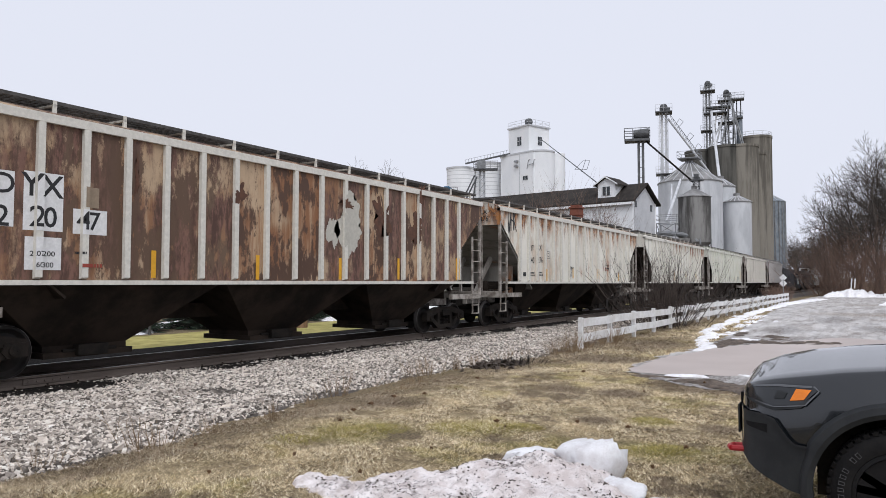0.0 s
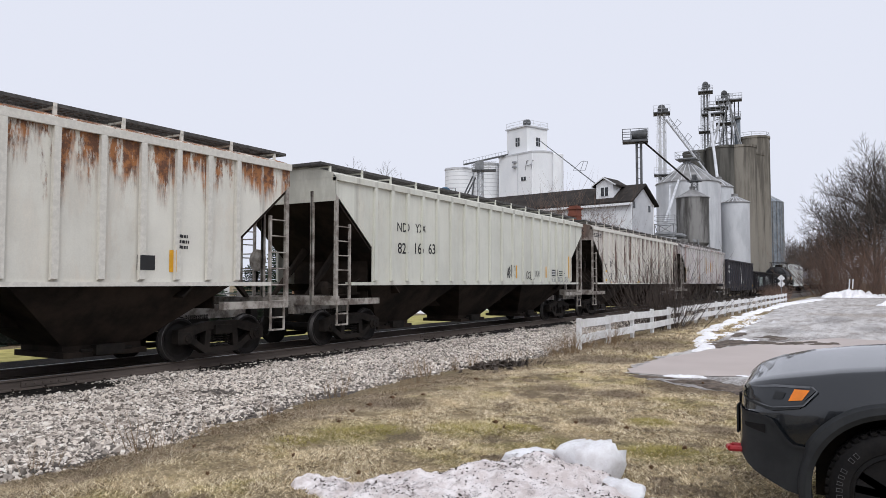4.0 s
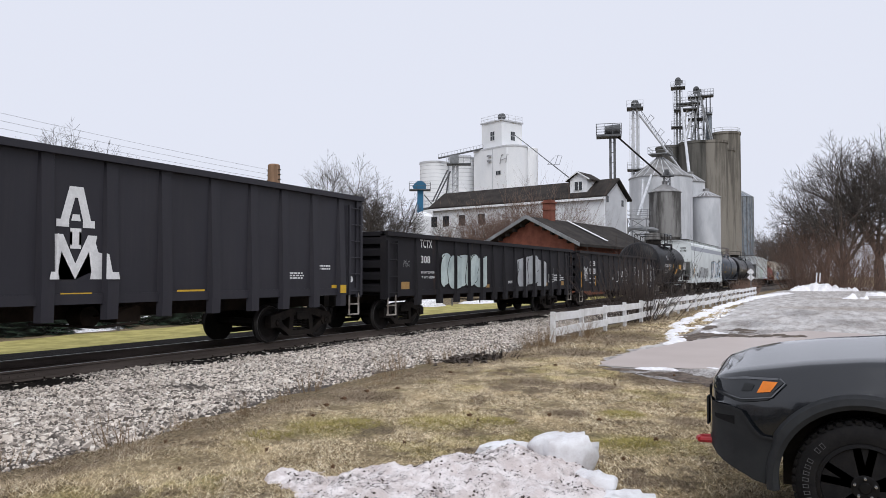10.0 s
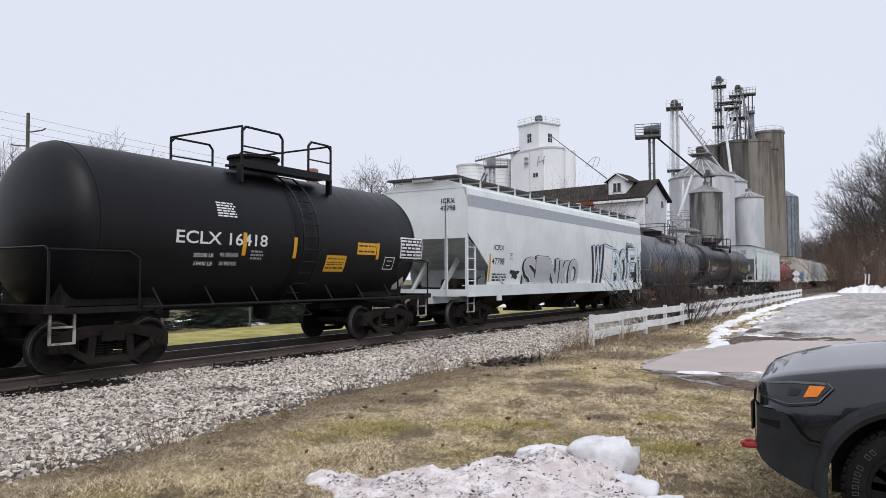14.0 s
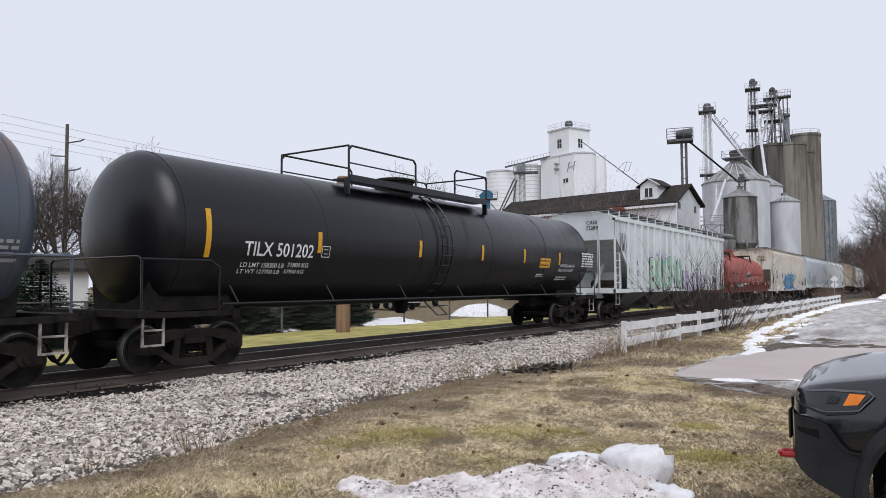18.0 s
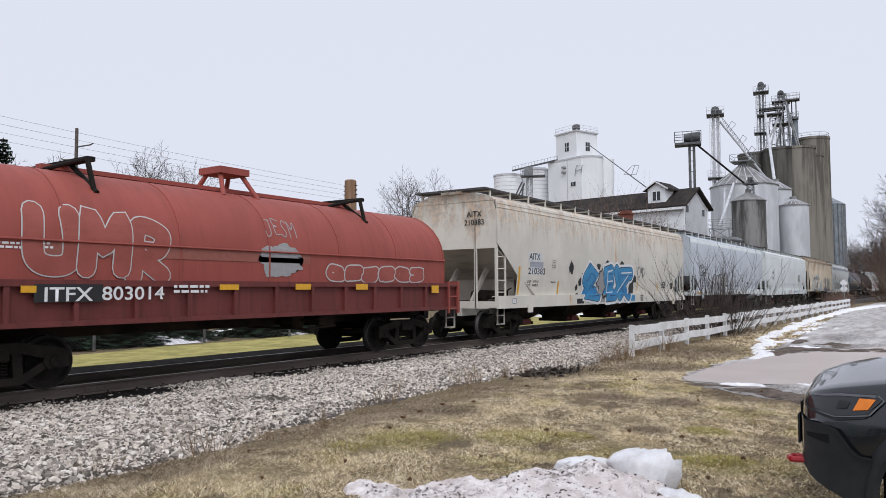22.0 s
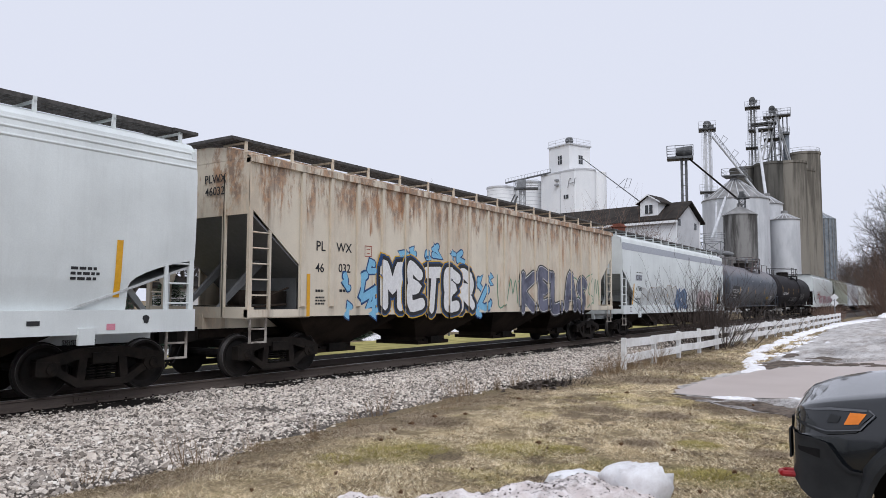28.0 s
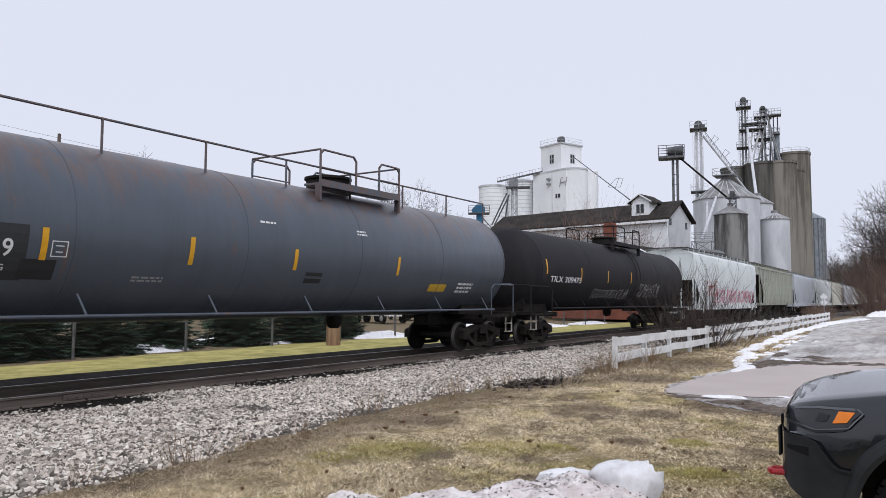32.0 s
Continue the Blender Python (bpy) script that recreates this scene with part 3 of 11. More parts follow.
def ribbed_hopper(name, lead, trail, label, paint, z_sheet, z_eave, n_ribs, rib_paint=None, sill_depth=0.0, bays=3, dark_end=None, diag=(1.45, 2.42, 0.42), bay_paint=None, rib_w=0.11, rib_d=0.075, board_z=0.40, step_colour=None, bay_bottom=0.32, ladder_paint=None):
    """A covered hopper with outside posts."""
    half = (trail - lead) / 2
    car = thing(name, label, "freight car", "cars of the freight train", (TRACK_X, (lead + trail) / 2, 0))
    X = 1.60
    rib_paint, dark_end, bay_paint = rib_paint or paint, dark_end or UNDER_DARK, bay_paint or UNDER_DARK
    dy, dz, top = diag
    for sx in (1, -1):
        poly = [(-half + dy, z_sheet), (half - dy, z_sheet), (half - dy, dz), (half, z_eave - top), (half, z_eave), (-half, z_eave), (-half, z_eave - top), (-half + dy, dz)]
        part("side_sheet", Solid().prism_x(poly, sx * X - 0.012, sx * X + 0.012), paint, car, smooth=0)
    side = ([], rib_d, lambda z: X + 0.012)
    y0, y1 = -half + dy + 0.08, half - dy - 0.08
    for i in range(n_ribs):
        k = 2 * i / (n_ribs - 1) - 1
        y = (y1 - y0) / 2 * (k + 0.028 * math.sin(math.pi * k))
        side[0].append((y - rib_w / 2, y + rib_w / 2))
        for sx in (1, -1):
            key = ("rib", z_sheet, z_eave, rib_w, rib_paint.name, sx)
            shared(key, "rib", lambda: Solid().prism_y([(sx * X, z_sheet + 0.03), (sx * (X + rib_d + 0.012), z_sheet + 0.06), (sx * (X + rib_d + 0.012), z_eave - 0.1), (sx * X, z_eave - 0.05)], -rib_w / 2, rib_w / 2), rib_paint, car, "", pose(0, y, 0))
    # top chord, roof and side sill
    for sx in (1, -1):
        a, b = sorted((sx * (X - 0.1), sx * (X + 0.08)))
        part("top_chord", Solid().box(a, b, -half, half, z_eave - 0.09, z_eave + 0.05), rib_paint, car)
    roof = [(-X, z_eave), (X, z_eave), (X - 0.08, z_eave + 0.10), (X * 0.6, z_eave + 0.26), (0.3, z_eave + 0.34), (-0.3, z_eave + 0.34), (-X * 0.6, z_eave + 0.26), (-X + 0.08, z_eave + 0.10)]
    part("roof", Solid().prism_y(roof, -half, half), paint, car)
    for y in [(-half + 1.0) + (2 * half - 2.0) * i / 9 for i in range(10)]:
        shared(("hatch", z_eave, paint.name), "roof_hatch", lambda: Solid().box(-0.38, 0.38, -0.55, 0.55, z_eave + 0.3, z_eave + 0.44), paint, car, "", pose(0, y, 0))
    for sx in (1, -1):
        if sill_depth:
            a, b = sorted((sx * (X - 0.1), sx * (X + 0.02)))
            sl = Solid().box(a, b, -half, half, z_sheet - sill_depth, z_sheet)
        else:
            a, b = sorted((sx * (X - 0.16), sx * (X + 0.05)))
            sl = Solid().box(a, b, -half + dy * 0.4, half - dy * 0.4, z_sheet - 0.06, z_sheet + 0.015)
        part("side_sill", sl, rib_paint, car)
    end_parts(car, half, X, z_sheet, z_eave, dy, paint, rib_paint, dark_end, 1.02 if not sill_depth else z_sheet - sill_depth, top, ladder_paint)
    span = 2 * half - 2 * dy
    pitch = span / bays
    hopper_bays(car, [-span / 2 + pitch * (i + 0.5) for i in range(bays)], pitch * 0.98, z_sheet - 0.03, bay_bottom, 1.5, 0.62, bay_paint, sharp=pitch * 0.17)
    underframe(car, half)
    for sy in (1, -1):
        truck_under(car, sy * (half - 1.35))
    couplers(car, half)
    running_boards(car, half, z_eave + board_z, 0.98, z_eave + 0.16, rib_paint)
    return car, side


def end_parts(car, half, X, z_sheet, z_eave, dy, paint, trim, dark, sill_z, top, rungs=None):
    """Both ends: fascia, slope sheet, end bulkhead, sill platform, corner posts, ladders and steps."""
    for sy in (1, -1):
        e = Solid()
        e.box(-X, X, *sorted((sy * (half - 0.03), sy * half)), z_eave - top - 0.15, z_eave + 0.02)
        crown = [(-X, z_eave), (X, z_eave), (X * 0.6, z_eave + 0.24), (0.3, z_eave + 0.32), (-0.3, z_eave + 0.32), (-X * 0.6, z_eave + 0.24)]
        e.prism_y(crown, *sorted((sy * (half + 0.005), sy * (half - 0.02))))
        part("end_fascia", e, paint, car)
        sl = Solid()
        ya, yb = sy * (half - 0.04), sy * (half - dy - 1.3)
        sl.loft([[(-X + 0.03, ya, z_eave - top - 0.13), (X - 0.03, ya, z_eave - top - 0.13), (X - 0.03, yb, 1.25), (-X + 0.03, yb, 1.25)],
                 [(-X + 0.03, ya - sy * 0.03, z_eave - top - 0.1), (X - 0.03, ya - sy * 0.03, z_eave - top - 0.1), (X - 0.03, yb - sy * 0.03, 1.28), (-X + 0.03, yb - sy * 0.03, 1.28)]])
        part("slope_sheet", sl, dark, car, "sloped end sheet with dirt and shade in its colour")
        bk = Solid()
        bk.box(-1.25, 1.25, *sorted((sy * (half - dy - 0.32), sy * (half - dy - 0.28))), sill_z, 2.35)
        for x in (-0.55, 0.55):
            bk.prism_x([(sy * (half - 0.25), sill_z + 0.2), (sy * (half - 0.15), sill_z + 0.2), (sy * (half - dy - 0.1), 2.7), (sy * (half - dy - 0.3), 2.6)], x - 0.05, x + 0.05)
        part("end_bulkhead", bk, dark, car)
        pf = Solid()
        pf.box(-X + 0.02, X, *sorted((sy * (half - 0.16), sy * half)), sill_z - 0.02, sill_z + 0.2)
        for sx in (1, -1):
            pf.box(*sorted((sx * (X - 0.14), sx * (X - 0.01))), *sorted((sy * (half - dy - 0.35), sy * (half - 0.16))), sill_z - 0.02, sill_z + 0.13)
        pf.box(-0.3, 0.3, *sorted((sy * (half - 2.2), sy * (half + 0.02))), sill_z - 0.25, sill_z + 0.05)
        part("end_sill", pf, rungs or trim, car)
        y0, y1 = sy * (half - 0.05), sy * (half - 0.55)
        ladder(car, y0, y1, X - 0.01, sill_z, z_eave - 0.05, min(2.95, z_eave - 1.1), (rungs or trim), 6)
        ladder(car, y0, y1, -X + 0.02, sill_z, z_eave - 0.05, min(2.95, z_eave - 1.1), (rungs or trim), 6)
        cross_ladder(car, sy * (half - 0.02), -X + 0.08, -X + 0.55, sill_z, z_eave - 0.2, (rungs or trim), 8)
        cross_ladder(car, sy * (half - 0.02), X - 0.75, X - 0.72, sill_z, z_eave - 0.3, (rungs or trim), 1)
        shared("step", "sill_step", step_solid, (rungs or trim), car, "", pose(X - 0.03, sy * (half - 0.3), sill_z))
        if sy < 0:
            brake_gear(car, -half + 0.75, sill_z + 0.35)
            part("hand_brake", Solid().turn((-0.9, -half - 0.06, 2.1), (0, 1, 0), [(0, 0.0), (0, 0.07), (0.03, 0.28), (0.06, 0.28), (0.06, 0.25), (0.05, 0.0)], 14), (rungs or trim), car)


def smooth_hopper(name, lead, trail, label, paint, z_sill0=1.0, z_sill1=1.36, z_eave=4.28, sill_paint=None, bays=4, band=None, band_z=(3.85, 4.2), diag=(1.45, 1.95, 1.40), gate=None, dark_end=None, ridges=0, cut_end="straight"):
    """A covered hopper with smooth, slightly bowed sides and a deep side sill."""
    half = (trail - lead) / 2
    car = thing(name, label, "freight car", "cars of the freight train", (TRACK_X, (lead + trail) / 2, 0))
    sill_paint, dark_end = sill_paint or paint, dark_end or UNDER_DARK
    prof = [(1.46, z_sill1 - 0.02), (1.54, 1.9), (1.585, 2.6), (1.60, 3.2), (1.59, 3.8), (1.55, z_eave - 0.2), (1.50, z_eave)]

    def reach(z):
        for (xa, za), (xb, zb) in zip(prof, prof[1:]):
            if z <= zb:
                return xa + (xb - xa) * max(0.0, (z - za)) / (zb - za)
        return prof[-1][0]

    dy, dz, top = diag
    zt = z_eave - top

    def inset(z):
        """How far the side's end stands back at a height."""
        if z >= zt:
            return 0.0
        if z <= dz:
            return dy
        if cut_end == "curved":
            k = (zt - z) / (zt - dz)
            return dy * math.sin(k * math.pi / 2) ** 0.8
        return dy * (zt - z) / (zt - dz)

    zs = sorted({z_sill1 - 0.02, dz, zt, *[z for _, z in prof], *[dz + (zt - dz) * i / 6 for i in range(7)]})
    for sx in (1, -1):
        s = Solid()
        k = len(s.v)
        for z in zs:
            a = half - inset(z)
            s.v += [(sx * reach(z), -a, z), (sx * reach(z), a, z), (sx * (reach(z) - 0.025), a, z), (sx * (reach(z) - 0.025), -a, z)]
        for i in range(len(zs) - 1):
            for j in range(4):
                p, q = 4 * i + j, 4 * i + (j + 1) % 4
                s.f.append((p, q, q + 4, p + 4))
        part("side_sheet", s, paint, car, smooth=0.5)
    roof = [(-1.5, z_eave - 0.01), (1.5, z_eave - 0.01), (1.38, z_eave + 0.10), (0.95, z_eave + 0.24), (0.3, z_eave + 0.30), (-0.3, z_eave + 0.30), (-0.95, z_eave + 0.24), (-1.38, z_eave + 0.10)]
    part("roof", Solid().prism_y(roof, -half, half), paint, car)
    for y in [(-half + 1.0) + (2 * half - 2.0) * i / 5 for i in range(6)]:
        shared(("trough", z_eave, paint.name), "roof_hatch", lambda: Solid().box(-0.38, 0.38, -1.1, 1.1, z_eave + 0.26, z_eave + 0.38), paint, car, "", pose(0, y, 0))
    if band:
        b = Solid()
        b.prism_y([(reach(band_z[0]) + 0.0, band_z[0]), (reach(band_z[0]) + 0.006, band_z[0]), (reach(band_z[1]) + 0.006, band_z[1]), (reach(band_z[1]), band_z[1])], -half + 0.02, half - 0.02)
        part("top_band", b, band, car, "grey band under the eave")
    if ridges:
        b = Solid()
        for i in range(ridges):
            z = z_eave - 0.08 - 0.13 * i
            b.rod((reach(z) - 0.012, -half + 0.02, z), (reach(z) - 0.012, half - 0.02, z), 0.03, 8)
        part("side_ridge", b, paint, car, "long pressed ridges under the eave")
    for sx in (1, -1):
        ring = [(sx * 1.30, z_sill0), (sx * 1.62, z_sill0), (sx * 1.62, z_sill1), (sx * 1.40, z_sill1), (sx * 1.40, z_sill1 - 0.03), (sx * 1.57, z_sill1 - 0.03), (sx * 1.57, z_sill0 + 0.03), (sx * 1.30, z_sill0 + 0.03)]
        part("side_sill", Solid().prism_y(ring, -half, half), sill_paint, car)
    side = ([], 0.0, reach)
    sill_side = ([], 0.0, lambda z: 1.62)
    end_parts(car, half, 1.55, z_sill1, z_eave, dy, paint, sill_paint, dark_end, z_sill0 + 0.02, top)
    span = 2 * half - 3.2
    pitch = span / bays
    hopper_bays(car, [-span / 2 + pitch * (i + 0.5) for i in range(bays)], pitch * 0.97, z_sill1 - 0.1, 0.38, 1.38, 0.45, UNDER_DARK, gate, sharp=pitch * 0.15)
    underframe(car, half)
    for sy in (1, -1):
        truck_under(car, sy * (half - 1.35))
        j = Solid()
        j.box(1.6, 1.66, sy * (half - 2.0) - 0.13, sy * (half - 2.0) + 0.13, z_sill0 - 0.16, z_sill0 + 0.1)
        part("jacking_pad", j, sill_paint, car)
    couplers(car, half)
    running_boards(car, half, z_eave + 0.36, 0.95, z_eave + 0.12, sill_paint)
    return car, side, sill_side


def gondola(name, lead, trail, label, paint, z0, z1, rib_at, rib_w=0.30, low_rib=0.3):
    """An open high-sided gondola with tapered posts."""
    half = (trail - lead) / 2
    car = thing(name, label, "freight car", "cars of the freight train", (TRACK_X, (lead + trail) / 2, 0))
    X = 1.52
    for sx in (1, -1):
        part("side_sheet", Solid().box(sx * X - 0.015, sx * X + 0.015, -half, half, z0, z1), paint, car)
    for sy in (1, -1):
        part("end_wall", Solid().box(-X, X, sy * (half - 0.02) - 0.02, sy * (half - 0.02) + 0.02, z0, z1), paint, car)
        e = Solid()
        n = 5
        for i in range(n):
            z = z0 + 0.2 + (z1 - z0 - 0.35) * i / (n - 1)
            e.prism_x([(sy * half, z - 0.14), (sy * (half + 0.16), z - 0.09), (sy * (half + 0.16), z + 0.09), (sy * half, z + 0.14)], -X, X)
        part("end_corrugation", e, paint, car, "heavy pressed ribs across the end")
        for x in (X - 0.03, -X + 0.03):
            part("corner_post", Solid().box(x - 0.09, x + 0.09, *sorted((sy * (half - 0.06), sy * (half + 0.18))), z0 - 0.1, z1 + 0.02), paint, car)
        ladder(car, sy * (half + 0.1), sy * (half - 0.4), X + 0.09, z0 - 0.05, z1 - 0.15, z1 - 0.15, paint, 6 if z1 > 3 else 4)
        shared("step", "sill_step", step_solid, paint, car, "", pose(X + 0.05, sy * (half - 0.15), z0 - 0.05))
    t = Solid()
    for sx in (1, -1):
        t.box(*sorted((sx * (X - 0.05), sx * (X + 0.14))), -half - 0.18, half + 0.18, z1 - 0.02, z1 + 0.10)
    for sy in (1, -1):
        t.box(-X, X, *sorted((sy * (half - 0.06), sy * (half + 0.18))), z1 - 0.02, z1 + 0.10)
    part("top_rail", t, paint, car)
    b = Solid()
    for sx in (1, -1):
        b.box(*sorted((sx * (X - 0.1), sx * (X + 0.05))), -half, half, z0 - 0.03, z0 + 0.14)
    part("side_sill", b, paint, car)
    part("floor_pan", Solid().box(-X, X, -half, half, z0 + 0.05, z0 + 0.12), UNDER_DARK, car)
    ribs = []
    d = 0.13
    for y in rib_at:
        ribs.append((y - rib_w / 2, y + rib_w / 2))

        for sx in (1, -1):
            w = rib_w / 2
            shared(("gon", z0, z1, paint.name, sx), "rib", lambda: Solid().loft([[(sx * X, -w, z), (sx * (X + e), -w * 0.72, z), (sx * (X + e), w * 0.72, z), (sx * X, w, z)] for z, e in ((z1, 0.05), (z0 + 0.2, d), (z0 - low_rib, d * 0.9))]), paint, car, "", pose(0, y, 0))
    underframe(car, half, 0.75, z0)
    for sy in (1, -1):
        truck_under(car, sy * (half - 1.6))
    couplers(car, half + 0.1)
    brake_gear(car, 1.0, 0.8)
    return car, (ribs, 0.12, lambda z: X + 0.017)


def tank_car(name, lead, trail, label, paint, zc=2.55, r=1.5, platform_y=0.0, rail_len=2.6, long_rail=False, seams=5, saddle=None, walk_y=None, rail_h=0.75):
    """A tank car: barrel with domed heads, stub sills, side ladder, top platform with rails."""
    half = (trail - lead) / 2
    car = thing(name, label, "freight car", "cars of the freight train", (TRACK_X, (lead + trail) / 2, 0))
    hb = half - 0.05
    bulge = 0.62
    prof = [(-hb + bulge * (1 - math.cos(a)) * 1.0, r * math.sin(a)) for a in (math.pi / 2 * i / 8 for i in range(9))]
    prof = [(-hb, 0.0)] + prof[1:] + [(-p, q) for p, q in reversed(prof[1:])] + [(hb, 0.0)]
    part("barrel", Solid().turn((0, 0, zc), (0, 1, 0), prof, 56), paint, car, smooth=0.7)
    for i in range(seams):
        y = -hb + bulge + (2 * hb - 2 * bulge) * i / (seams - 1)
        shared(("seam", r, zc, paint.name), "weld_seam", lambda: Solid().turn((0, 0, zc), (0, 1, 0), [(-0.014, r - 0.02), (-0.014, r + 0.006), (0.014, r + 0.006), (0.014, r - 0.02)], 56, False), paint, car, "", pose(0, y, 0))
    st = saddle or STEEL_DARK
    for sy in (1, -1):
        s = Solid()
        s.box(-0.25, 0.25, *sorted((sy * (half - 3.0), sy * (half + 0.3))), 0.78, 1.12)
        s.prism_x([(sy * (half - 2.3), 1.1), (sy * (half - 0.4), 1.1), (sy * (half - 0.35), zc - 0.9), (sy * (half - 2.1), zc - 1.2)], -0.9, 0.9)
        s.box(-1.5, 1.5, *sorted((sy * (half - 0.1), sy * (half + 0.25))), 1.02, 1.14)
        s.box(-1.5, 1.5, *sorted((sy * (half - 1.9), sy * (half - 1.75))), 0.95, 1.12)
        for sx in (1, -1):
            s.box(*sorted((sx * 1.36, sx * 1.46)), *sorted((sy * (half - 1.9), sy * (half + 0.2))), 1.0, 1.1)
        part("stub_sill", s, st, car)
        h = Solid()
        pts = [(1.45, sy * (half + 0.15), 1.1), (1.45, sy * (half + 0.15), 2.0), (1.35, sy * (half + 0.15), 2.06), (-1.35, sy * (half + 0.15), 2.06), (-1.45, sy * (half + 0.15), 2.0), (-1.45, sy * (half + 0.15), 1.1)]
        h.path(pts, 0.022)
        h.path([(1.47, sy * (half + 0.15), 2.02), (1.52, sy * (half - 1.2), 2.02), (1.52, sy * (half - 1.4), 1.9), (1.52, sy * (half - 1.4), 1.1)], 0.022)
        part("end_railing", h, paint, car)
        shared("step", "sill_step", step_solid, paint, car, "", pose(1.42, sy * (half - 0.1), 1.02))
        truck_under(car, sy * (half - 1.2))
    # running line along the flank
    g = Solid()
    for sx in (1, -1):
        g.rod((sx * (r + 0.06), -half + 1.4, zc - r + 0.15), (sx * (r + 0.06), half - 1.4, zc - r + 0.15), 0.028, 8)
        for i in range(7):
            y = (-half + 1.8) + (2 * half - 3.6) * i / 6
            g.rod((sx * (r + 0.06), y, zc - r + 0.15), (sx * (r * 0.93), y - 0.08, zc - r * 0.68), 0.018, 6)
    part("grab_rail", g, paint, car)
    # platform, dome fittings and railings
    p, rl = platform_y, rail_len
    top = zc + r
    d = Solid()
    d.turn((0, p, top - 0.12), (0, 0, 1), [(0, 0.55), (0.42, 0.55), (0.44, 0.60), (0.50, 0.60), (0.55, 0.35), (0.56, 0)], 20)
    d.rod((0.0, p + 0.55, top + 0.3), (0.0, p + 0.75, top + 0.3), 0.05)
    part("manway", d, STEEL_DARK, car, "round bolted manway with fittings")
    pl = Solid()
    for sx in (1, -1):
        pl.box(*sorted((sx * 0.62, sx * 1.15)), p - rl / 2, p + rl / 2, top - 0.06, top - 0.01)
        for y in (p - rl / 2, p + rl / 2):
            pl.box(*sorted((sx * 1.0, sx * 1.15)), y - 0.03, y + 0.03, top - 0.42, top - 0.05)
        pl.box(*sorted((sx * 1.13, sx * 1.16)), p - rl / 2, p + rl / 2, top - 0.1, top + 0.06)
    part("platform", pl, paint, car)
    for sx in (1, -1):
        for a, b in ((p - rl / 2, p - rl * 0.08), (p + rl * 0.22, p + rl / 2)):
            x = sx * 1.13
            ra = Solid()
            ra.path([(x, a, top - 0.1), (x, a, top + rail_h - 0.1), (x, a + 0.1, top + rail_h), (x, b - 0.1, top + rail_h), (x, b, top + rail_h - 0.1), (x, b, top - 0.1)], 0.028)
            ra.path([(x, a, top + rail_h * 0.45), (x, b, top + rail_h * 0.45)], 0.02)
            part("safety_railing", ra, paint, car)
    for y in (p - rl / 2, p + rl / 2):
        part("cross_railing", Solid().path([(-1.13, y, top - 0.1), (-1.13, y, top + rail_h), (1.13, y, top + rail_h), (1.13, y, top - 0.1)], 0.024), paint, car)
    ly = walk_y if walk_y is not None else p + 0.2
    la = Solid()
    n = 12
    ang = [math.radians(-58 + 118 * i / n) for i in range(n + 1)]
    for y in (ly - 0.24, ly + 0.24):
        la.path([((r + 0.09) * math.cos(a), y, zc + (r + 0.09) * math.sin(a)) for a in ang], 0.022)
        la.path([((r + 0.09) * math.cos(ang[0]), y, zc + (r + 0.09) * math.sin(ang[0])), (1.42, y, 0.75)], 0.022)
    for a in ang:
        la.rod(((r + 0.09) * math.cos(a), ly - 0.24, zc + (r + 0.09) * math.sin(a)), ((r + 0.09) * math.cos(a), ly + 0.24, zc + (r + 0.09) * math.sin(a)), 0.014, 6)
    for z in (0.75, 1.0):
        la.rod((1.42, ly - 0.24, z), (1.42, ly + 0.24, z), 0.014, 6)
    part("side_ladder", la, paint, car)
    if long_rail:
        lr = Solid()
        lr.path([(0.75, -half + 0.6, top + 0.42), (0.75, half - 0.6, top + 0.42)], 0.026)
        for i in range(9):
            y = -half + 0.6 + (2 * half - 1.2) * i / 8
            lr.rod((0.75, y, top - 0.25), (0.75, y, top + 0.42), 0.024)
        part("top_handrail", lr, paint, car)
    v = Solid()
    v.turn((0, p + 0.3, zc - r - 0.3), (0, 0, 1), [(0, 0.12), (0.1, 0.2), (0.4, 0.22), (0.4, 0)], 12)
    part("bottom_outlet", v, STEEL_DARK, car)
    couplers(car, half + 0.35)
    side = ([], 0.0, lambda z: math.sqrt(max(0.02, r * r - (z - zc) ** 2)))
    return car, side


# ---- ground ----
def ground_z(x, y):
    """Lawn level, the shallow ditch beside the ballast, the far side of the line."""
    z = -0.10
    if -11.6 < x < -5.6:
        k = (x + 11.6) / 6.0
        z = -0.27 + 0.17 * k ** 1.5
    elif x <= -11.6:
        z = -0.27
        if x < -14.2:
            z = -0.27 + 0.05 * min(1.0, (-14.2 - x) / 3)
    return z


def sheet(name, xs, ys, zf, material, label, category, kind="structure"):
    v = [(x, y, zf(x, y)) for y in ys for x in xs]
    n = len(xs)
    f = [(j * n + i, j * n + i + 1, (j + 1) * n + i + 1, (j + 1) * n + i) for j in range(len(ys) - 1) for i in range(n - 1)]
    me = bpy.data.meshes.new(name)
    me.from_pydata(v, [], f)
    me.materials.append(material)
    me.shade_smooth()
    return tagged(new(name, me), label, category, kind=kind)


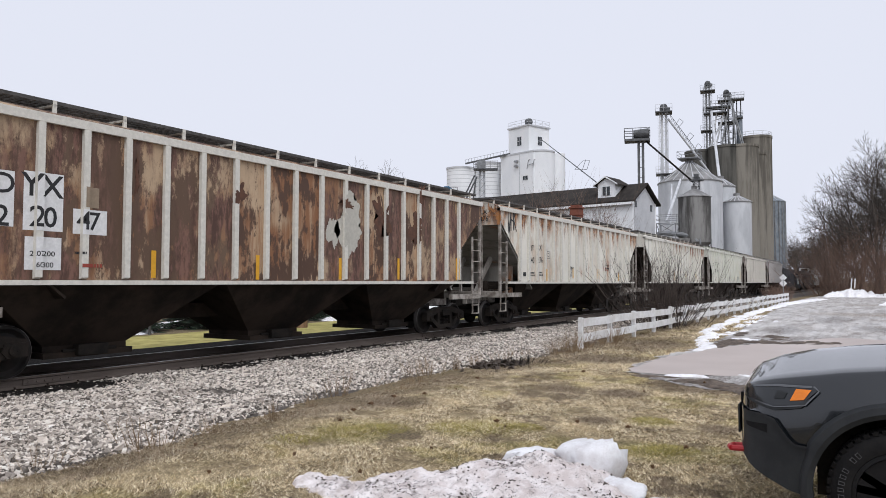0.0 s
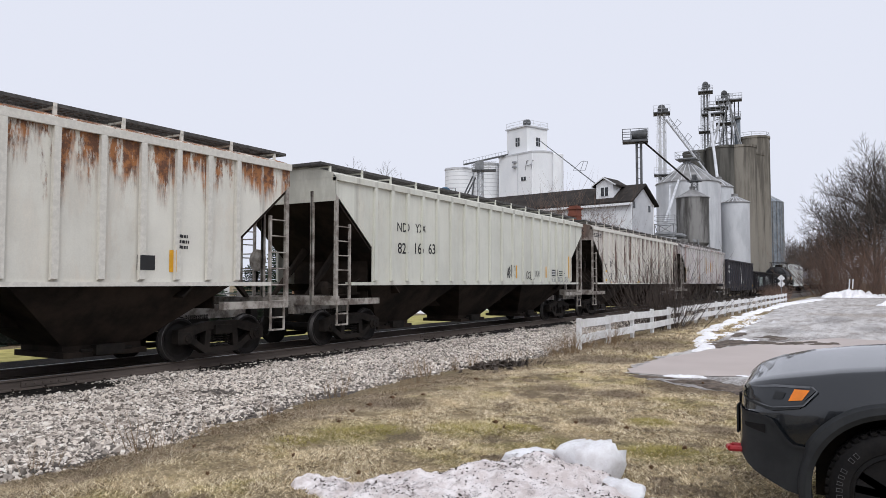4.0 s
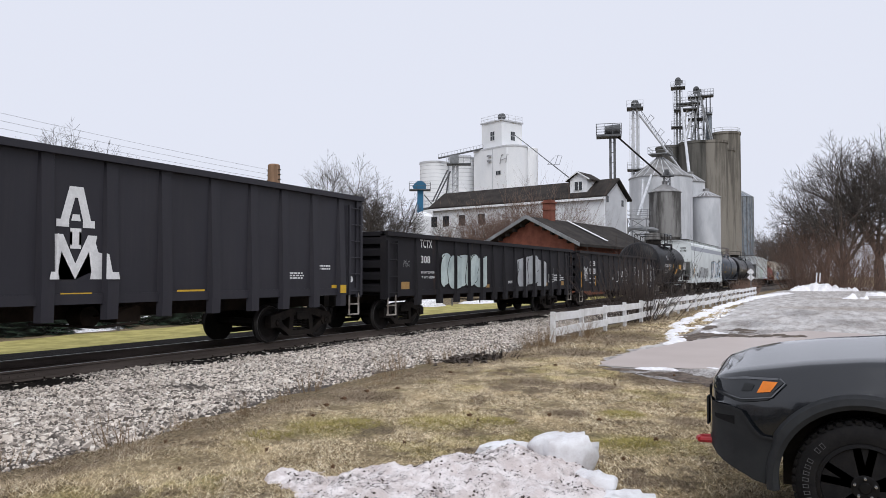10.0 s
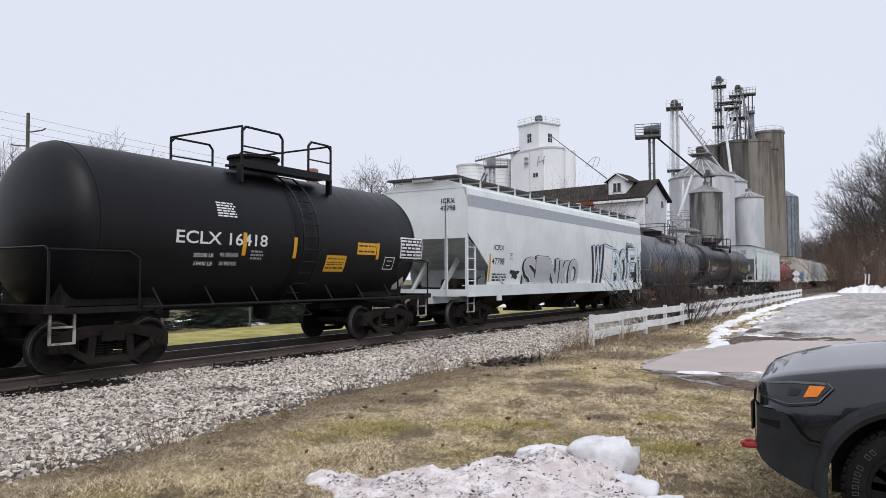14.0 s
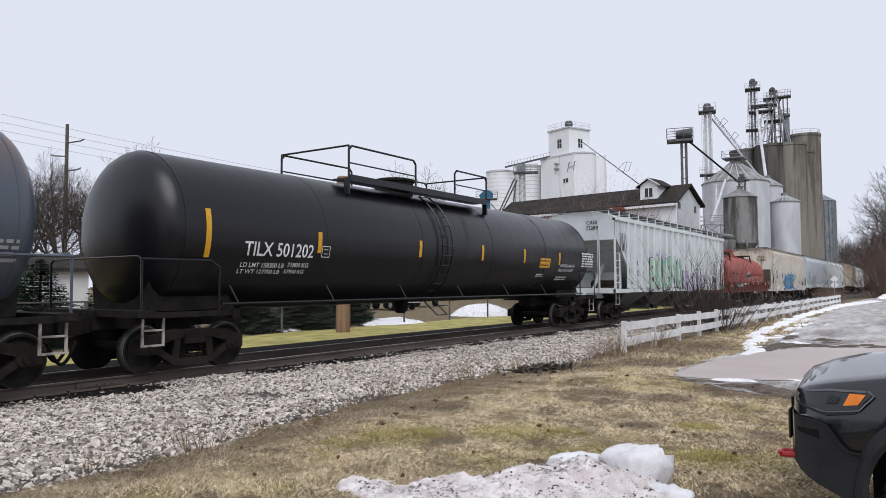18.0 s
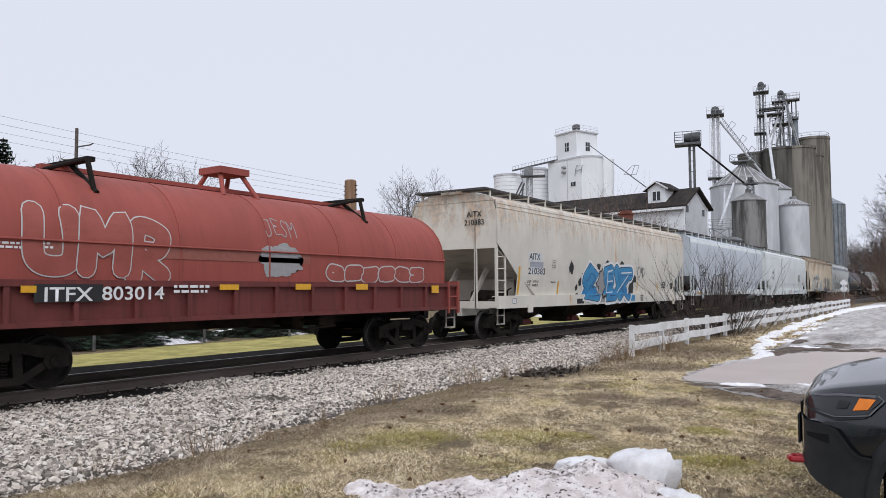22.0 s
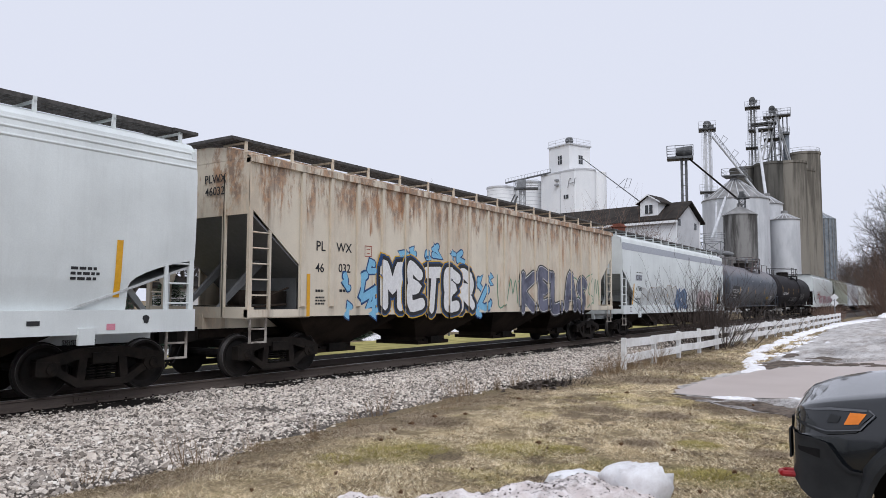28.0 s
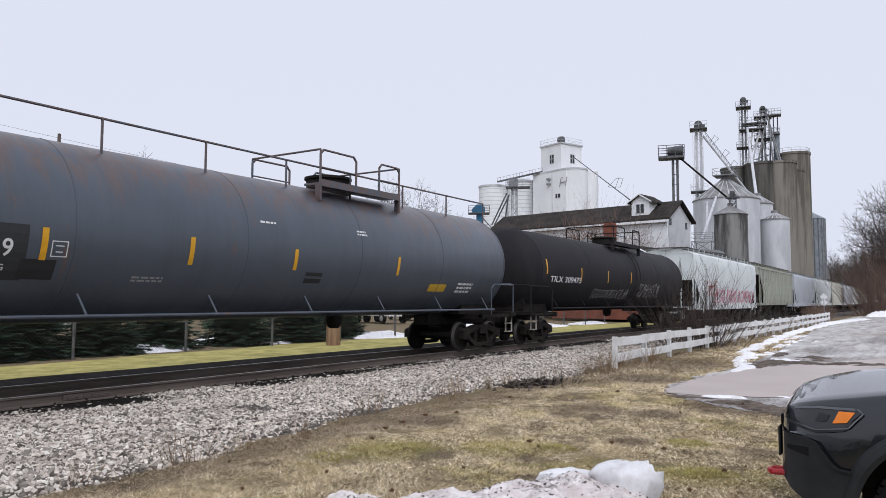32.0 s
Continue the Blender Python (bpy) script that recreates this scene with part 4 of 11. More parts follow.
def spot_mask(n, l, x, y, r0, r1, ragged=0.6, sx=1.0):
    """A ragged round patch about (x, y) on the ground."""
    tc = n.new("ShaderNodeTexCoord")
    mp = n.new("ShaderNodeMapping")
    mp.inputs["Location"].default_value = (-x * sx, -y, 0)
    mp.inputs["Scale"].default_value = (sx, 1, 0)
    l.new(tc.outputs["Object"], mp.inputs["Vector"])
    d = n.new("ShaderNodeVectorMath")
    d.operation = "LENGTH"
    l.new(mp.outputs[0], d.inputs[0])
    w = math_of(n, l, "MULTIPLY", math_of(n, l, "SUBTRACT", noise_of(n, l, 1.7, 6, 0.75, (1, 1, 1), (x, y, 0)), 0.5), ragged * 4 * r0)
    return ramp(n, l, math_of(n, l, "ADD", d.outputs["Value"], w), r1, r0)


def most(n, l, masks):
    m = masks[0]
    for k in masks[1:]:
        m = math_of(n, l, "MAXIMUM", m, k)
    return m


def lawn_patches(n, l):
    """Green patches, bare brown earth and pale matted straw, shared by the soil and the blades."""
    green = ramp(n, l, noise_of(n, l, 0.55, 6, 0.65), 0.52, 0.60)
    green = most(n, l, [green, spot_mask(n, l, -4.85, 6.4, 0.35, 0.8), spot_mask(n, l, -3.85, 7.2, 0.3, 0.7), spot_mask(n, l, -2.27, 8.6, 0.15, 0.4), spot_mask(n, l, -1.83, 7.1, 0.3, 0.6)])
    bare = ramp(n, l, noise_of(n, l, 1.1, 8, 0.8, (1, 0.7, 1), (1, 9, 3)), 0.53, 0.60)
    bare = most(n, l, [bare, spot_mask(n, l, -0.3, 5.6, 0.3, 0.8), spot_mask(n, l, -5.2, 19.5, 1.0, 3.2, 0.5, 2.0), spot_mask(n, l, -5.75, 8.2, 0.3, 0.9), spot_mask(n, l, -5.0, 15.0, 0.4, 1.5), spot_mask(n, l, -4.25, 10.5, 0.2, 0.7), spot_mask(n, l, -6.3, 13.6, 0.5, 1.6), spot_mask(n, l, -2.4, 11.9, 0.5, 1.1), spot_mask(n, l, -3.2, 10.5, 0.2, 0.6), spot_mask(n, l, -2.86, 8.3, 0.1, 0.4), spot_mask(n, l, -1.5, 8.5, 0.12, 0.4)])
    tc = n.new("ShaderNodeTexCoord")
    sp = n.new("ShaderNodeSeparateXYZ")
    l.new(tc.outputs["Object"], sp.inputs[0])
    strip = math_of(n, l, "ADD", sp.outputs["X"], math_of(n, l, "MULTIPLY", noise_of(n, l, 0.9, 6, 0.75, (1, 1, 1), (6, 2, 0)), 3.0))
    bare = most(n, l, [bare, math_of(n, l, "MULTIPLY", ramp(n, l, strip, -3.6, -4.6), 0.8)])
    pale = ramp(n, l, noise_of(n, l, 1.3, 7, 0.75, (1, 1, 1), (13, 4, 8)), 0.48, 0.60)
    return green, bare, pale


def lawn_material():
    m, n, l, b = nodes_of("dormant_lawn")
    green, bare, pale = lawn_patches(n, l)
    mid = noise_of(n, l, 6.0, 7, 0.8, (1, 1, 1), (5, 2, 0))
    c = mix(n, l, ramp(n, l, mid, 0.38, 0.62), (0.15, 0.11, 0.065), (0.44, 0.345, 0.205))
    c = mix(n, l, math_of(n, l, "MULTIPLY", pale, 0.6), c, (0.46, 0.365, 0.22))
    c = mix(n, l, math_of(n, l, "MULTIPLY", green, 0.75), c, (0.20, 0.185, 0.055))
    c = mix(n, l, math_of(n, l, "MULTIPLY", bare, 0.85), c, (0.10, 0.072, 0.052))
    fine = noise_of(n, l, 40, 4, 0.7, (1, 1, 1))
    c = mix(n, l, 0.5, c, mix(n, l, ramp(n, l, fine, 0.42, 0.58), (0.02, 0.015, 0.01), (0.40, 0.32, 0.2)))
    l.new(c, b.inputs["Base Color"])
    b.inputs["Roughness"].default_value = 0.95
    b.inputs["Specular IOR Level"].default_value = 0.1
    bump(n, l, b, fine, 0.9, 0.03)
    return m


# Added out of view to darken what the parked car's flank reflects.
DARK_BACKDROP = surface("dark_stand_in_wall", (0.018, 0.017, 0.016), (0.05, 0.046, 0.042), 0.6, 0.9, 0, 0.2)
tagged(part("unseen_backdrop_south", Solid().box(-5.0, 24.0, -11.4, -11.0, -0.2, 5.2), DARK_BACKDROP), "plain dark stand-in backdrop behind the viewer, out of view", "wall", kind="structure")
LAWN = lawn_material()
XS = [-3000, -900, -300, -120, -60, -40, -30, -24, -20, -17, -15, -14.2, -13, -11.6] + [-11.2 + 0.4 * i for i in range(15)] + [-5.2, -4, -2, 0, 2, 4, 8, 16, 30, 60, 150, 500, 3000]
YS = [-3000, -800, -200, -60, -20, -8, -2] + [2.0 * i for i in range(16)] + [35, 42, 50, 60, 80, 110, 160, 250, 500, 1200, 3000]
sheet("ground", XS, YS, ground_z, LAWN, "dormant straw-coloured lawn with muddy patches", "ground")

# Bed coloured darker than its stones to put shade into the gaps.
BALLAST_BED = surface("ballast_stone_bed", (0.025, 0.021, 0.018), (0.13, 0.11, 0.095), 14, 0.95, 0, 1.0, 0.03, 30)
# Oily bed taken down to near black: the train's shade is in it.
TRACK_DARK = surface("oily_shaded_track_bed", (0.006, 0.0055, 0.005), (0.022, 0.019, 0.017), 3, 0.95, 0, 1.0, 0.03, 30, spec=0.1)


EDGE = [(2, -6.3), (5, -6.15), (6.5, -6.45), (8.2, -6.95), (10.8, -7.0), (12.5, -6.55), (15, -6.05), (17.5, -6.5), (25, -7.1), (45, -7.4)]


def edge_x(y):
    """Where the ballast gives way to the lawn."""
    return float(np.interp(y, [a for a, _ in EDGE], [b for _, b in EDGE])) + 0.3 * noise.fractal(Vector((y * 0.9, 1.7, 0)), 0.8, 2.0, 4)


def bed_z(x, y):
    """Ballast heaped against the rail, that thins out unevenly into the lawn."""
    edge = 0.035 - 0.12 * max(0.0, x - edge_x(y) + 0.35) + 0.02 * min(1.0, max(0.0, (-10.5 - x) / 0.9))
    return ground_z(x, y) + edge + 0.03 * noise.fractal(Vector((x * 0.9, y * 0.5, 3)), 0.8, 2.0, 4)


sheet("ballast_bed", [-11.64 + 0.27 * i for i in range(25)], [-12 + 0.5 * i for i in range(110)] + [45, 50, 60, 70, 100, 150, 250, 600], bed_z, BALLAST_BED, "grey crushed-stone ballast along the track", "ballast")
sheet("track_bed", [-16.5, -16.2, -14.6, -14.1, -13.8, -12.5, -11.25, -10.9, -10.6], [-60, 0, 60, 150, 300, 620], lambda x, y: -0.19 if -13.9 < x < -11.2 else (-0.235 if x > -12 else -0.195 if x > -16.3 else -0.26), TRACK_DARK, "dark oily ballast between the rails, shade included in its colour", "ballast")


def value_noise(x, y, scale, seed, octaves=3):
    """Smooth noise from 0 to 1 over whole arrays."""
    rs = np.random.RandomState(seed)
    out, amp, tot = np.zeros(len(x)), 1.0, 0.0
    for k in range(octaves):
        g = rs.rand(64, 64)
        u, v = x * scale * 2 ** k + 17.3, y * scale * 2 ** k + 9.1
        i, j = np.floor(u).astype(int), np.floor(v).astype(int)
        a, b = u - i, v - j
        a, b = a * a * (3 - 2 * a), b * b * (3 - 2 * b)
        q = lambda di, dj: g[(i + di) % 64, (j + dj) % 64]
        out += amp * ((q(0, 0) * (1 - a) + q(1, 0) * a) * (1 - b) + (q(0, 1) * (1 - a) + q(1, 1) * a) * b)
        tot += amp
        amp *= 0.6
    return out / tot


def stones(name, n, x_of, y_of, z_of, size, material, label, seed, keep=None):
    """Broken stones: boxes with chipped corners, tumbled every way."""
    rs = np.random.RandomState(seed)
    base = np.array([(-1, -1, -1), (1, -1, -1), (1, 1, -1), (-1, 1, -1), (-1, -1, 1), (1, -1, 1), (1, 1, 1), (-1, 1, 1)], float)
    quads = np.array([(0, 3, 2, 1), (4, 5, 6, 7), (0, 1, 5, 4), (1, 2, 6, 5), (2, 3, 7, 6), (3, 0, 4, 7)])
    x, y = x_of(rs, n), y_of(rs, n)
    if keep is not None:
        k = keep(rs, x, y)
        x, y = x[k], y[k]
        n = len(x)
    z = np.array([z_of(a, b) for a, b in zip(x, y)])
    s = size * rs.gamma(6.0, 1 / 6.0, (n, 1, 1)) * rs.uniform(0.6, 1.35, (n, 1, 3)) * np.array([1.1, 0.85, 0.62])
    v = base[None] * s * rs.uniform(0.35, 1.0, (n, 8, 3)) + s * rs.uniform(-0.25, 0.25, (n, 8, 3))
    t, u, w = rs.uniform(0, 6.28, n), rs.normal(0, 0.5, n), rs.normal(0, 0.5, n)
    c, sn, cu, su, cw, sw = (f(q)[:, None] for q in (t, u, w) for f in (np.cos, np.sin))
    a, b, d = v[..., 0] * cu - v[..., 2] * su, v[..., 1], v[..., 0] * su + v[..., 2] * cu
    b, d = b * cw - d * sw, b * sw + d * cw
    v = np.stack([a * c - b * sn + x[:, None], a * sn + b * c + y[:, None], d + z[:, None] + size * rs.uniform(-0.2, 0.75, n)[:, None]], -1)
    me = bpy.data.meshes.new(name)
    me.from_pydata(v.reshape(-1, 3).tolist(), [], (quads[None] + 8 * np.arange(n)[:, None, None]).reshape(-1, 4).tolist())
    me.materials.append(material)
    return tagged(new(name, me), label, "gravel", kind="stuff")


def stone_material():
    m, n, l, b = nodes_of("crushed_stone")
    g = n.new("ShaderNodeNewGeometry")
    r = n.new("ShaderNodeValToRGB")
    r.color_ramp.elements[0].color = (0.0445, 0.0356, 0.0294, 1)
    r.color_ramp.elements[1].color = (0.845, 0.801, 0.739, 1)
    for p, k in ((0.16, 0.13), (0.4, 0.46), (0.8, 0.78)):
        r.color_ramp.elements.new(p).color = (k, k * 0.89, k * 0.78, 1)
    l.new(g.outputs["Random Per Island"], r.inputs["Fac"])
    f = noise_of(n, l, 60, 3, 0.6)
    c = mix(n, l, 0.2, r.outputs[0], mix(n, l, f, (0.0712, 0.0605, 0.0516), (0.463, 0.418, 0.374)))
    soil = ramp(n, l, noise_of(n, l, 0.5, 7, 0.75, (1, 0.7, 1), (2, 5, 1)), 0.50, 0.68)
    c = mix(n, l, math_of(n, l, "MULTIPLY", soil, 0.45), c, (0.134, 0.102, 0.0801))
    l.new(c, b.inputs["Base Color"])
    b.inputs["Roughness"].default_value = 0.9
    b.inputs["Specular IOR Level"].default_value = 0.2
    return m


STONE = stone_material()


def ballast_spread(r, x, y):
    """Stones up to the ragged edge, fewer towards it and in a few worn spots."""
    e = np.interp(y, [a for a, _ in EDGE], [b for _, b in EDGE]) + 0.9 * (value_noise(x, y, 0.8, 5) - 0.5)
    return (r.rand(len(x)) < np.clip((e - x) / 0.9, 0.0, 1.0) ** 0.7) & ((value_noise(x, y, 0.6, 8) + 0.12 * r.rand(len(x)) > 0.27) | (x < -10.9))


stones("ballast_stones", 165000, lambda r, n: r.uniform(-11.63, -5.6, n), lambda r, n: 2.3 + 30 * r.beta(1.0, 2.3, n), lambda x, y: bed_z(x, y) - 0.006, 0.0195, STONE, "loose grey crushed stones of the ballast", 3, ballast_spread)
stones("far_ballast_stones", 6000, lambda r, n: r.uniform(-11.5, -6.6, n), lambda r, n: r.uniform(30, 75, n), lambda x, y: bed_z(x, y), 0.06, STONE, "loose grey ballast stones further along", 4)


# ---- track ----
RAIL_SIDE = surface("rusty_rail", (0.07, 0.056, 0.048), (0.14, 0.115, 0.10), 1.2, 0.85, 0.0, 0.3, spec=0.15, stretch=(1, 0.3, 3))
TIE_WOOD = surface("creosoted_tie_wood", (0.035, 0.029, 0.025), (0.075, 0.062, 0.052), 2, 0.9, 0, 0.5, 0.01, 50, stretch=(1, 8, 8))
track = thing("railway_track", "steel rails on dark wooden ties in ballast", "railway track", at=(TRACK_X, 0, 0))
tagged(track, kind="structure")
for sx in (1, -1):
    x = sx * 0.755
    prof = [(-0.07, -0.18), (0.07, -0.18), (0.07, -0.165), (0.012, -0.14), (0.012, -0.04), (0.035, -0.03), (0.036, -0.004), (0.03, 0), (-0.03, 0), (-0.036, -0.004), (-0.035, -0.03), (-0.012, -0.04), (-0.012, -0.14), (-0.07, -0.165)]
    rail = part("rail", Solid().prism_y([(x + a, b) for a, b in prof], -60, 620), RAIL_SIDE, track)
    part("rail_head", Solid().box(x - 0.026, x + 0.026, -60, 620, -0.001, 0.003), WHEEL_RIM, rail, "bright worn rail head")
PLATE_IRON = surface("oily_fastening_iron", (0.010, 0.008, 0.007), (0.04, 0.030, 0.024), 9, 0.9, 0, 0.5, spec=0.1)
rnd_ = random.Random(31)
for i in range(56):
    y = 3.8 + 0.53 * i
    s = Solid()
    s.box(0.775, 0.86 + rnd_.uniform(0, 0.04), y - 0.07, y + 0.07, -0.185, -0.170)
    s.box(0.80, 0.825, y - 0.03, y - 0.005, -0.175, -0.145)
    part("tie_plate", s, PLATE_IRON, track)
for y in (7.0, 18.9, 30.8):
    s = Solid()
    s.box(0.768, 0.792, y - 0.42, y + 0.42, -0.135, -0.045)
    for k in (-0.34, -0.2, -0.07, 0.07, 0.2, 0.34):
        s.rod((0.79, y + k, -0.09), (0.815, y + k, -0.09), 0.017, 6)
    part("joint_bar", s, RAIL_SIDE, track, "bolted rail joint bar")
TIE = Solid().box(-1.3, 1.24, -0.115, 0.115, -0.42, -0.24).mesh("tie", TIE_WOOD)
for i in range(110):
    link("tie", TIE, track, "", pose(random.uniform(-0.04, 0.04), -4 + i * 0.53, 0, 0, 0, random.uniform(-0.8, 0.8)))

# ---- driveway, puddle and snow ----


def drive_material():
    """Wet gravel: pale worn wheel tracks, dark mud between them, water in the hollows."""
    m, n, l, b = nodes_of("wet_gravel_drive")
    streak = noise_of(n, l, 1.5, 9, 0.8, (1.3, 0.22, 1), (3, 1, 0))
    c = mix(n, l, ramp(n, l, streak, 0.40, 0.58), (0.30, 0.27, 0.25), (0.66, 0.64, 0.62))
    cross = noise_of(n, l, 2.2, 9, 0.8, (1.0, 0.25, 1), (7, 2, 0))
    c = mix(n, l, math_of(n, l, "MULTIPLY", ramp(n, l, cross, 0.53, 0.61), 0.6), c, (0.14, 0.115, 0.10))
    mud = most(n, l, [spot_mask(n, l, -3.4, 21.0, 1.2, 2.2, 0.5, 1.7), spot_mask(n, l, -1.9, 22.3, 0.8, 2.2, 0.6, 1.6), spot_mask(n, l, -2.6, 12.2, 0.9, 1.3, 0.3, 0.8), spot_mask(n, l, -0.6, 12.0, 1.2, 1.6, 0.3, 0.7), spot_mask(n, l, -2.7, 27, 0.8, 3.0, 0.7, 3.0), spot_mask(n, l, 0.4, 29, 0.8, 3.2, 0.7, 3.0), spot_mask(n, l, -1.4, 36, 1.0, 5.0, 0.6, 4.5)])
    grain = noise_of(n, l, 12, 6, 0.85, (1, 0.4, 1))
    c = mix(n, l, math_of(n, l, "MULTIPLY", mud, ramp(n, l, grain, 0.30, 0.62)), c, (0.075, 0.06, 0.05))
    tan = most(n, l, [spot_mask(n, l, 2.2, 42, 1.6, 3.6, 0.5, 0.5), spot_mask(n, l, 5, 60, 2, 5, 0.5, 0.5)])
    c = mix(n, l, math_of(n, l, "MULTIPLY", tan, 0.7), c, (0.25, 0.20, 0.15))
    c = mix(n, l, 0.4, c, mix(n, l, ramp(n, l, noise_of(n, l, 30, 5, 0.8), 0.38, 0.62), (0.06, 0.05, 0.044), (0.62, 0.59, 0.57)))
    l.new(c, b.inputs["Base Color"])
    wet = ramp(n, l, noise_of(n, l, 1.4, 8, 0.78, (1.2, 0.2, 1), (2, 8, 0)), 0.44, 0.58)
    l.new(math_of(n, l, "SUBTRACT", 0.8, math_of(n, l, "MULTIPLY", wet, 0.5)), b.inputs["Roughness"])
    l.new(math_of(n, l, "ADD", 0.04, math_of(n, l, "MULTIPLY", wet, 0.26)), b.inputs["Specular IOR Level"])
    bump(n, l, b, grain, 0.6, 0.03)
    return m


GRAVEL = drive_material()


def outline_sheet(name, pts, z, material, label, category, kind="structure", lift=0.0):
    """A flat sheet inside an outline of (x, y)."""
    bm = bmesh.new()
    bm.faces.new([bm.verts.new((x, y, z)) for x, y in pts])
    me = bpy.data.meshes.new(name)
    bm.to_mesh(me)
    bm.free()
    me.materials.append(material)
    return tagged(new(name, me), label, category, kind=kind)


def wobble(pts, amount, step, seed):
    rnd = random.Random(seed)
    out = []
    for (x0, y0), (x1, y1) in zip(pts, pts[1:] + pts[:1]):
        n = max(1, int(math.hypot(x1 - x0, y1 - y0) / step))
        for i in range(n):
            out.append((x0 + (x1 - x0) * i / n + rnd.uniform(-amount, amount), y0 + (y1 - y0) * i / n + rnd.uniform(-amount, amount)))
    return out


drive_edge = [(-4.05, 13.5), (-3.6, 12.7), (-2.7, 11.9), (-1.6, 11.3), (0.5, 10.4), (6, 9.6), (18, 10), (22, 30), (16, 70), (10, 130), (-4, 130), (-5.8, 90), (-6.0, 66), (-4.9, 45), (-4.1, 30), (-3.7, 19), (-4.1, 16)]
outline_sheet("driveway", wobble(drive_edge, 0.13, 0.18, 5), -0.088, GRAVEL, "wet gravel driveway with tyre tracks", "driveway")

MUD_WATER, n, l, b = nodes_of("muddy_puddle_water")
l.new(mix(n, l, noise_of(n, l, 0.6, 4), (0.37, 0.305, 0.275), (0.52, 0.45, 0.415)), b.inputs["Base Color"])
b.inputs["Roughness"].default_value = 0.35
b.inputs["Specular IOR Level"].default_value = 0.2
bump(n, l, b, noise_of(n, l, 5, 3), 0.03, 0.01)
outline_sheet("puddle", wobble([(-3.95, 13.5), (-3.7, 13.0), (-3.1, 12.95), (-2.5, 13.15), (-1.6, 13.6), (0.5, 14.2), (3.5, 15.5), (5, 19), (2.5, 23), (-0.9, 24.2), (-2.6, 20.9), (-3.45, 18.4), (-3.93, 15.6)], 0.07, 0.25, 8), -0.080, MUD_WATER, "shallow brown puddle on the driveway", "puddle")


def snow_material(name, dirty):
    """Old coarse snow; grit has melted out in ragged dark bands."""
    m, n, l, b = nodes_of(name)
    big = noise_of(n, l, 5.0, 7, 0.75)
    speck = noise_of(n, l, 34, 6, 0.85)
    if dirty < 0.9:
        c = mix(n, l, ramp(n, l, big, 0.35, 0.6), (0.72, 0.70, 0.71), (0.88, 0.88, 0.90))
    else:
        c = mix(n, l, ramp(n, l, big, 0.40, 0.60), (0.62, 0.545, 0.525), (0.84, 0.785, 0.775))
    zone = ramp(n, l, noise_of(n, l, 3.2, 8, 0.8, (1, 1, 1), (9, 1, 3)), 0.44, 0.62)
    dots = ramp(n, l, math_of(n, l, "ADD", speck, math_of(n, l, "MULTIPLY", zone, 0.10 * dirty)), 0.605, 0.645)
    c = mix(n, l, math_of(n, l, "MULTIPLY", dots, dirty), c, (0.055, 0.045, 0.04))
    smear = math_of(n, l, "MULTIPLY", zone, ramp(n, l, noise_of(n, l, 9, 6, 0.8, (1, 1, 1), (2, 7, 1)), 0.42, 0.62))
    c = mix(n, l, math_of(n, l, "MULTIPLY", smear, 0.7 * dirty), c, (0.17, 0.14, 0.125))
    l.new(c, b.inputs["Base Color"])
    b.inputs["Roughness"].default_value = 0.6
    bump(n, l, b, speck, 0.7, 0.02)
    return m


SNOW_CLEAN = snow_material("old_white_snow", 0.22)
SNOW_DIRTY = snow_material("dirty_plough_snow", 1.0)


def snow_heap(name, lumps, x0, x1, y0, y1, res, material, label, base=-0.1, seed=1, rough=0.05, freq=3.0, edge=0.02):
    """Snow as a height field summed from rounded lumps (x, y, rx, ry, h)."""
    nx, ny = int((x1 - x0) / res) + 1, int((y1 - y0) / res) + 1
    v, keep = [], []
    for j in range(ny):
        for i in range(nx):
            x, y = x0 + i * res, y0 + j * res
            h = 0.0
            for a, c, rx, ry, hh in lumps:
                q = ((x - a) / rx) ** 2 + ((y - c) / ry) ** 2
                if q < 1:
                    h = max(h, hh * (1 - q) ** 0.6) + 0.25 * min(h, hh * (1 - q))
            w = noise.fractal(Vector((x * freq, y * freq, seed)), 0.8, 2.0, 5)
            if h > 0:
                h -= edge * (0.5 + 1.1 * noise.fractal(Vector((x * freq * 0.8, y * freq * 0.5, seed + 7)), 0.7, 2.0, 5))
            z = h + (rough * w if h > 0.004 else -0.03)
            if h > 0.004:
                z = max(z, -0.02)
            v.append((x + 0.02 * w, y, base + z))
            keep.append(h > 0.002)
    f = []
    for j in range(ny - 1):
        for i in range(nx - 1):
            k = j * nx + i
            if keep[k] or keep[k + 1] or keep[k + nx] or keep[k + nx + 1]:
                f.append((k, k + 1, k + nx + 1, k + nx))
    me = bpy.data.meshes.new(name)
    me.from_pydata(v, [], f)
    me.materials.append(material)
    me.shade_smooth()
    return tagged(new(name, me), label, "snow", kind="stuff")


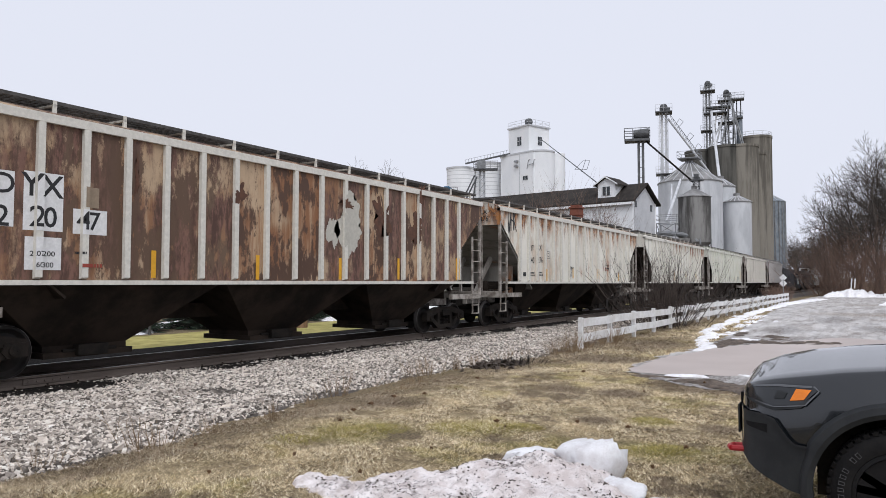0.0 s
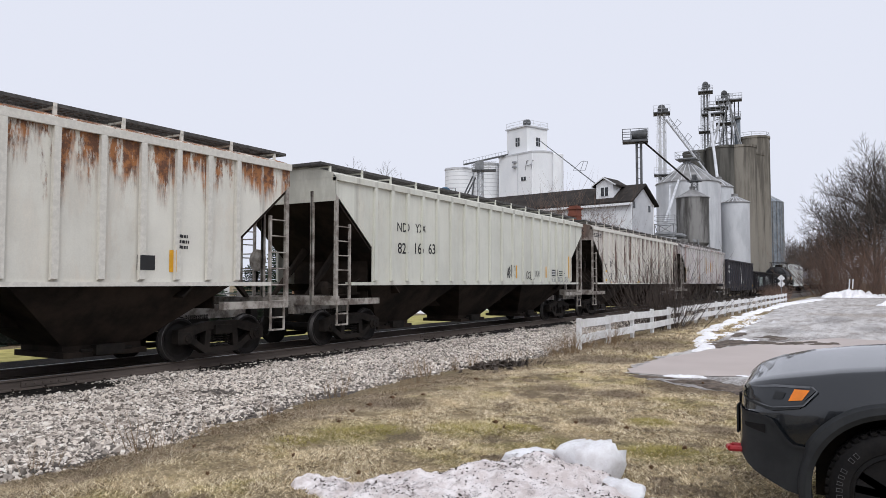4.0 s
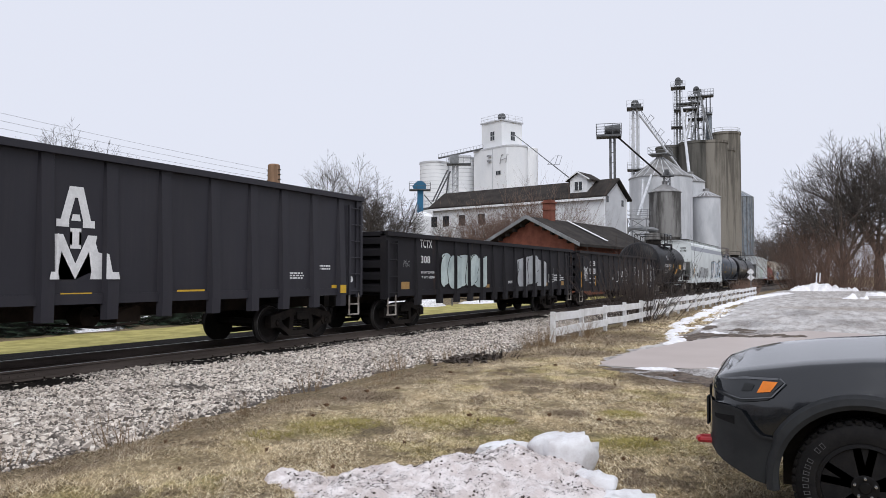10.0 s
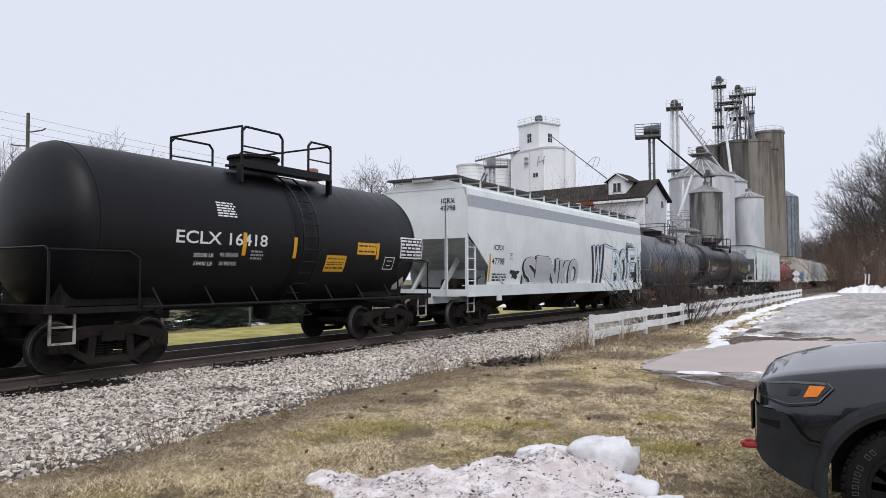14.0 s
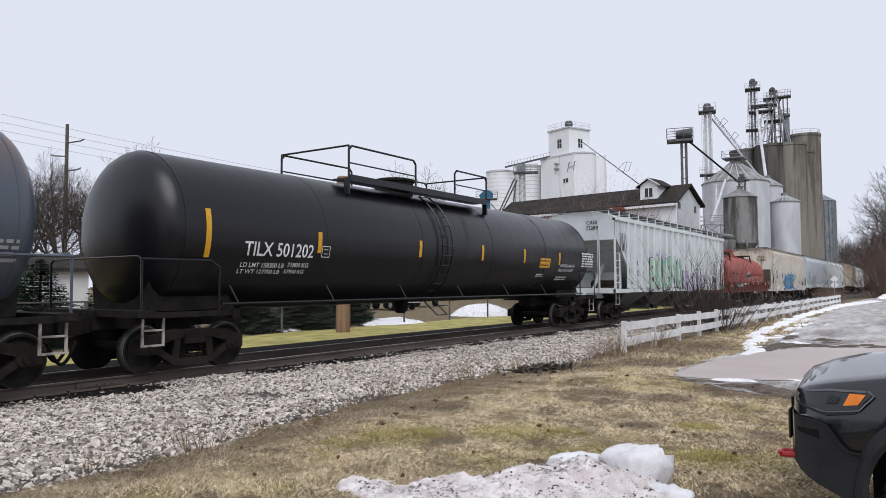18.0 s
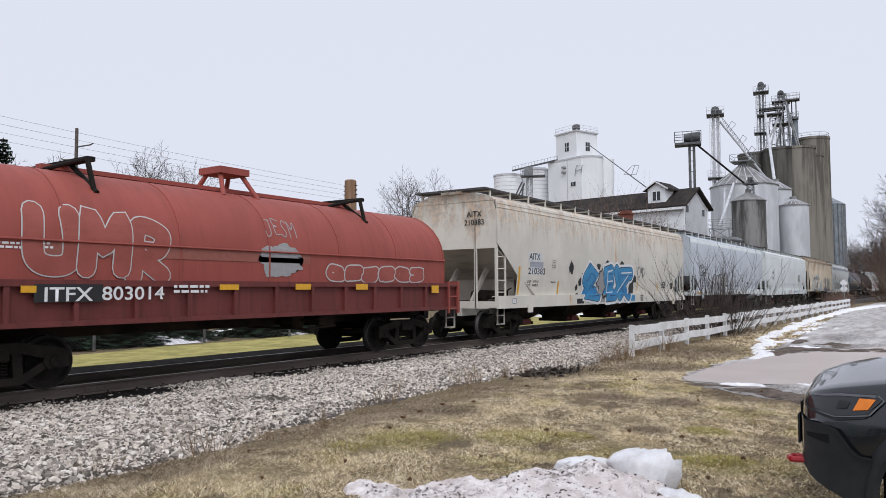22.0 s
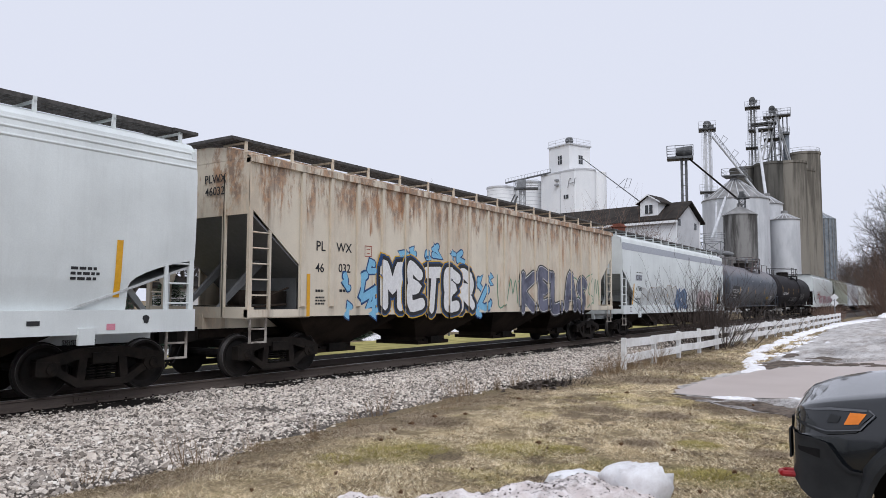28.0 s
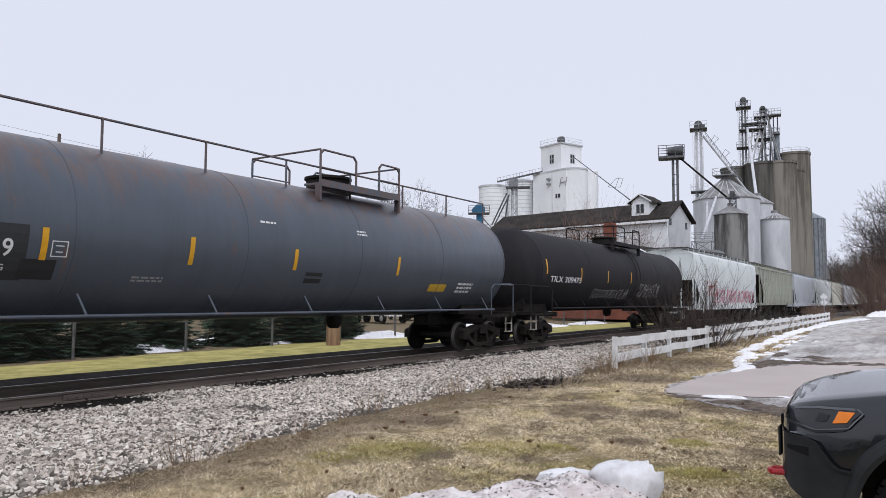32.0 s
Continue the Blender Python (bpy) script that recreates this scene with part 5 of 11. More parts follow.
def snow_chunk(name, outline, h, low, material, label, seed, base=-0.1):
    """A broken block: an outline swept up to a tilted, lumpy top that overhangs its foot."""
    cx, cy = sum(p[0] for p in outline) / len(outline), sum(p[1] for p in outline) / len(outline)
    pts = []
    for (x0, y0), (x1, y1) in zip(outline, outline[1:] + outline[:1]):
        pts += [(x0 + (x1 - x0) * k / 6, y0 + (y1 - y0) * k / 6) for k in range(6)]
    xa, xb = min(p[0] for p in pts), max(p[0] for p in pts)
    rings = []
    for f, u in ((0.86, 0.0), (0.93, 0.3), (1.0, 0.55), (1.0, 0.72), (0.93, 0.88), (0.78, 0.97), (0.55, 1.0), (0.28, 1.02), (0.05, 1.02)):
        ring = []
        for x, y in pts:
            px, py = cx + (x - cx) * f, cy + (y - cy) * f
            k = max(0.0, min(1.0, (px - xa) / (xb - xa)))
            top = low + (h - low) * math.sin(math.pi * min(1.0, 0.12 + 0.62 * k)) ** 1.5
            w = noise.fractal(Vector((px * 5, py * 5, seed + u * 2)), 0.8, 2.0, 5) + 0.7 * noise.fractal(Vector((px * 13, py * 13, seed + u * 5)), 0.7, 2.0, 4)
            ring.append((px + 0.035 * w, py + 0.03 * w, base - 0.02 + top * u + 0.035 * w * (u > 0.1)))
        rings.append(ring)
    o = part(name, Solid().loft(rings), material, None, smooth=1.3)
    return tagged(o, label, "snow" if material is SNOW_CLEAN else "earth")


CLOD = surface("frozen_earth_clod", (0.025, 0.02, 0.017), (0.12, 0.095, 0.08), 14, 0.9, 0, 0.8, 0.02, 40)
HEAP = [(-2.30, 5.62, 0.62, 0.42, 0.20), (-2.62, 5.35, 0.60, 0.42, 0.13), (-2.95, 5.0, 0.70, 0.42, 0.085), (-3.35, 4.6, 0.75, 0.42, 0.055), (-2.2, 5.05, 0.9, 0.65, 0.13), (-1.7, 4.95, 0.7, 0.45, 0.07), (-1.25, 4.9, 0.6, 0.32, 0.05), (-2.7, 4.6, 1.1, 0.6, 0.08)]
snow_heap("snow_pile", HEAP, -4.4, -0.6, 3.6, 6.5, 0.016, SNOW_DIRTY, "low heap of dirty ploughed snow on the lawn", rough=0.055, freq=3.6, edge=0.03)
snow_chunk("snow_lump", [(-2.40, 6.00), (-2.16, 6.14), (-1.92, 6.08), (-1.76, 5.90), (-1.84, 5.74), (-2.05, 5.68), (-2.34, 5.78)], 0.32, 0.24, SNOW_CLEAN, "large white block of old snow on the dirty heap", 3)
snow_chunk("snow_lump", [(-2.86, 5.86), (-2.60, 5.98), (-2.34, 5.98), (-2.30, 5.84), (-2.58, 5.78), (-2.82, 5.76)], 0.21, 0.13, SNOW_CLEAN, "white ridge of old snow along the dirty heap", 9)
snow_chunk("snow_lump", [(-1.92, 5.62), (-1.72, 5.66), (-1.50, 5.54), (-1.48, 5.42), (-1.66, 5.36), (-1.88, 5.42)], 0.13, 0.08, SNOW_CLEAN, "small white block of old snow beside the heap", 5)
snow_chunk("snow_lump", [(-1.56, 5.38), (-1.22, 5.40), (-0.98, 5.24), (-1.0, 5.10), (-1.3, 5.06), (-1.54, 5.16)], 0.08, 0.06, SNOW_CLEAN, "low white crust of snow beside the heap", 6)
snow_chunk("dirt_clod", [(-2.98, 5.56), (-2.90, 5.62), (-2.80, 5.60), (-2.78, 5.52), (-2.88, 5.48), (-2.97, 5.50)], 0.13, 0.09, CLOD, "dark frozen clod of earth on the snow heap", 8)


def heap_z(x, y):
    h = 0.0
    for a, c, rx, ry, hh in HEAP:
        q = ((x - a) / rx) ** 2 + ((y - c) / ry) ** 2
        if q < 1:
            h = max(h, hh * (1 - q) ** 0.6) + 0.25 * min(h, hh * (1 - q))
    w = noise.fractal(Vector((x * 3.6, y * 3.6, 1)), 0.8, 2.0, 5)
    h -= 0.03 * (0.5 + 1.1 * noise.fractal(Vector((x * 2.88, y * 1.8, 8)), 0.7, 2.0, 5))
    return -0.1 + (h + 0.055 * w if h > 0.02 else -0.2)


def grit_spread(r, x, y):
    return value_noise(x, y, 2.6, 14, 4) + 0.2 * r.rand(len(x)) > 0.56


stones("snow_grit", 3800, lambda r, n: r.uniform(-3.9, -1.0, n), lambda r, n: r.uniform(4.2, 6.1, n), lambda x, y: heap_z(x, y) - 0.004, 0.0075, CLOD, "dark grit melted out on the snow heap", 17, grit_spread)


def bank_x(y):
    """The line of the snow bank beside the drive."""
    return -3.62 - 1.27 * min(1.0, max(0.0, (y - 18.5) / 8.2)) - 0.65 * min(1.0, max(0.0, (y - 28.3) / 14.2))


snow_heap("snow_bank", [(bank_x(18.2 + 0.8 * i) + 0.12 * math.sin(i * 1.3), 18.2 + 0.8 * i, 0.15 + 0.07 * ((i * 7) % 3) + 0.004 * i, 0.75, 0.055 + 0.02 * (i % 2)) for i in range(54)] + [(-5.7 + 0.14 * i, 60 + 1.9 * i, 0.55 + 0.2 * (i % 2), 1.6, 0.10) for i in range(10)]
          + [(-3.3, 22.2, 0.30, 0.5, 0.04), (-2.95, 21.9, 0.22, 0.4, 0.035), (-4.05, 24.3, 0.30, 0.9, 0.04), (-3.75, 26.2, 0.22, 0.9, 0.035), (-4.25, 29.2, 0.3, 1.6, 0.04), (-4.3, 32.3, 0.34, 1.8, 0.04), (-3.5, 33.5, 0.2, 1.5, 0.03), (-4.7, 37, 0.35, 2.5, 0.04)],
          -8, -2, 16.5, 80, 0.07, SNOW_CLEAN, "narrow melting snow bank beside the driveway", rough=0.03, freq=3.4, edge=0.03)
snow_heap("far_snow_heap", [(-3.3, 92, 0.9, 1.6, 0.6), (-2.4, 92, 0.8, 1.6, 0.9), (-1.4, 92, 0.9, 1.6, 0.85), (-0.4, 93, 0.8, 1.5, 0.55), (0.6, 93, 0.8, 1.4, 0.36), (1.6, 93, 0.7, 1.2, 0.22), (-4.2, 91, 0.7, 1.4, 0.35), (3.6, 72, 1.5, 1.0, 0.28), (5.4, 72, 1.5, 1.0, 0.25), (1.2, 60, 0.9, 0.8, 0.1)],
          -9, 9, 58, 96, 0.18, SNOW_CLEAN, "ploughed snow heaped at the end of the driveway", rough=0.42, freq=1.6, edge=0.12)
snow_heap("snow_patch", [(-2.95, 12.9, 0.26, 0.16, 0.05), (-2.65, 13.0, 0.26, 0.15, 0.05), (-1.95, 13.5, 0.16, 0.09, 0.035), (-2.4, 12.4, 0.14, 0.05, 0.02)], -3.4, -0.8, 11.9, 13.9, 0.03, SNOW_CLEAN, "thin snow patch at the puddle's edge", rough=0.02, freq=4, edge=0.012)


# ---- the freight train, in order of passing ----
def streaked(name, base, **k):
    return car_paint(name, base, **k)


P_RUSTY = streaked("rust_eaten_cream_paint", (0.52, 0.38, 0.25), rust=0.75, dirt=0.5, seed=1.2, rust_colour=(0.25, 0.115, 0.055), patch=1.15, wash=(0.44, 0.26, 0.14), wash_amount=0.7, panels=(6.82, 18), stain=1.3, stain_colour=(0.085, 0.045, 0.034), edge=0.5)
P_GREY1 = streaked("pale_cream_grey_paint_with_rust", (0.83, 0.80, 0.71), rust=0.22, dirt=0.05, seed=2.2, rust_colour=(0.40, 0.175, 0.06), panels=(6.72, 17), stain=0.45, stain_colour=(0.26, 0.14, 0.06), top_rust=1.0, edge=0.45)
P_GREY2 = streaked("pale_grey_paint_rusty_top", (0.80, 0.78, 0.70), rust=0.15, dirt=0.05, seed=5.1, rust_colour=(0.36, 0.15, 0.055), panels=(6.67, 18), stain=0.12, stain_colour=(0.24, 0.13, 0.06), top_rust=1.3, edge=0.4, rust_from=-1.5)
P_GREY3 = streaked("dull_grey_paint", (0.72, 0.72, 0.64), rust=0.05, dirt=0.12, seed=7.7, rust_colour=(0.33, 0.21, 0.12), panels=(6.92, 18), stain=0.1, stain_colour=(0.32, 0.26, 0.18), edge=0.3)
P_STAINED = streaked("brown_stained_grey_paint", (0.65, 0.605, 0.55), rust=0.3, dirt=0.25, seed=3.9, rust_colour=(0.22, 0.13, 0.085), dark=(0.13, 0.10, 0.085), panels=(6.8, 18), stain=1.7, stain_colour=(0.085, 0.052, 0.04), edge=0.9)
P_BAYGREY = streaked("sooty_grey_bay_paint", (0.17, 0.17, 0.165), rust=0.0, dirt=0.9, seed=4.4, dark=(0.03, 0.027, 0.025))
P_LADDER = surface("rusty_chipped_white_ladder", (0.075, 0.052, 0.04), (0.42, 0.39, 0.35), 3.5, 0.7, 0.0, 0.3)
P_DULL = streaked("weathered_lilac_grey_paint", (0.57, 0.545, 0.535), rust=0.1, dirt=0.25, seed=8.4, rust_colour=(0.26, 0.17, 0.11), dark=(0.17, 0.15, 0.14), panels=(6.77, 18), stain=1.1, stain_colour=(0.19, 0.14, 0.125), edge=1.1)
P_WHITE = streaked("clean_pale_grey_paint", (0.73, 0.77, 0.765), rust=0.0, dirt=0.08, seed=1.9, rough=0.45)
P_CAIX = streaked("light_grey_post_paint", (0.66, 0.70, 0.715), rust=0.0, dirt=0.2, seed=9.9, rough=0.5, panels=(8.07, 18), stain=0.2, stain_colour=(0.35, 0.34, 0.32), edge=0.5)
P_CREAM = streaked("cream_paint_with_rust_spots", (0.68, 0.645, 0.57), rust=0.08, dirt=0.03, seed=4.6, rust_colour=(0.60, 0.33, 0.13), top_rust=0.42)
P_BLUE = streaked("pale_blue_grey_paint", (0.56, 0.60, 0.65), rust=0.0, dirt=0.15, seed=2.5, rough=0.45)
P_PLWX = streaked("tan_rust_washed_paint", (0.72, 0.65, 0.53), rust=0.2, dirt=0.08, seed=6.6, rust_colour=(0.36, 0.17, 0.07), panels=(8.17, 18), stain=0.25, stain_colour=(0.28, 0.17, 0.09), top_rust=0.75, edge=0.4)
P_RIBWHITE = flat("dirty_white_post_paint", (0.70, 0.675, 0.61), 0.6)
P_GREEN = streaked("faded_green_grey_paint", (0.40, 0.42, 0.36), rust=0.3, dirt=0.4, seed=3.1)
# End paints: side colours darkened for the shade at the ends, plus grime.
END_P_WHITE = streaked("grimy_shaded_pale_grey_end_paint", (0.52, 0.54, 0.54), dirt=0.5, seed=2.7)
END_P_CREAM = streaked("grimy_shaded_cream_end_paint", (0.50, 0.46, 0.40), dirt=0.5, seed=3.4)
END_P_BLUE = streaked("grimy_shaded_blue_grey_end_paint", (0.40, 0.44, 0.48), dirt=0.5, seed=4.1)
END_OLD = streaked("sooty_shaded_cream_end_paint", (0.30, 0.28, 0.25), rust=0.3, dirt=0.8, seed=5.3, dark=(0.03, 0.026, 0.024))
# Even slate tone that holds the shade of a tan car's end.
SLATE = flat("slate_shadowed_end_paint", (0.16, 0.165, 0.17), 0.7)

rows_train = []


def joined(made):
    rows_train.append(made[0])
    return made


OLD = dict(z_sheet=1.53, z_eave=4.05, ladder_paint=P_LADDER, board_z=0.33)
c1, s1 = joined(ribbed_hopper("covered_hopper", 4.0, 20.7, "rust-eaten cream covered hopper with white posts", P_RUSTY, n_ribs=18, rib_paint=P_RIBWHITE, **OLD))
c2, s2 = joined(ribbed_hopper("covered_hopper", 22.1, 38.6, "pale grey ribbed covered hopper streaked with rust", P_GREY1, n_ribs=17, rib_paint=P_RIBWHITE, dark_end=END_OLD, **OLD))
c3, s3 = joined(ribbed_hopper("covered_hopper", 40.2, 56.6, "grey ribbed covered hopper with rust below the eave", P_GREY2, n_ribs=18, rib_paint=P_RIBWHITE, **OLD))
c4, s4 = joined(ribbed_hopper("covered_hopper", 58.2, 75.1, "dull grey ribbed covered hopper with small tags", P_GREY3, n_ribs=18, rib_paint=P_GREY3, **OLD))
c5, s5 = joined(ribbed_hopper("covered_hopper", 76.55, 93.2, "brown-stained grey covered hopper with white posts", P_STAINED, n_ribs=18, rib_paint=P_RIBWHITE, **OLD))
c6, s6 = joined(ribbed_hopper("covered_hopper", 94.4, 111.0, "weathered lilac-grey covered hopper with ochre repair patches", P_DULL, n_ribs=18, **OLD))
c7, s7 = joined(gondola("gondola_car", 112.3, 128.3, "clean black high-sided gondola with white lettering", BLACK_PAINT, 1.1, 3.5, [-5.88, -4.86, -3.85, -2.67, -1.52, -0.40, 0.76, 1.90, 3.10, 4.20, 5.18, 6.26, 7.3]))
c8, s8 = joined(gondola("gondola_car", 129.8, 145.3, "worn black gondola with silver sprayed letters", BLACK_WORN, 1.0, 2.68, [-6.17, -4.84] + [-3.69 + 0.985 * i for i in range(12)]))
c9, s9 = joined(gondola("gondola_car", 146.7, 163.0, "worn black gondola with white sprayed tags", BLACK_WORN, 0.85, 2.68, [-6.1 + 1.04 * i for i in range(14)], low_rib=0.1))
c10, s10 = joined(tank_car("tank_car", 164.4, 174.9, "black tank car with yellow strips and placards", BLACK_GLOSS, 2.45, 1.53, 0.2, 2.8, seams=3))
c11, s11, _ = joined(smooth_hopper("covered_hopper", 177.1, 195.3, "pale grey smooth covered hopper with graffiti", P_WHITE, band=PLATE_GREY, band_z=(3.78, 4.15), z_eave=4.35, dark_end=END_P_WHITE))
c12, s12 = joined(tank_car("tank_car", 196.4, 209.9, "dull blue-grey tank car with yellow lettering", GREY_TANK, 2.58, 1.53, 0.1, 2.8, seams=5))
c13, s13 = joined(tank_car("tank_car", 211.4, 230.9, "glossy black long tank car with white lettering", BLACK_SHEEN, 2.60, 1.53, -1.1, 6.4, seams=6, walk_y=-0.8))
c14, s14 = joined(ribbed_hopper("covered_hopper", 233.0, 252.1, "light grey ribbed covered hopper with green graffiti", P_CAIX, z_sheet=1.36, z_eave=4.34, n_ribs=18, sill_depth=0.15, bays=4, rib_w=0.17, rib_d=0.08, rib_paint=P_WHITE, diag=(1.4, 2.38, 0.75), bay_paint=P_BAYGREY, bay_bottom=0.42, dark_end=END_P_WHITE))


MAROON = car_paint("grimy_maroon_sill_paint", (0.16, 0.038, 0.034), 0.15, 0.6, 0.6, 3.9, rust_colour=(0.09, 0.04, 0.03), dark=(0.05, 0.022, 0.02))


def coil_car(name, lead, trail, label, paint):
    """A coil car: deep side sills and one long round-topped hood with lifting frames."""
    half = (trail - lead) / 2
    car = thing(name, label, "freight car", "cars of the freight train", (TRACK_X, (lead + trail) / 2, 0))
    for sx in (1, -1):
        s = Solid()
        s.box(*sorted((sx * 1.50, sx * 1.58)), -half, half, 1.02, 1.66)
        s.box(*sorted((sx * 1.45, sx * 1.66)), -half, half, 1.60, 1.70)
        s.box(*sorted((sx * 1.45, sx * 1.66)), -half, half, 1.00, 1.08)
        for i in range(13):
            y = -half + 0.5 + (2 * half - 1) * i / 12
            s.box(*sorted((sx * 1.56, sx * 1.65)), y - 0.04, y + 0.04, 1.06, 1.62)
        part("side_sill", s, MAROON, car, "darker grimy maroon side sill")
    part("deck", Solid().box(-1.5, 1.5, -half, half, 1.35, 1.5), STEEL_DARK, car)
    for sy in (1, -1):
        s = Solid()
        s.box(-1.55, 1.55, *sorted((sy * (half - 0.1), sy * half)), 1.0, 1.75)
        s.box(-1.3, 1.3, *sorted((sy * half, sy * (half + 0.35))), 1.05, 1.15)
        part("end_sill", s, paint, car)
        shared("step", "sill_step", step_solid, paint, car, "", pose(1.5, sy * (half - 0.2), 1.0))
        truck_under(car, sy * (half - 1.6))
        ladder(car, sy * (half - 0.05), sy * (half - 0.5), 1.66, 0.9, 1.75, 1.75, paint, 3)
    hh = half - 0.35
    prof = [(-1.42, 1.70), (1.42, 1.70), (1.42, 2.25)] + [(1.42 * math.cos(a), 2.25 + 1.33 * math.sin(a)) for a in (math.pi * i / 18 for i in range(1, 18))] + [(-1.42, 2.25)]
    hood = part("hood", Solid().prism_y(prof, -hh, hh), paint, car, "round-topped red steel hood")
    for i in range(7):
        y = -hh + 0.05 + (2 * hh - 0.1) * i / 6
        ring = [(x * 1.008, 1.70 + (z - 1.70) * 1.006) for x, z in prof]
        part("hood_seam", Solid().prism_y(ring, y - 0.02, y + 0.02), paint, hood)
    st = Solid()
    for sx in (1, -1):
        st.rod((sx * 1.45, -hh, 2.3), (sx * 1.45, hh, 2.3), 0.02, 6)
    part("hood_rail", st, paint, hood)
    rf = Solid()
    rf.box(-0.1, 0.1, -hh * 0.62, hh * 0.62, 3.60, 3.68)
    part("roof_beam", rf, paint, hood)
    for y in (-hh * 0.55, hh * 0.55):
        a = Solid()
        for sx in (1, -1):
            a.rod((sx * 0.15, y, 3.75), (sx * 1.05, y, 3.15), 0.045)
            a.rod((sx * 0.15, y - 0.4, 3.58), (sx * 0.9, y - 0.1, 3.72), 0.04)
            a.rod((sx * 1.0, y, 3.1), (sx * 0.9, y - 0.1, 3.75), 0.045)
        a.box(-0.95, 0.95, y - 0.12, y + 0.02, 3.68, 3.76)
        part("stacking_arm", a, STEEL_DARK, hood)
    b = Solid()
    for y in (-0.45, 0.45):
        for sx in (1, -1):
            b.rod((sx * 0.55, y, 3.45), (sx * 0.2, y * 0.6, 4.0), 0.05)
    b.box(-0.35, 0.35, -0.38, 0.38, 3.96, 4.10)
    part("lifting_bracket", b, paint, hood)
    underframe(car, half, 0.75, 1.05)
    brake_gear(car, 1.5, 0.85)
    couplers(car, half + 0.1)
    return car, ([], 0.0, lambda z: 1.425 if z < 2.25 else 1.42 * math.sqrt(max(0.02, 1 - ((z - 2.25) / 1.33) ** 2))), ([], 0.0, lambda z: 1.66)


c15, s15, q15 = joined(coil_car("coil_car", 253.7, 266.8, "red-oxide coil car with a long rounded hood", RED_OXIDE))
GATE_RED = flat("red_oxide_gate", (0.16, 0.035, 0.03), 0.7)
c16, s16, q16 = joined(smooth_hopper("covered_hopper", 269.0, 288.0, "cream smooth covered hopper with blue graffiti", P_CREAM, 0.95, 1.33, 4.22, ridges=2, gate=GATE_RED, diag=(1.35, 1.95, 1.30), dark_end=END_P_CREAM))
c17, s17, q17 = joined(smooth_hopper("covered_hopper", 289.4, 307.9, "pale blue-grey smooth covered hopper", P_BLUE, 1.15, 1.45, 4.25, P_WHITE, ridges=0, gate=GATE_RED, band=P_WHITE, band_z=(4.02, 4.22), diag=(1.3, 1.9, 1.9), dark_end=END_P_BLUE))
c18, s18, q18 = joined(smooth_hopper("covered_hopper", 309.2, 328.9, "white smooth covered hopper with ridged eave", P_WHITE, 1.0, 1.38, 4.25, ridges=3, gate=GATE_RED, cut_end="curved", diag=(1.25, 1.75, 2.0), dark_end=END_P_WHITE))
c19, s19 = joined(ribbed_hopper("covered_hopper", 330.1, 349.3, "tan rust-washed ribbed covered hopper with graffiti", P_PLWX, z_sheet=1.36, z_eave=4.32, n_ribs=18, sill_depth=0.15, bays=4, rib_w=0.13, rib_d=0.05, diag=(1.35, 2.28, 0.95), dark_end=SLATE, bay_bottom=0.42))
c20, s20, q20 = joined(smooth_hopper("covered_hopper", 350.6, 368.7, "pale grey smooth covered hopper with faded graffiti", P_WHITE, 1.0, 1.37, 4.28, band=PLATE_GREY, band_z=(3.78, 4.10), dark_end=END_P_WHITE))
c21, s21 = joined(tank_car("tank_car", 370.3, 389.0, "dull grey long tank car with yellow strips", GREY_TANK, 2.66, 1.56, 2.2, 3.0, True, 6, walk_y=-12))
c22, s22 = joined(tank_car("tank_car", 390.6, 409.8, "worn black tank car with yellow strips", BLACK_WORN, 2.62, 1.52, 1.0, 3.6, False, 5))
c23, s23, _ = joined(smooth_hopper("covered_hopper", 411.4, 430.6, "white smooth covered hopper with pink graffiti", P_WHITE, 1.0, 1.37, 4.3))
joined(ribbed_hopper("covered_hopper", 432.2, 450.8, "faded green-grey ribbed covered hopper", P_GREEN, z_sheet=1.36, z_eave=4.3, n_ribs=18, sill_depth=0.15, bays=4))
y = 452.2
for i in range(6):
    lab = ("dull grey smooth covered hopper far down the train", "pale grey smooth covered hopper far down the train")[i % 2]
    joined(smooth_hopper("covered_hopper", y, y + 18.4, lab, (P_BLUE, P_WHITE, P_GREY3)[i % 3]))
    y += 19.9


# ---- lettering, strips and graffiti on the cars ----
TAN_PATCH = flat("tan_touch_up_paint", (0.30, 0.23, 0.16))
PALE_PATCH = flat("bare_pale_primer", (0.52, 0.50, 0.44))
DARK_PATCH = surface("flaked_brown_rust", (0.07, 0.038, 0.028), (0.14, 0.065, 0.04), 5, 0.85)
OCHRE_PATCH = flat("ochre_touch_up_paint", (0.36, 0.21, 0.07))
OCHRE_TAPE = flat("faded_orange_tape", (0.62, 0.34, 0.06))
DARKGREY_PATCH = flat("dark_grey_repaint", (0.03, 0.032, 0.035))
DULL_RED = flat("faded_red_band", (0.30, 0.10, 0.075))
PANEL_WHITE = flat("white_panel_paint", (0.64, 0.65, 0.66))
RED_SPRAY = flat("dull_red_spray", (0.33, 0.06, 0.04))
BLUE_SPRAY = flat("dark_blue_spray", (0.04, 0.07, 0.22))
GREY_SPRAY = flat("grey_spray", (0.34, 0.34, 0.34))
SILVER_SPRAY = flat("silver_spray", (0.50, 0.53, 0.54), 0.4, 0.2)
PALEBLUE_SPRAY = flat("pale_blue_spray", (0.36, 0.52, 0.66))
CYAN_SPRAY = flat("cyan_spray", (0.05, 0.38, 0.50))
PINK_SPRAY = flat("pink_spray", (0.66, 0.26, 0.33))
GREEN_SPRAY = surface("green_spray_fade", (0.10, 0.38, 0.24), (0.48, 0.62, 0.48), 1.2, 0.6, 0, 0.05)
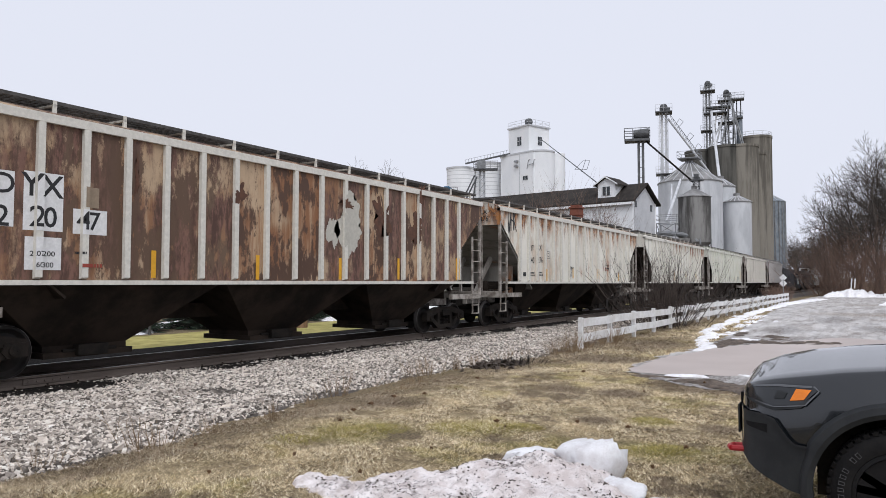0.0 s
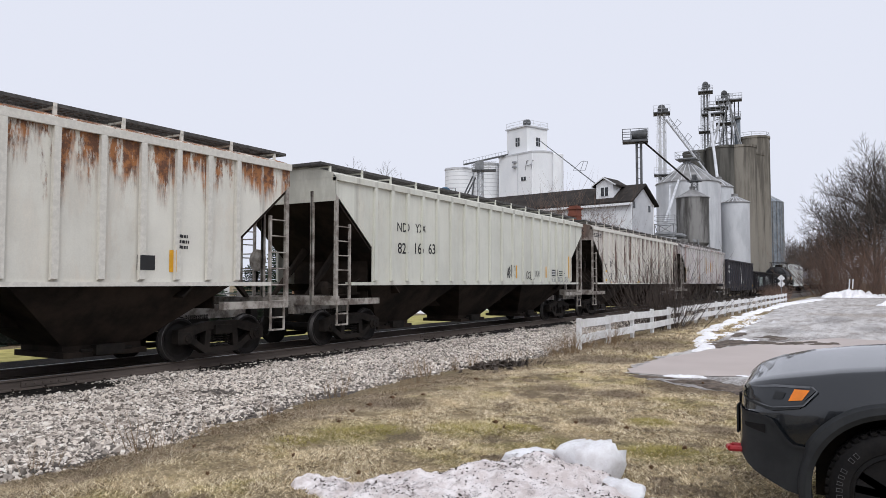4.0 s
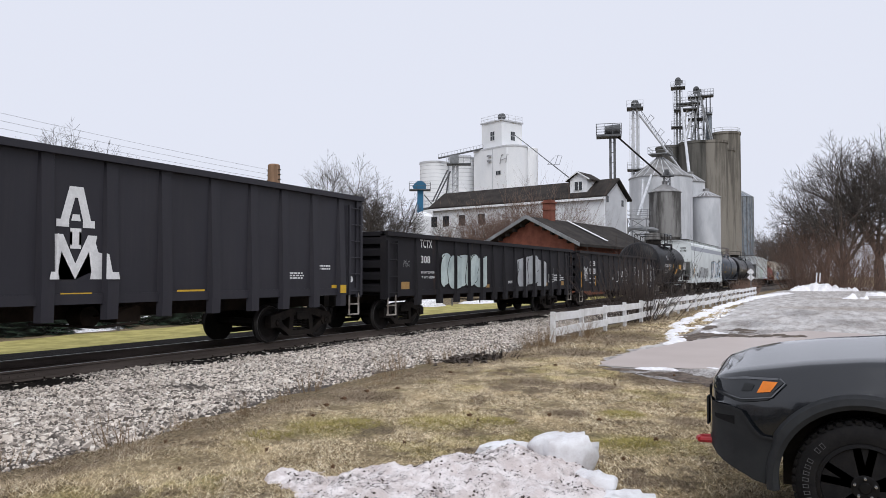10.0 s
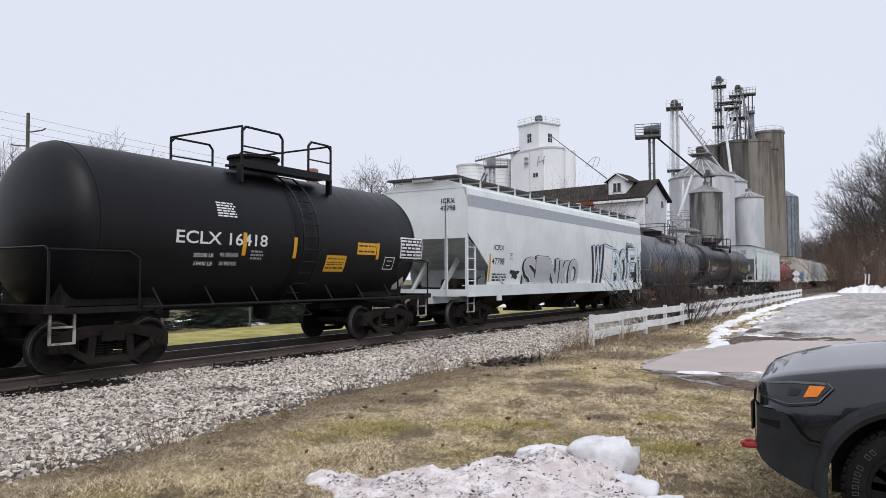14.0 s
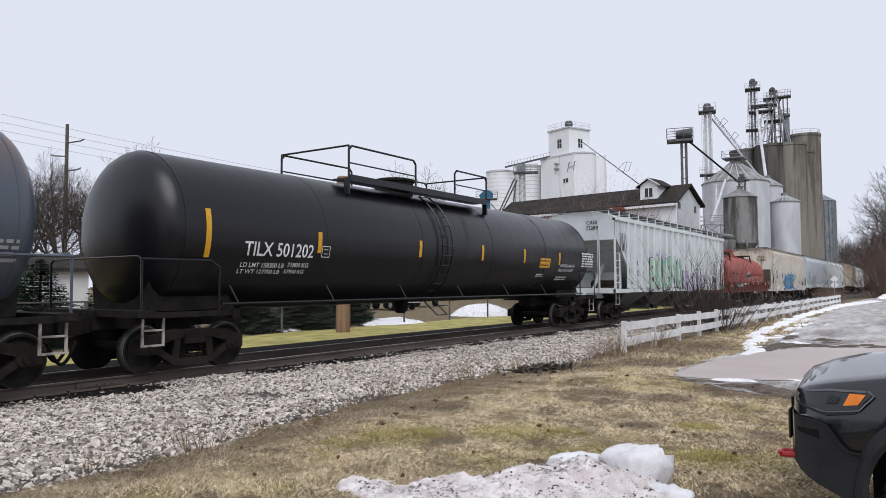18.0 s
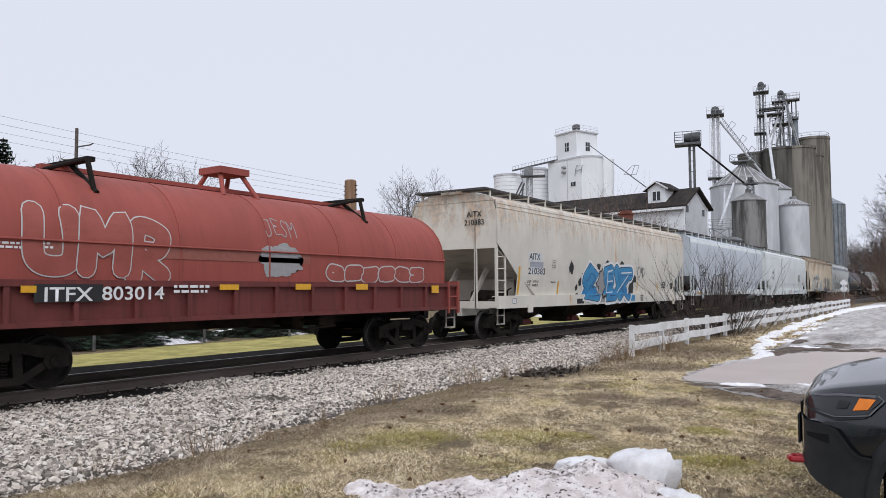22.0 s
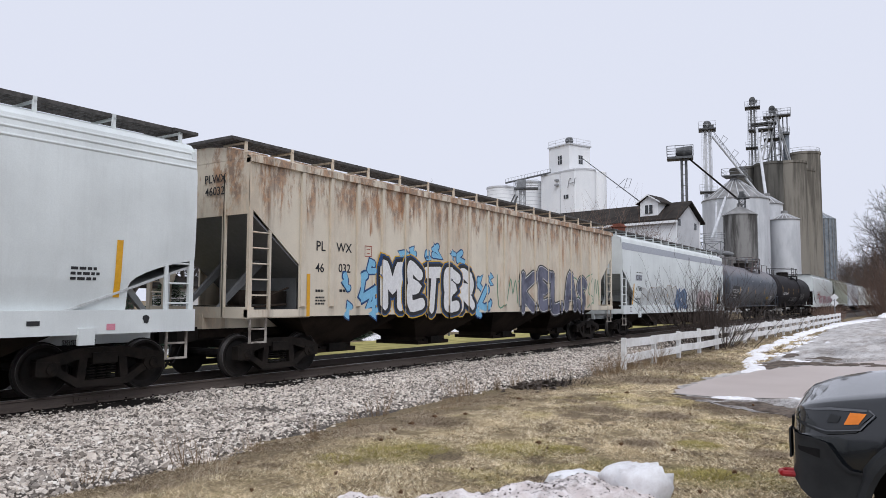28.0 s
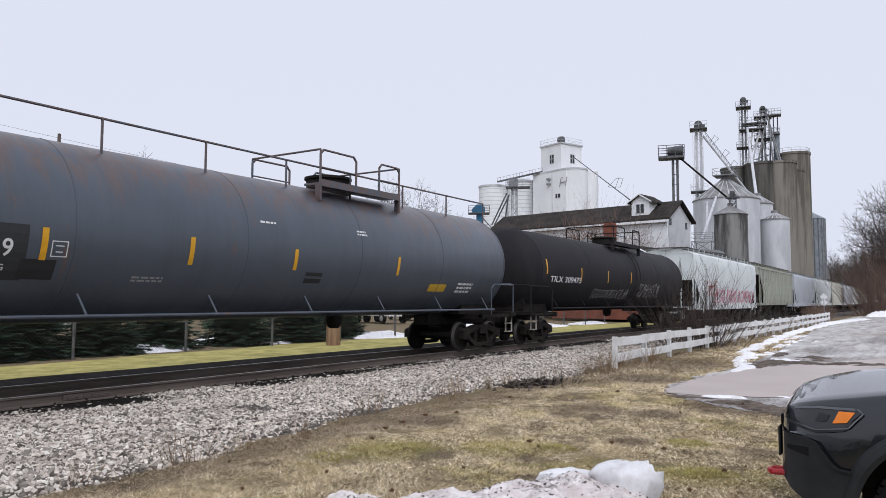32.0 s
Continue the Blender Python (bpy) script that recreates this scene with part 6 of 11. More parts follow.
LILAC_SPRAY = flat("lilac_spray", (0.55, 0.47, 0.66))
BLUE_FILL = surface("blue_spray", (0.02, 0.16, 0.36), (0.05, 0.28, 0.50), 2.5, 0.55, 0, 0.05)
GREEN_LINE = flat("green_outline_spray", (0.10, 0.27, 0.17))
SLATE_SPRAY = surface("slate_spray", (0.03, 0.033, 0.055), (0.17, 0.175, 0.24), 2.0, 0.6, 0, 0.05)
BLUESLATE_SPRAY = flat("faded_blue_spray", (0.13, 0.20, 0.30))
PALE_LINE = flat("faded_pale_spray", (0.52, 0.53, 0.52))
TAN_LINE = flat("tan_outline_spray", (0.30, 0.23, 0.14))


def frame_mark(car, side, y, z, w, h, material):
    t = min(w, h) * 0.07
    p, q = w / 2, h / 2
    return side_decal("stencil_frame", strokes_bm([[(-p, -q), (p, -q)], [(p, -q), (p, q)], [(p, q), (-p, q)], [(-p, q), (-p, -q)], [(-p * 0.4, -q * 0.4), (p * 0.4, -q * 0.4)], [(-p * 0.5, q * 0.4), (p * 0.5, q * 0.4)]], t), car, side, y, z, material, "small framed stencil mark")


def emblem(car, side, y, z, w, h):
    """The owner's white sign as plain blocks."""
    bm = bmesh.new()
    for pts in (((-0.28, 0.06), (-0.28, 0.14), (-0.22, 0.14), (-0.10, 0.50), (0.10, 0.50), (0.22, 0.14), (0.28, 0.14), (0.28, 0.06), (0.10, 0.06), (0.10, 0.14), (0.02, 0.38), (-0.02, 0.38), (-0.10, 0.14), (-0.10, 0.06)),
                ((-0.07, 0.13), (0.07, 0.13), (0.05, 0.20), (-0.05, 0.20)),
                ((-0.08, -0.17), (0.08, -0.17), (0.08, -0.13), (0.05, -0.13), (0.05, 0.01), (0.08, 0.01), (0.08, 0.05), (-0.08, 0.05), (-0.08, 0.01), (-0.05, 0.01), (-0.05, -0.13), (-0.08, -0.13)),
                ((-0.42, -0.50), (-0.22, -0.50), (-0.24, -0.42), (-0.20, -0.20), (0.0, -0.50), (0.20, -0.20), (0.24, -0.42), (0.22, -0.50), (0.62, -0.50), (0.60, -0.42), (0.50, -0.42), (0.44, -0.22), (0.34, -0.20), (0.30, -0.10), (0.32, -0.02), (0.18, -0.02), (0.0, -0.33), (-0.18, -0.02), (-0.32, -0.02), (-0.34, -0.42), (-0.40, -0.42))):
        bm.faces.new([bm.verts.new((a * w, b * h, 0)) for a, b in pts])
    bmesh.ops.triangulate(bm, faces=bm.faces[:])
    return side_decal("emblem", bm, car, side, y, z, INK_WHITE, "white block emblem")


def diamond(car, side, y, z, r):
    bm = bmesh.new()
    bm.faces.new([bm.verts.new((a * r * 0.7, b * r * 0.7, 0)) for a, b in ((0, -1), (1, 0), (0, 1), (-1, 0))])
    return side_decal("hazard_diamond", bm, car, side, y, z, INK_WHITE, "white hazard diamond")


side_decal("painted_patch", plate_bm(0.62, 0.89), c1, s1, -6.00, 2.74, INK_WHITE, "white repainted number panel", 0.004)
side_decal("painted_patch", plate_bm(0.59, 0.40), c1, s1, -5.23, 2.48, INK_WHITE, "", 0.004)
side_decal("painted_patch", plate_bm(0.57, 0.50), c1, s1, -5.99, 1.95, INK_WHITE, "", 0.004)
side_decal("painted_patch", plate_bm(0.25, 0.82), c1, s1, -6.57, 2.74, INK_WHITE, "", 0.004)
letters(c1, s1, "YX", -6.02, 2.82, 0.49)
letters(c1, s1, "20", -6.00, 2.36, 0.44)
letters(c1, s1, "47", -5.26, 2.36, 0.41)
letters(c1, s1, "207200", -6.00, 1.91, 0.11, width=0.39)
letters(c1, s1, "60800", -5.98, 1.74, 0.11, width=0.31)
letters(c1, s1, "D", -6.59, 2.82, 0.43)
letters(c1, s1, "2", -6.61, 2.34, 0.43)
side_decal("painted_patch", plate_bm(0.27, 0.33), c1, s1, -5.22, 2.88, TAN_PATCH, "", 0.005)
side_decal("painted_patch", blob_bm(0.79, 1.23, 4, rough=0.25), c1, s1, 1.53, 2.95, PALE_PATCH, "", 0.005)
side_decal("painted_patch", blob_bm(0.49, 0.67, 9, rough=0.25), c1, s1, 0.89, 2.67, PALE_PATCH, "", 0.005)
side_decal("painted_patch", blob_bm(0.44, 0.19, 7, rough=0.50), c1, s1, 1.38, 3.38, DARK_PATCH, "", 0.007)
tape(c1, s1, -4.02, 1.59, 2.07, 0.10)
tape(c1, s1, -1.52, 1.57, 2.07, 0.10)
tape(c1, s1, 1.16, 1.58, 2.09, 0.10)
tape(c1, s1, 3.61, 1.59, 2.15, 0.10)
tape(c1, s1, 6.74, 1.60, 2.24, 0.10)
side_decal("painted_patch", blob_bm(0.30, 0.34, 1, rough=0.50), c1, s1, -2.08, 3.26, DARK_PATCH, "", 0.004)
side_decal("painted_patch", blob_bm(0.55, 1.02, 2, rough=0.50), c1, s1, 2.86, 3.19, DARK_PATCH, "", 0.004)
side_decal("painted_patch", blob_bm(0.40, 0.62, 4, rough=0.50), c1, s1, 4.46, 3.00, DARK_PATCH, "", 0.004)
side_decal("painted_patch", blob_bm(0.11, 0.49, 6, rough=0.50), c1, s1, -4.40, 3.30, DARK_PATCH, "", 0.004)
side_decal("painted_patch", blob_bm(0.41, 0.63, 9, rough=0.50), c1, s1, 4.75, 3.90, DARK_PATCH, "", 0.004)
side_decal("stencil_lines", bars_bm(0.19, 0.07, 1, 1), c1, s1, -5.39, 1.98, INK_BLACK, "small stencilled lines")
side_decal("stencil_lines", bars_bm(0.39, 0.10, 1, 2), c1, s1, -5.20, 1.78, RED_SPRAY, "small stencilled lines")

letters(c2, s2, "IT", -5.56, 2.69, 0.29)
letters(c2, s2, "LX", -4.87, 2.73, 0.30)
letters(c2, s2, "40", -5.55, 2.23, 0.31)
letters(c2, s2, "276", -4.82, 2.26, 0.31)
frame_mark(c2, s2, -4.03, 2.58, 0.25, 0.26, INK_BLACK)
side_decal("stencil_lines", bars_bm(0.39, 0.19, 2, 0), c2, s2, -5.54, 1.82, INK_BLACK, "small stencilled lines")
side_decal("stencil_lines", bars_bm(0.42, 0.20, 2, 0), c2, s2, -4.79, 1.84, INK_BLACK, "small stencilled lines")
side_decal("painted_patch", plate_bm(0.24, 0.15), c2, s2, -6.27, 1.81, INK_BLACK, "", 0.005)
tape(c2, s2, -6.58, 1.62, 2.52, 0.10)
tape(c2, s2, -4.37, 1.56, 2.02, 0.10)
side_decal("graffiti", strokes_bm(tag_lines("WHK", 0.72, 0.68, 3), 0.050), c2, s2, -7.31, 3.65, INK_BLACK, "sprayed tag", 0.008)
side_decal("stencil_lines", bars_bm(0.89, 0.27, 2, 4), c2, s2, 3.32, 2.25, INK_BLACK, "small stencilled lines")
side_decal("graffiti", strokes_bm(tag_lines("WASP", 1.17, 0.48, 5), 0.030), c2, s2, 3.11, 2.29, RED_SPRAY, "sprayed tag", 0.008)
tape(c2, s2, -1.35, 1.68, 2.09, 0.10)
tape(c2, s2, 1.77, 1.69, 2.13, 0.10)
tape(c2, s2, 4.98, 1.59, 2.02, 0.10)
side_decal("graffiti", strokes_bm(tag_lines("JYB", 0.43, 0.31, 8), 0.030), c2, s2, -1.65, 1.93, GREY_SPRAY, "sprayed tag", 0.008)
side_decal("graffiti", strokes_bm(scribble(9, 0.47, 0.71), 0.030), c2, s2, 6.68, 2.21, INK_BLACK, "sprayed tag", 0.008)
side_decal("stencil_lines", bars_bm(0.37, 0.40, 3, 0), c2, s2, 5.26, 2.29, INK_BLACK, "small stencilled lines")
side_decal("painted_patch", plate_bm(0.31, 0.20), c2, s2, 4.49, 1.88, INK_BLACK, "", 0.005)
side_decal("graffiti", strokes_bm(scribble(11, 0.53, 0.08), 0.015), c2, s2, -1.58, 2.13, INK_BLACK, "sprayed tag", 0.008)

letters(c3, s3, "IT", -5.56, 2.70, 0.31)
letters(c3, s3, "LX", -4.85, 2.72, 0.33)
letters(c3, s3, "40", -5.57, 2.22, 0.36)
letters(c3, s3, "367", -4.80, 2.26, 0.34)
letters(c3, s3, "200900", -4.79, 1.87, 0.10, width=0.44)
letters(c3, s3, "62100", -4.76, 1.70, 0.10, width=0.34)
side_decal("stencil_lines", bars_bm(0.23, 0.07, 1, 0), c3, s3, -5.56, 1.89, INK_BLACK, "small stencilled lines")
side_decal("stencil_lines", bars_bm(0.24, 0.07, 1, 0), c3, s3, -5.55, 1.73, INK_BLACK, "small stencilled lines")
frame_mark(c3, s3, -4.01, 2.60, 0.24, 0.25, INK_BLACK)
tape(c3, s3, -4.37, 1.67, 2.14, 0.10)
tape(c3, s3, -1.40, 1.68, 2.13, 0.10)
tape(c3, s3, 1.95, 1.68, 2.13, 0.10)
tape(c3, s3, 5.13, 1.72, 2.12, 0.10)
side_decal("painted_patch", plate_bm(0.37, 0.26), c3, s3, 4.60, 1.88, INK_BLACK, "", 0.005)
side_decal("graffiti", strokes_bm(scribble(12, 0.42, 0.20), 0.020), c3, s3, -0.68, 1.86, INK_BLACK, "sprayed tag", 0.008)
side_decal("stencil_lines", bars_bm(0.38, 0.12, 2, 0), c3, s3, 0.33, 1.80, INK_BLACK, "small stencilled lines")
side_decal("stencil_lines", bars_bm(0.28, 0.30, 3, 0), c3, s3, 5.38, 2.28, INK_BLACK, "small stencilled lines")

letters(c4, s4, "ND", -5.65, 2.91, 0.34)
letters(c4, s4, "YX", -4.77, 2.93, 0.34)
letters(c4, s4, "82", -5.66, 2.32, 0.41)
letters(c4, s4, "16", -4.88, 2.34, 0.43)
letters(c4, s4, "63", -4.11, 2.36, 0.41)
tape(c4, s4, 1.65, 1.69, 2.15, 0.10)
tape(c4, s4, 4.37, 1.72, 2.16, 0.10)
tape(c4, s4, 6.83, 1.72, 2.63, 0.10)
side_decal("painted_patch", plate_bm(0.44, 0.26), c4, s4, 5.19, 1.92, INK_BLACK, "", 0.005)
side_decal("graffiti", strokes_bm(tag_lines("ABTS", 0.58, 0.35, 14), 0.035), c4, s4, 1.18, 1.91, INK_BLACK, "sprayed tag", 0.008)
side_decal("graffiti", strokes_bm(scribble(15, 0.57, 0.33), 0.030), c4, s4, 2.78, 1.81, INK_BLACK, "sprayed tag", 0.008)
side_decal("graffiti", strokes_bm(scribble(16, 0.39, 0.29), 0.015), c4, s4, 3.53, 1.88, INK_BLACK, "sprayed tag", 0.008)
side_decal("graffiti", strokes_bm(scribble(17, 1.82, 0.24), 0.025), c4, s4, 5.85, 1.66, GREY_SPRAY, "sprayed tag", 0.008)
side_decal("stencil_lines", bars_bm(0.46, 0.23, 3, 0), c4, s4, 5.95, 1.91, INK_BLACK, "small stencilled lines")
side_decal("stencil_lines", bars_bm(0.36, 0.18, 3, 0), c4, s4, 5.19, 1.92, INK_WHITE, "small stencilled lines")

letters(c5, s5, "ND", -5.81, 2.32, 0.36)
letters(c5, s5, "YX", -5.00, 2.33, 0.36)
letters(c5, s5, "82", -5.77, 1.70, 0.46)
letters(c5, s5, "73", -5.03, 1.71, 0.47)
letters(c5, s5, "51", -4.30, 1.71, 0.46)
side_decal("painted_patch", plate_bm(0.53, 0.33), c5, s5, -3.52, 1.77, INK_WHITE, "", 0.005)
frame_mark(c5, s5, -3.52, 1.78, 0.31, 0.22, INK_YELLOW)
side_decal("painted_patch", plate_bm(0.44, 0.05), c5, s5, -2.57, 1.88, INK_BLACK, "", 0.005)
side_decal("painted_patch", plate_bm(0.44, 0.06), c5, s5, -2.57, 1.73, INK_BLACK, "", 0.005)
side_decal("painted_patch", plate_bm(0.43, 0.09), c5, s5, -6.51, 2.09, INK_YELLOW, "", 0.005)
side_decal("painted_patch", plate_bm(0.42, 0.09), c5, s5, -6.51, 1.66, INK_YELLOW, "", 0.005)
frame_mark(c5, s5, -6.51, 1.81, 0.22, 0.14, INK_BLACK)
side_decal("graffiti", strokes_bm(tag_lines("VDK", 0.45, 0.23, 18), 0.030), c5, s5, -6.56, 2.33, INK_BLACK, "sprayed tag", 0.008)
side_decal("stencil_lines", bars_bm(1.11, 0.20, 3, 6), c5, s5, -7.65, 3.73, INK_BLACK, "small stencilled lines")
side_decal("painted_patch", plate_bm(0.25, 0.05), c5, s5, -5.65, 1.56, INK_YELLOW, "", 0.005)
side_decal("painted_patch", plate_bm(0.46, 0.06), c5, s5, -0.88, 1.58, INK_YELLOW, "", 0.005)
side_decal("graffiti", strokes_bm(scribble(4, 0.88, 1.16), 0.030), c5, s5, 4.72, 3.08, GREY_SPRAY, "sprayed tag", 0.008)
side_decal("stencil_lines", bars_bm(0.41, 0.37, 3, 0), c5, s5, 3.57, 2.23, INK_BLACK, "small stencilled lines")

letters(c6, s6, "WF", -6.60, 2.29, 0.34)
letters(c6, s6, "RX", -5.99, 2.31, 0.33)
letters(c6, s6, "83", -6.65, 2.00, 0.33)
letters(c6, s6, "74", -5.97, 1.99, 0.33)
letters(c6, s6, "59", -5.21, 2.00, 0.29)
side_decal("painted_patch", plate_bm(0.69, 1.21), c6, s6, -0.12, 2.85, OCHRE_PATCH, "", 0.005)
side_decal("painted_patch", plate_bm(0.54, 0.75), c6, s6, 0.72, 2.71, OCHRE_PATCH, "", 0.005)
side_decal("painted_patch", plate_bm(0.88, 0.73), c6, s6, 1.85, 2.74, OCHRE_PATCH, "", 0.005)
tape(c6, s6, -6.96, 1.67, 2.59, 0.10)
tape(c6, s6, -3.01, 1.64, 2.02, 0.10)
side_decal("stencil_lines", bars_bm(0.35, 0.23, 2, 0), c6, s6, -5.22, 1.80, INK_BLACK, "small stencilled lines")
side_decal("stencil_lines", bars_bm(0.38, 0.23, 2, 0), c6, s6, -4.47, 1.81, INK_BLACK, "small stencilled lines")
side_decal("stencil_lines", bars_bm(0.42, 0.25, 2, 0), c6, s6, -3.58, 1.82, INK_BLACK, "small stencilled lines")
side_decal("painted_patch", plate_bm(0.34, 0.10), c6, s6, -4.47, 2.12, TAN_PATCH, "", 0.005)
side_decal("painted_patch", plate_bm(0.37, 0.11), c6, s6, -3.62, 2.15, TAN_PATCH, "", 0.005)
frame_mark(c6, s6, 0.72, 1.85, 0.31, 0.23, INK_BLACK)
side_decal("graffiti", strokes_bm(scribble(19, 1.36, 0.60), 0.025), c6, s6, -1.78, 1.90, INK_BLACK, "sprayed tag", 0.008)
side_decal("graffiti", strokes_bm(scribble(20, 1.13, 0.63), 0.020), c6, s6, 2.23, 1.88, INK_BLACK, "sprayed tag", 0.008)
side_decal("graffiti", strokes_bm(tag_lines("TT", 0.57, 0.45, 21), 0.050), c6, s6, 5.19, 2.02, RED_SPRAY, "sprayed tag", 0.008)
side_decal("graffiti", strokes_bm(tag_lines("CHEYO", 0.46, 0.43, 22), 0.035), c6, s6, 5.94, 1.98, BLUE_SPRAY, "sprayed tag", 0.008)
tape(c6, s6, 7.06, 1.60, 2.53, 0.10)
side_decal("stencil_lines", bars_bm(0.34, 0.39, 5, 0), c6, s6, 7.37, 3.20, INK_BLACK, "small stencilled lines")

letters(c7, s7, "AIMX", -6.59, 2.86, 0.36, INK_WHITE, width=0.85)
letters(c7, s7, "19039", -6.61, 2.43, 0.33, INK_WHITE, width=0.80)
frame_mark(c7, s7, -5.31, 2.73, 0.26, 0.25, INK_WHITE)
side_decal("painted_patch", plate_bm(0.33, 0.23), c7, s7, -5.33, 1.74, INK_WHITE, "", 0.005)
letters(c7, s7, "LD LMT 222000", -6.61, 1.56, 0.11, INK_WHITE, width=0.95)
letters(c7, s7, "LT WT 64000", -6.61, 1.42, 0.11, INK_WHITE, width=0.91)
emblem(c7, s7, 0.12, 2.24, 1.22, 1.52)
side_decal("reflective_strip", plate_bm(0.37, 0.10), c7, s7, -4.40, 1.17, INK_YELLOW, "yellow reflective strip", 0.009)
side_decal("reflective_strip", plate_bm(0.47, 0.11), c7, s7, -2.12, 1.19, INK_YELLOW, "yellow reflective strip", 0.009)
side_decal("reflective_strip", plate_bm(0.56, 0.12), c7, s7, 0.15, 1.20, INK_YELLOW, "yellow reflective strip", 0.009)
side_decal("reflective_strip", plate_bm(0.68, 0.13), c7, s7, 2.54, 1.21, INK_YELLOW, "yellow reflective strip", 0.009)
side_decal("stencil_lines", bars_bm(0.50, 0.17, 3, 0), c7, s7, 5.65, 1.55, INK_WHITE, "small stencilled lines")
side_decal("stencil_lines", bars_bm(0.42, 0.14, 2, 3), c7, s7, 6.68, 1.75, INK_WHITE, "small stencilled lines")
side_decal("reflective_strip", plate_bm(0.44, 0.11), c7, s7, 4.74, 1.17, INK_YELLOW, "", 0.009)
side_decal("reflective_strip", plate_bm(0.44, 0.20), c7, s7, 7.17, 1.22, INK_YELLOW, "", 0.009)
side_decal("painted_patch", blob_bm(0.18, 0.17, 2, rough=0.05), c7, s7, 7.76, 1.46, INK_WHITE, "", 0.005)

letters(c8, s8, "TCTX", -5.63, 2.40, 0.34, INK_WHITE, width=0.72)
letters(c8, s8, "308", -5.68, 1.94, 0.30, INK_WHITE, width=0.56)
letters(c8, s8, "LD LMT 224000", -5.56, 1.62, 0.10, INK_WHITE, width=0.85)
letters(c8, s8, "LT WT 62000", -5.55, 1.47, 0.10, INK_WHITE, width=0.86)
side_decal("reflective_strip", plate_bm(0.45, 0.21), c8, s8, -6.83, 1.27, OCHRE_PATCH, "", 0.005)
side_decal("stencil_lines", bars_bm(0.55, 0.12, 2, 0), c8, s8, 0.70, 1.32, INK_WHITE, "small stencilled lines")
side_decal("stencil_lines", bars_bm(0.51, 0.31, 3, 0), c8, s8, 5.92, 1.48, INK_WHITE, "small stencilled lines")
side_decal("graffiti", strokes_bm(scribble(23, 0.37, 0.27), 0.010), c8, s8, -6.76, 1.90, GREY_SPRAY, "sprayed tag", 0.008)
side_decal("reflective_strip", plate_bm(0.33, 0.12), c8, s8, -1.26, 1.19, OCHRE_PATCH, "", 0.005)
side_decal("reflective_strip", plate_bm(0.39, 0.13), c8, s8, 4.59, 1.21, OCHRE_PATCH, "", 0.005)
frame_mark(c8, s8, 5.10, 1.45, 0.40, 0.30, INK_WHITE)
side_decal("stencil_lines", bars_bm(0.53, 0.13, 2, 0), c8, s8, 5.63, 1.43, INK_WHITE, "small stencilled lines")
side_decal("stencil_lines", bars_bm(0.43, 0.14, 2, 0), c8, s8, 6.70, 1.44, INK_WHITE, "small stencilled lines")
side_decal("reflective_strip", plate_bm(0.46, 0.09), c8, s8, 4.22, 1.17, OCHRE_PATCH, "", 0.005)
side_decal("reflective_strip", plate_bm(0.43, 0.21), c8, s8, 6.68, 1.21, OCHRE_PATCH, "", 0.005)
side_decal("graffiti", strokes_bm(scribble(24, 0.30, 0.22), 0.012), c8, s8, 5.47, 1.79, GREY_SPRAY, "sprayed tag", 0.008)

letters(c9, s9, "COER", -5.97, 2.07, 0.33, INK_WHITE, width=0.94)
side_decal("painted_patch", plate_bm(1.02, 0.26), c9, s9, -5.99, 1.80, INK_WHITE, "", 0.005)
letters(c9, s9, "802531", -6.00, 1.71, 0.26, INK_BLACK, width=0.94)
tape(c9, s9, -7.79, 0.80, 1.76, 0.10)
tape(c9, s9, -5.50, 1.07, 1.56, 0.10)
side_decal("graffiti", strokes_bm(tag_lines("GAME", 0.90, 0.61, 25), 0.035), c9, s9, -7.19, 1.69, INK_WHITE, "sprayed tag", 0.008)
side_decal("stencil_lines", bars_bm(0.89, 0.11, 1, 0), c9, s9, -6.03, 1.43, INK_WHITE, "small stencilled lines")
side_decal("stencil_lines", bars_bm(0.89, 0.12, 1, 0), c9, s9, -6.03, 1.22, INK_WHITE, "small stencilled lines")
side_decal("graffiti", strokes_bm(scribble(26, 0.32, 0.33), 0.012), c9, s9, -4.70, 1.88, GREY_SPRAY, "sprayed tag", 0.008)
side_decal("graffiti", strokes_bm(tag_lines("U", 0.66, 0.60, 30), 0.050), c9, s9, -1.39, 1.53, INK_WHITE, "white sprayed tag", 0.008)
side_decal("graffiti", strokes_bm(tag_lines("M", 0.54, 0.67, 31), 0.050), c9, s9, -0.34, 1.54, INK_WHITE, "white sprayed tag", 0.008)
side_decal("graffiti", strokes_bm(tag_lines("R", 0.76, 0.88, 32), 0.050), c9, s9, 0.69, 1.59, INK_WHITE, "white sprayed tag", 0.008)
side_decal("graffiti", strokes_bm(scribble(33, 0.51, 0.46), 0.050), c9, s9, 2.67, 1.88, INK_WHITE, "white sprayed tag", 0.008)
side_decal("graffiti", strokes_bm(tag_lines("SNO", 2.00, 0.86, 34), 0.050), c9, s9, 3.93, 1.42, INK_WHITE, "white sprayed tag", 0.008)
side_decal("graffiti", strokes_bm(tag_lines("LU", 1.13, 1.38, 35), 0.050), c9, s9, 6.02, 1.55, INK_WHITE, "white sprayed tag", 0.008)
side_decal("graffiti", strokes_bm(tag_lines("IN", 0.91, 1.02, 36), 0.050), c9, s9, 7.21, 1.77, INK_WHITE, "white sprayed tag", 0.008)
tape(c9, s9, 0.34, 1.06, 1.54, 0.10)
tape(c9, s9, 2.42, 1.08, 1.57, 0.10)
tape(c9, s9, 7.76, 1.05, 2.00, 0.10)
side_decal("graffiti", strokes_bm(scribble(38, 0.12, 0.09), 0.040), c9, s9, -2.19, 1.42, INK_WHITE, "sprayed tag", 0.008)

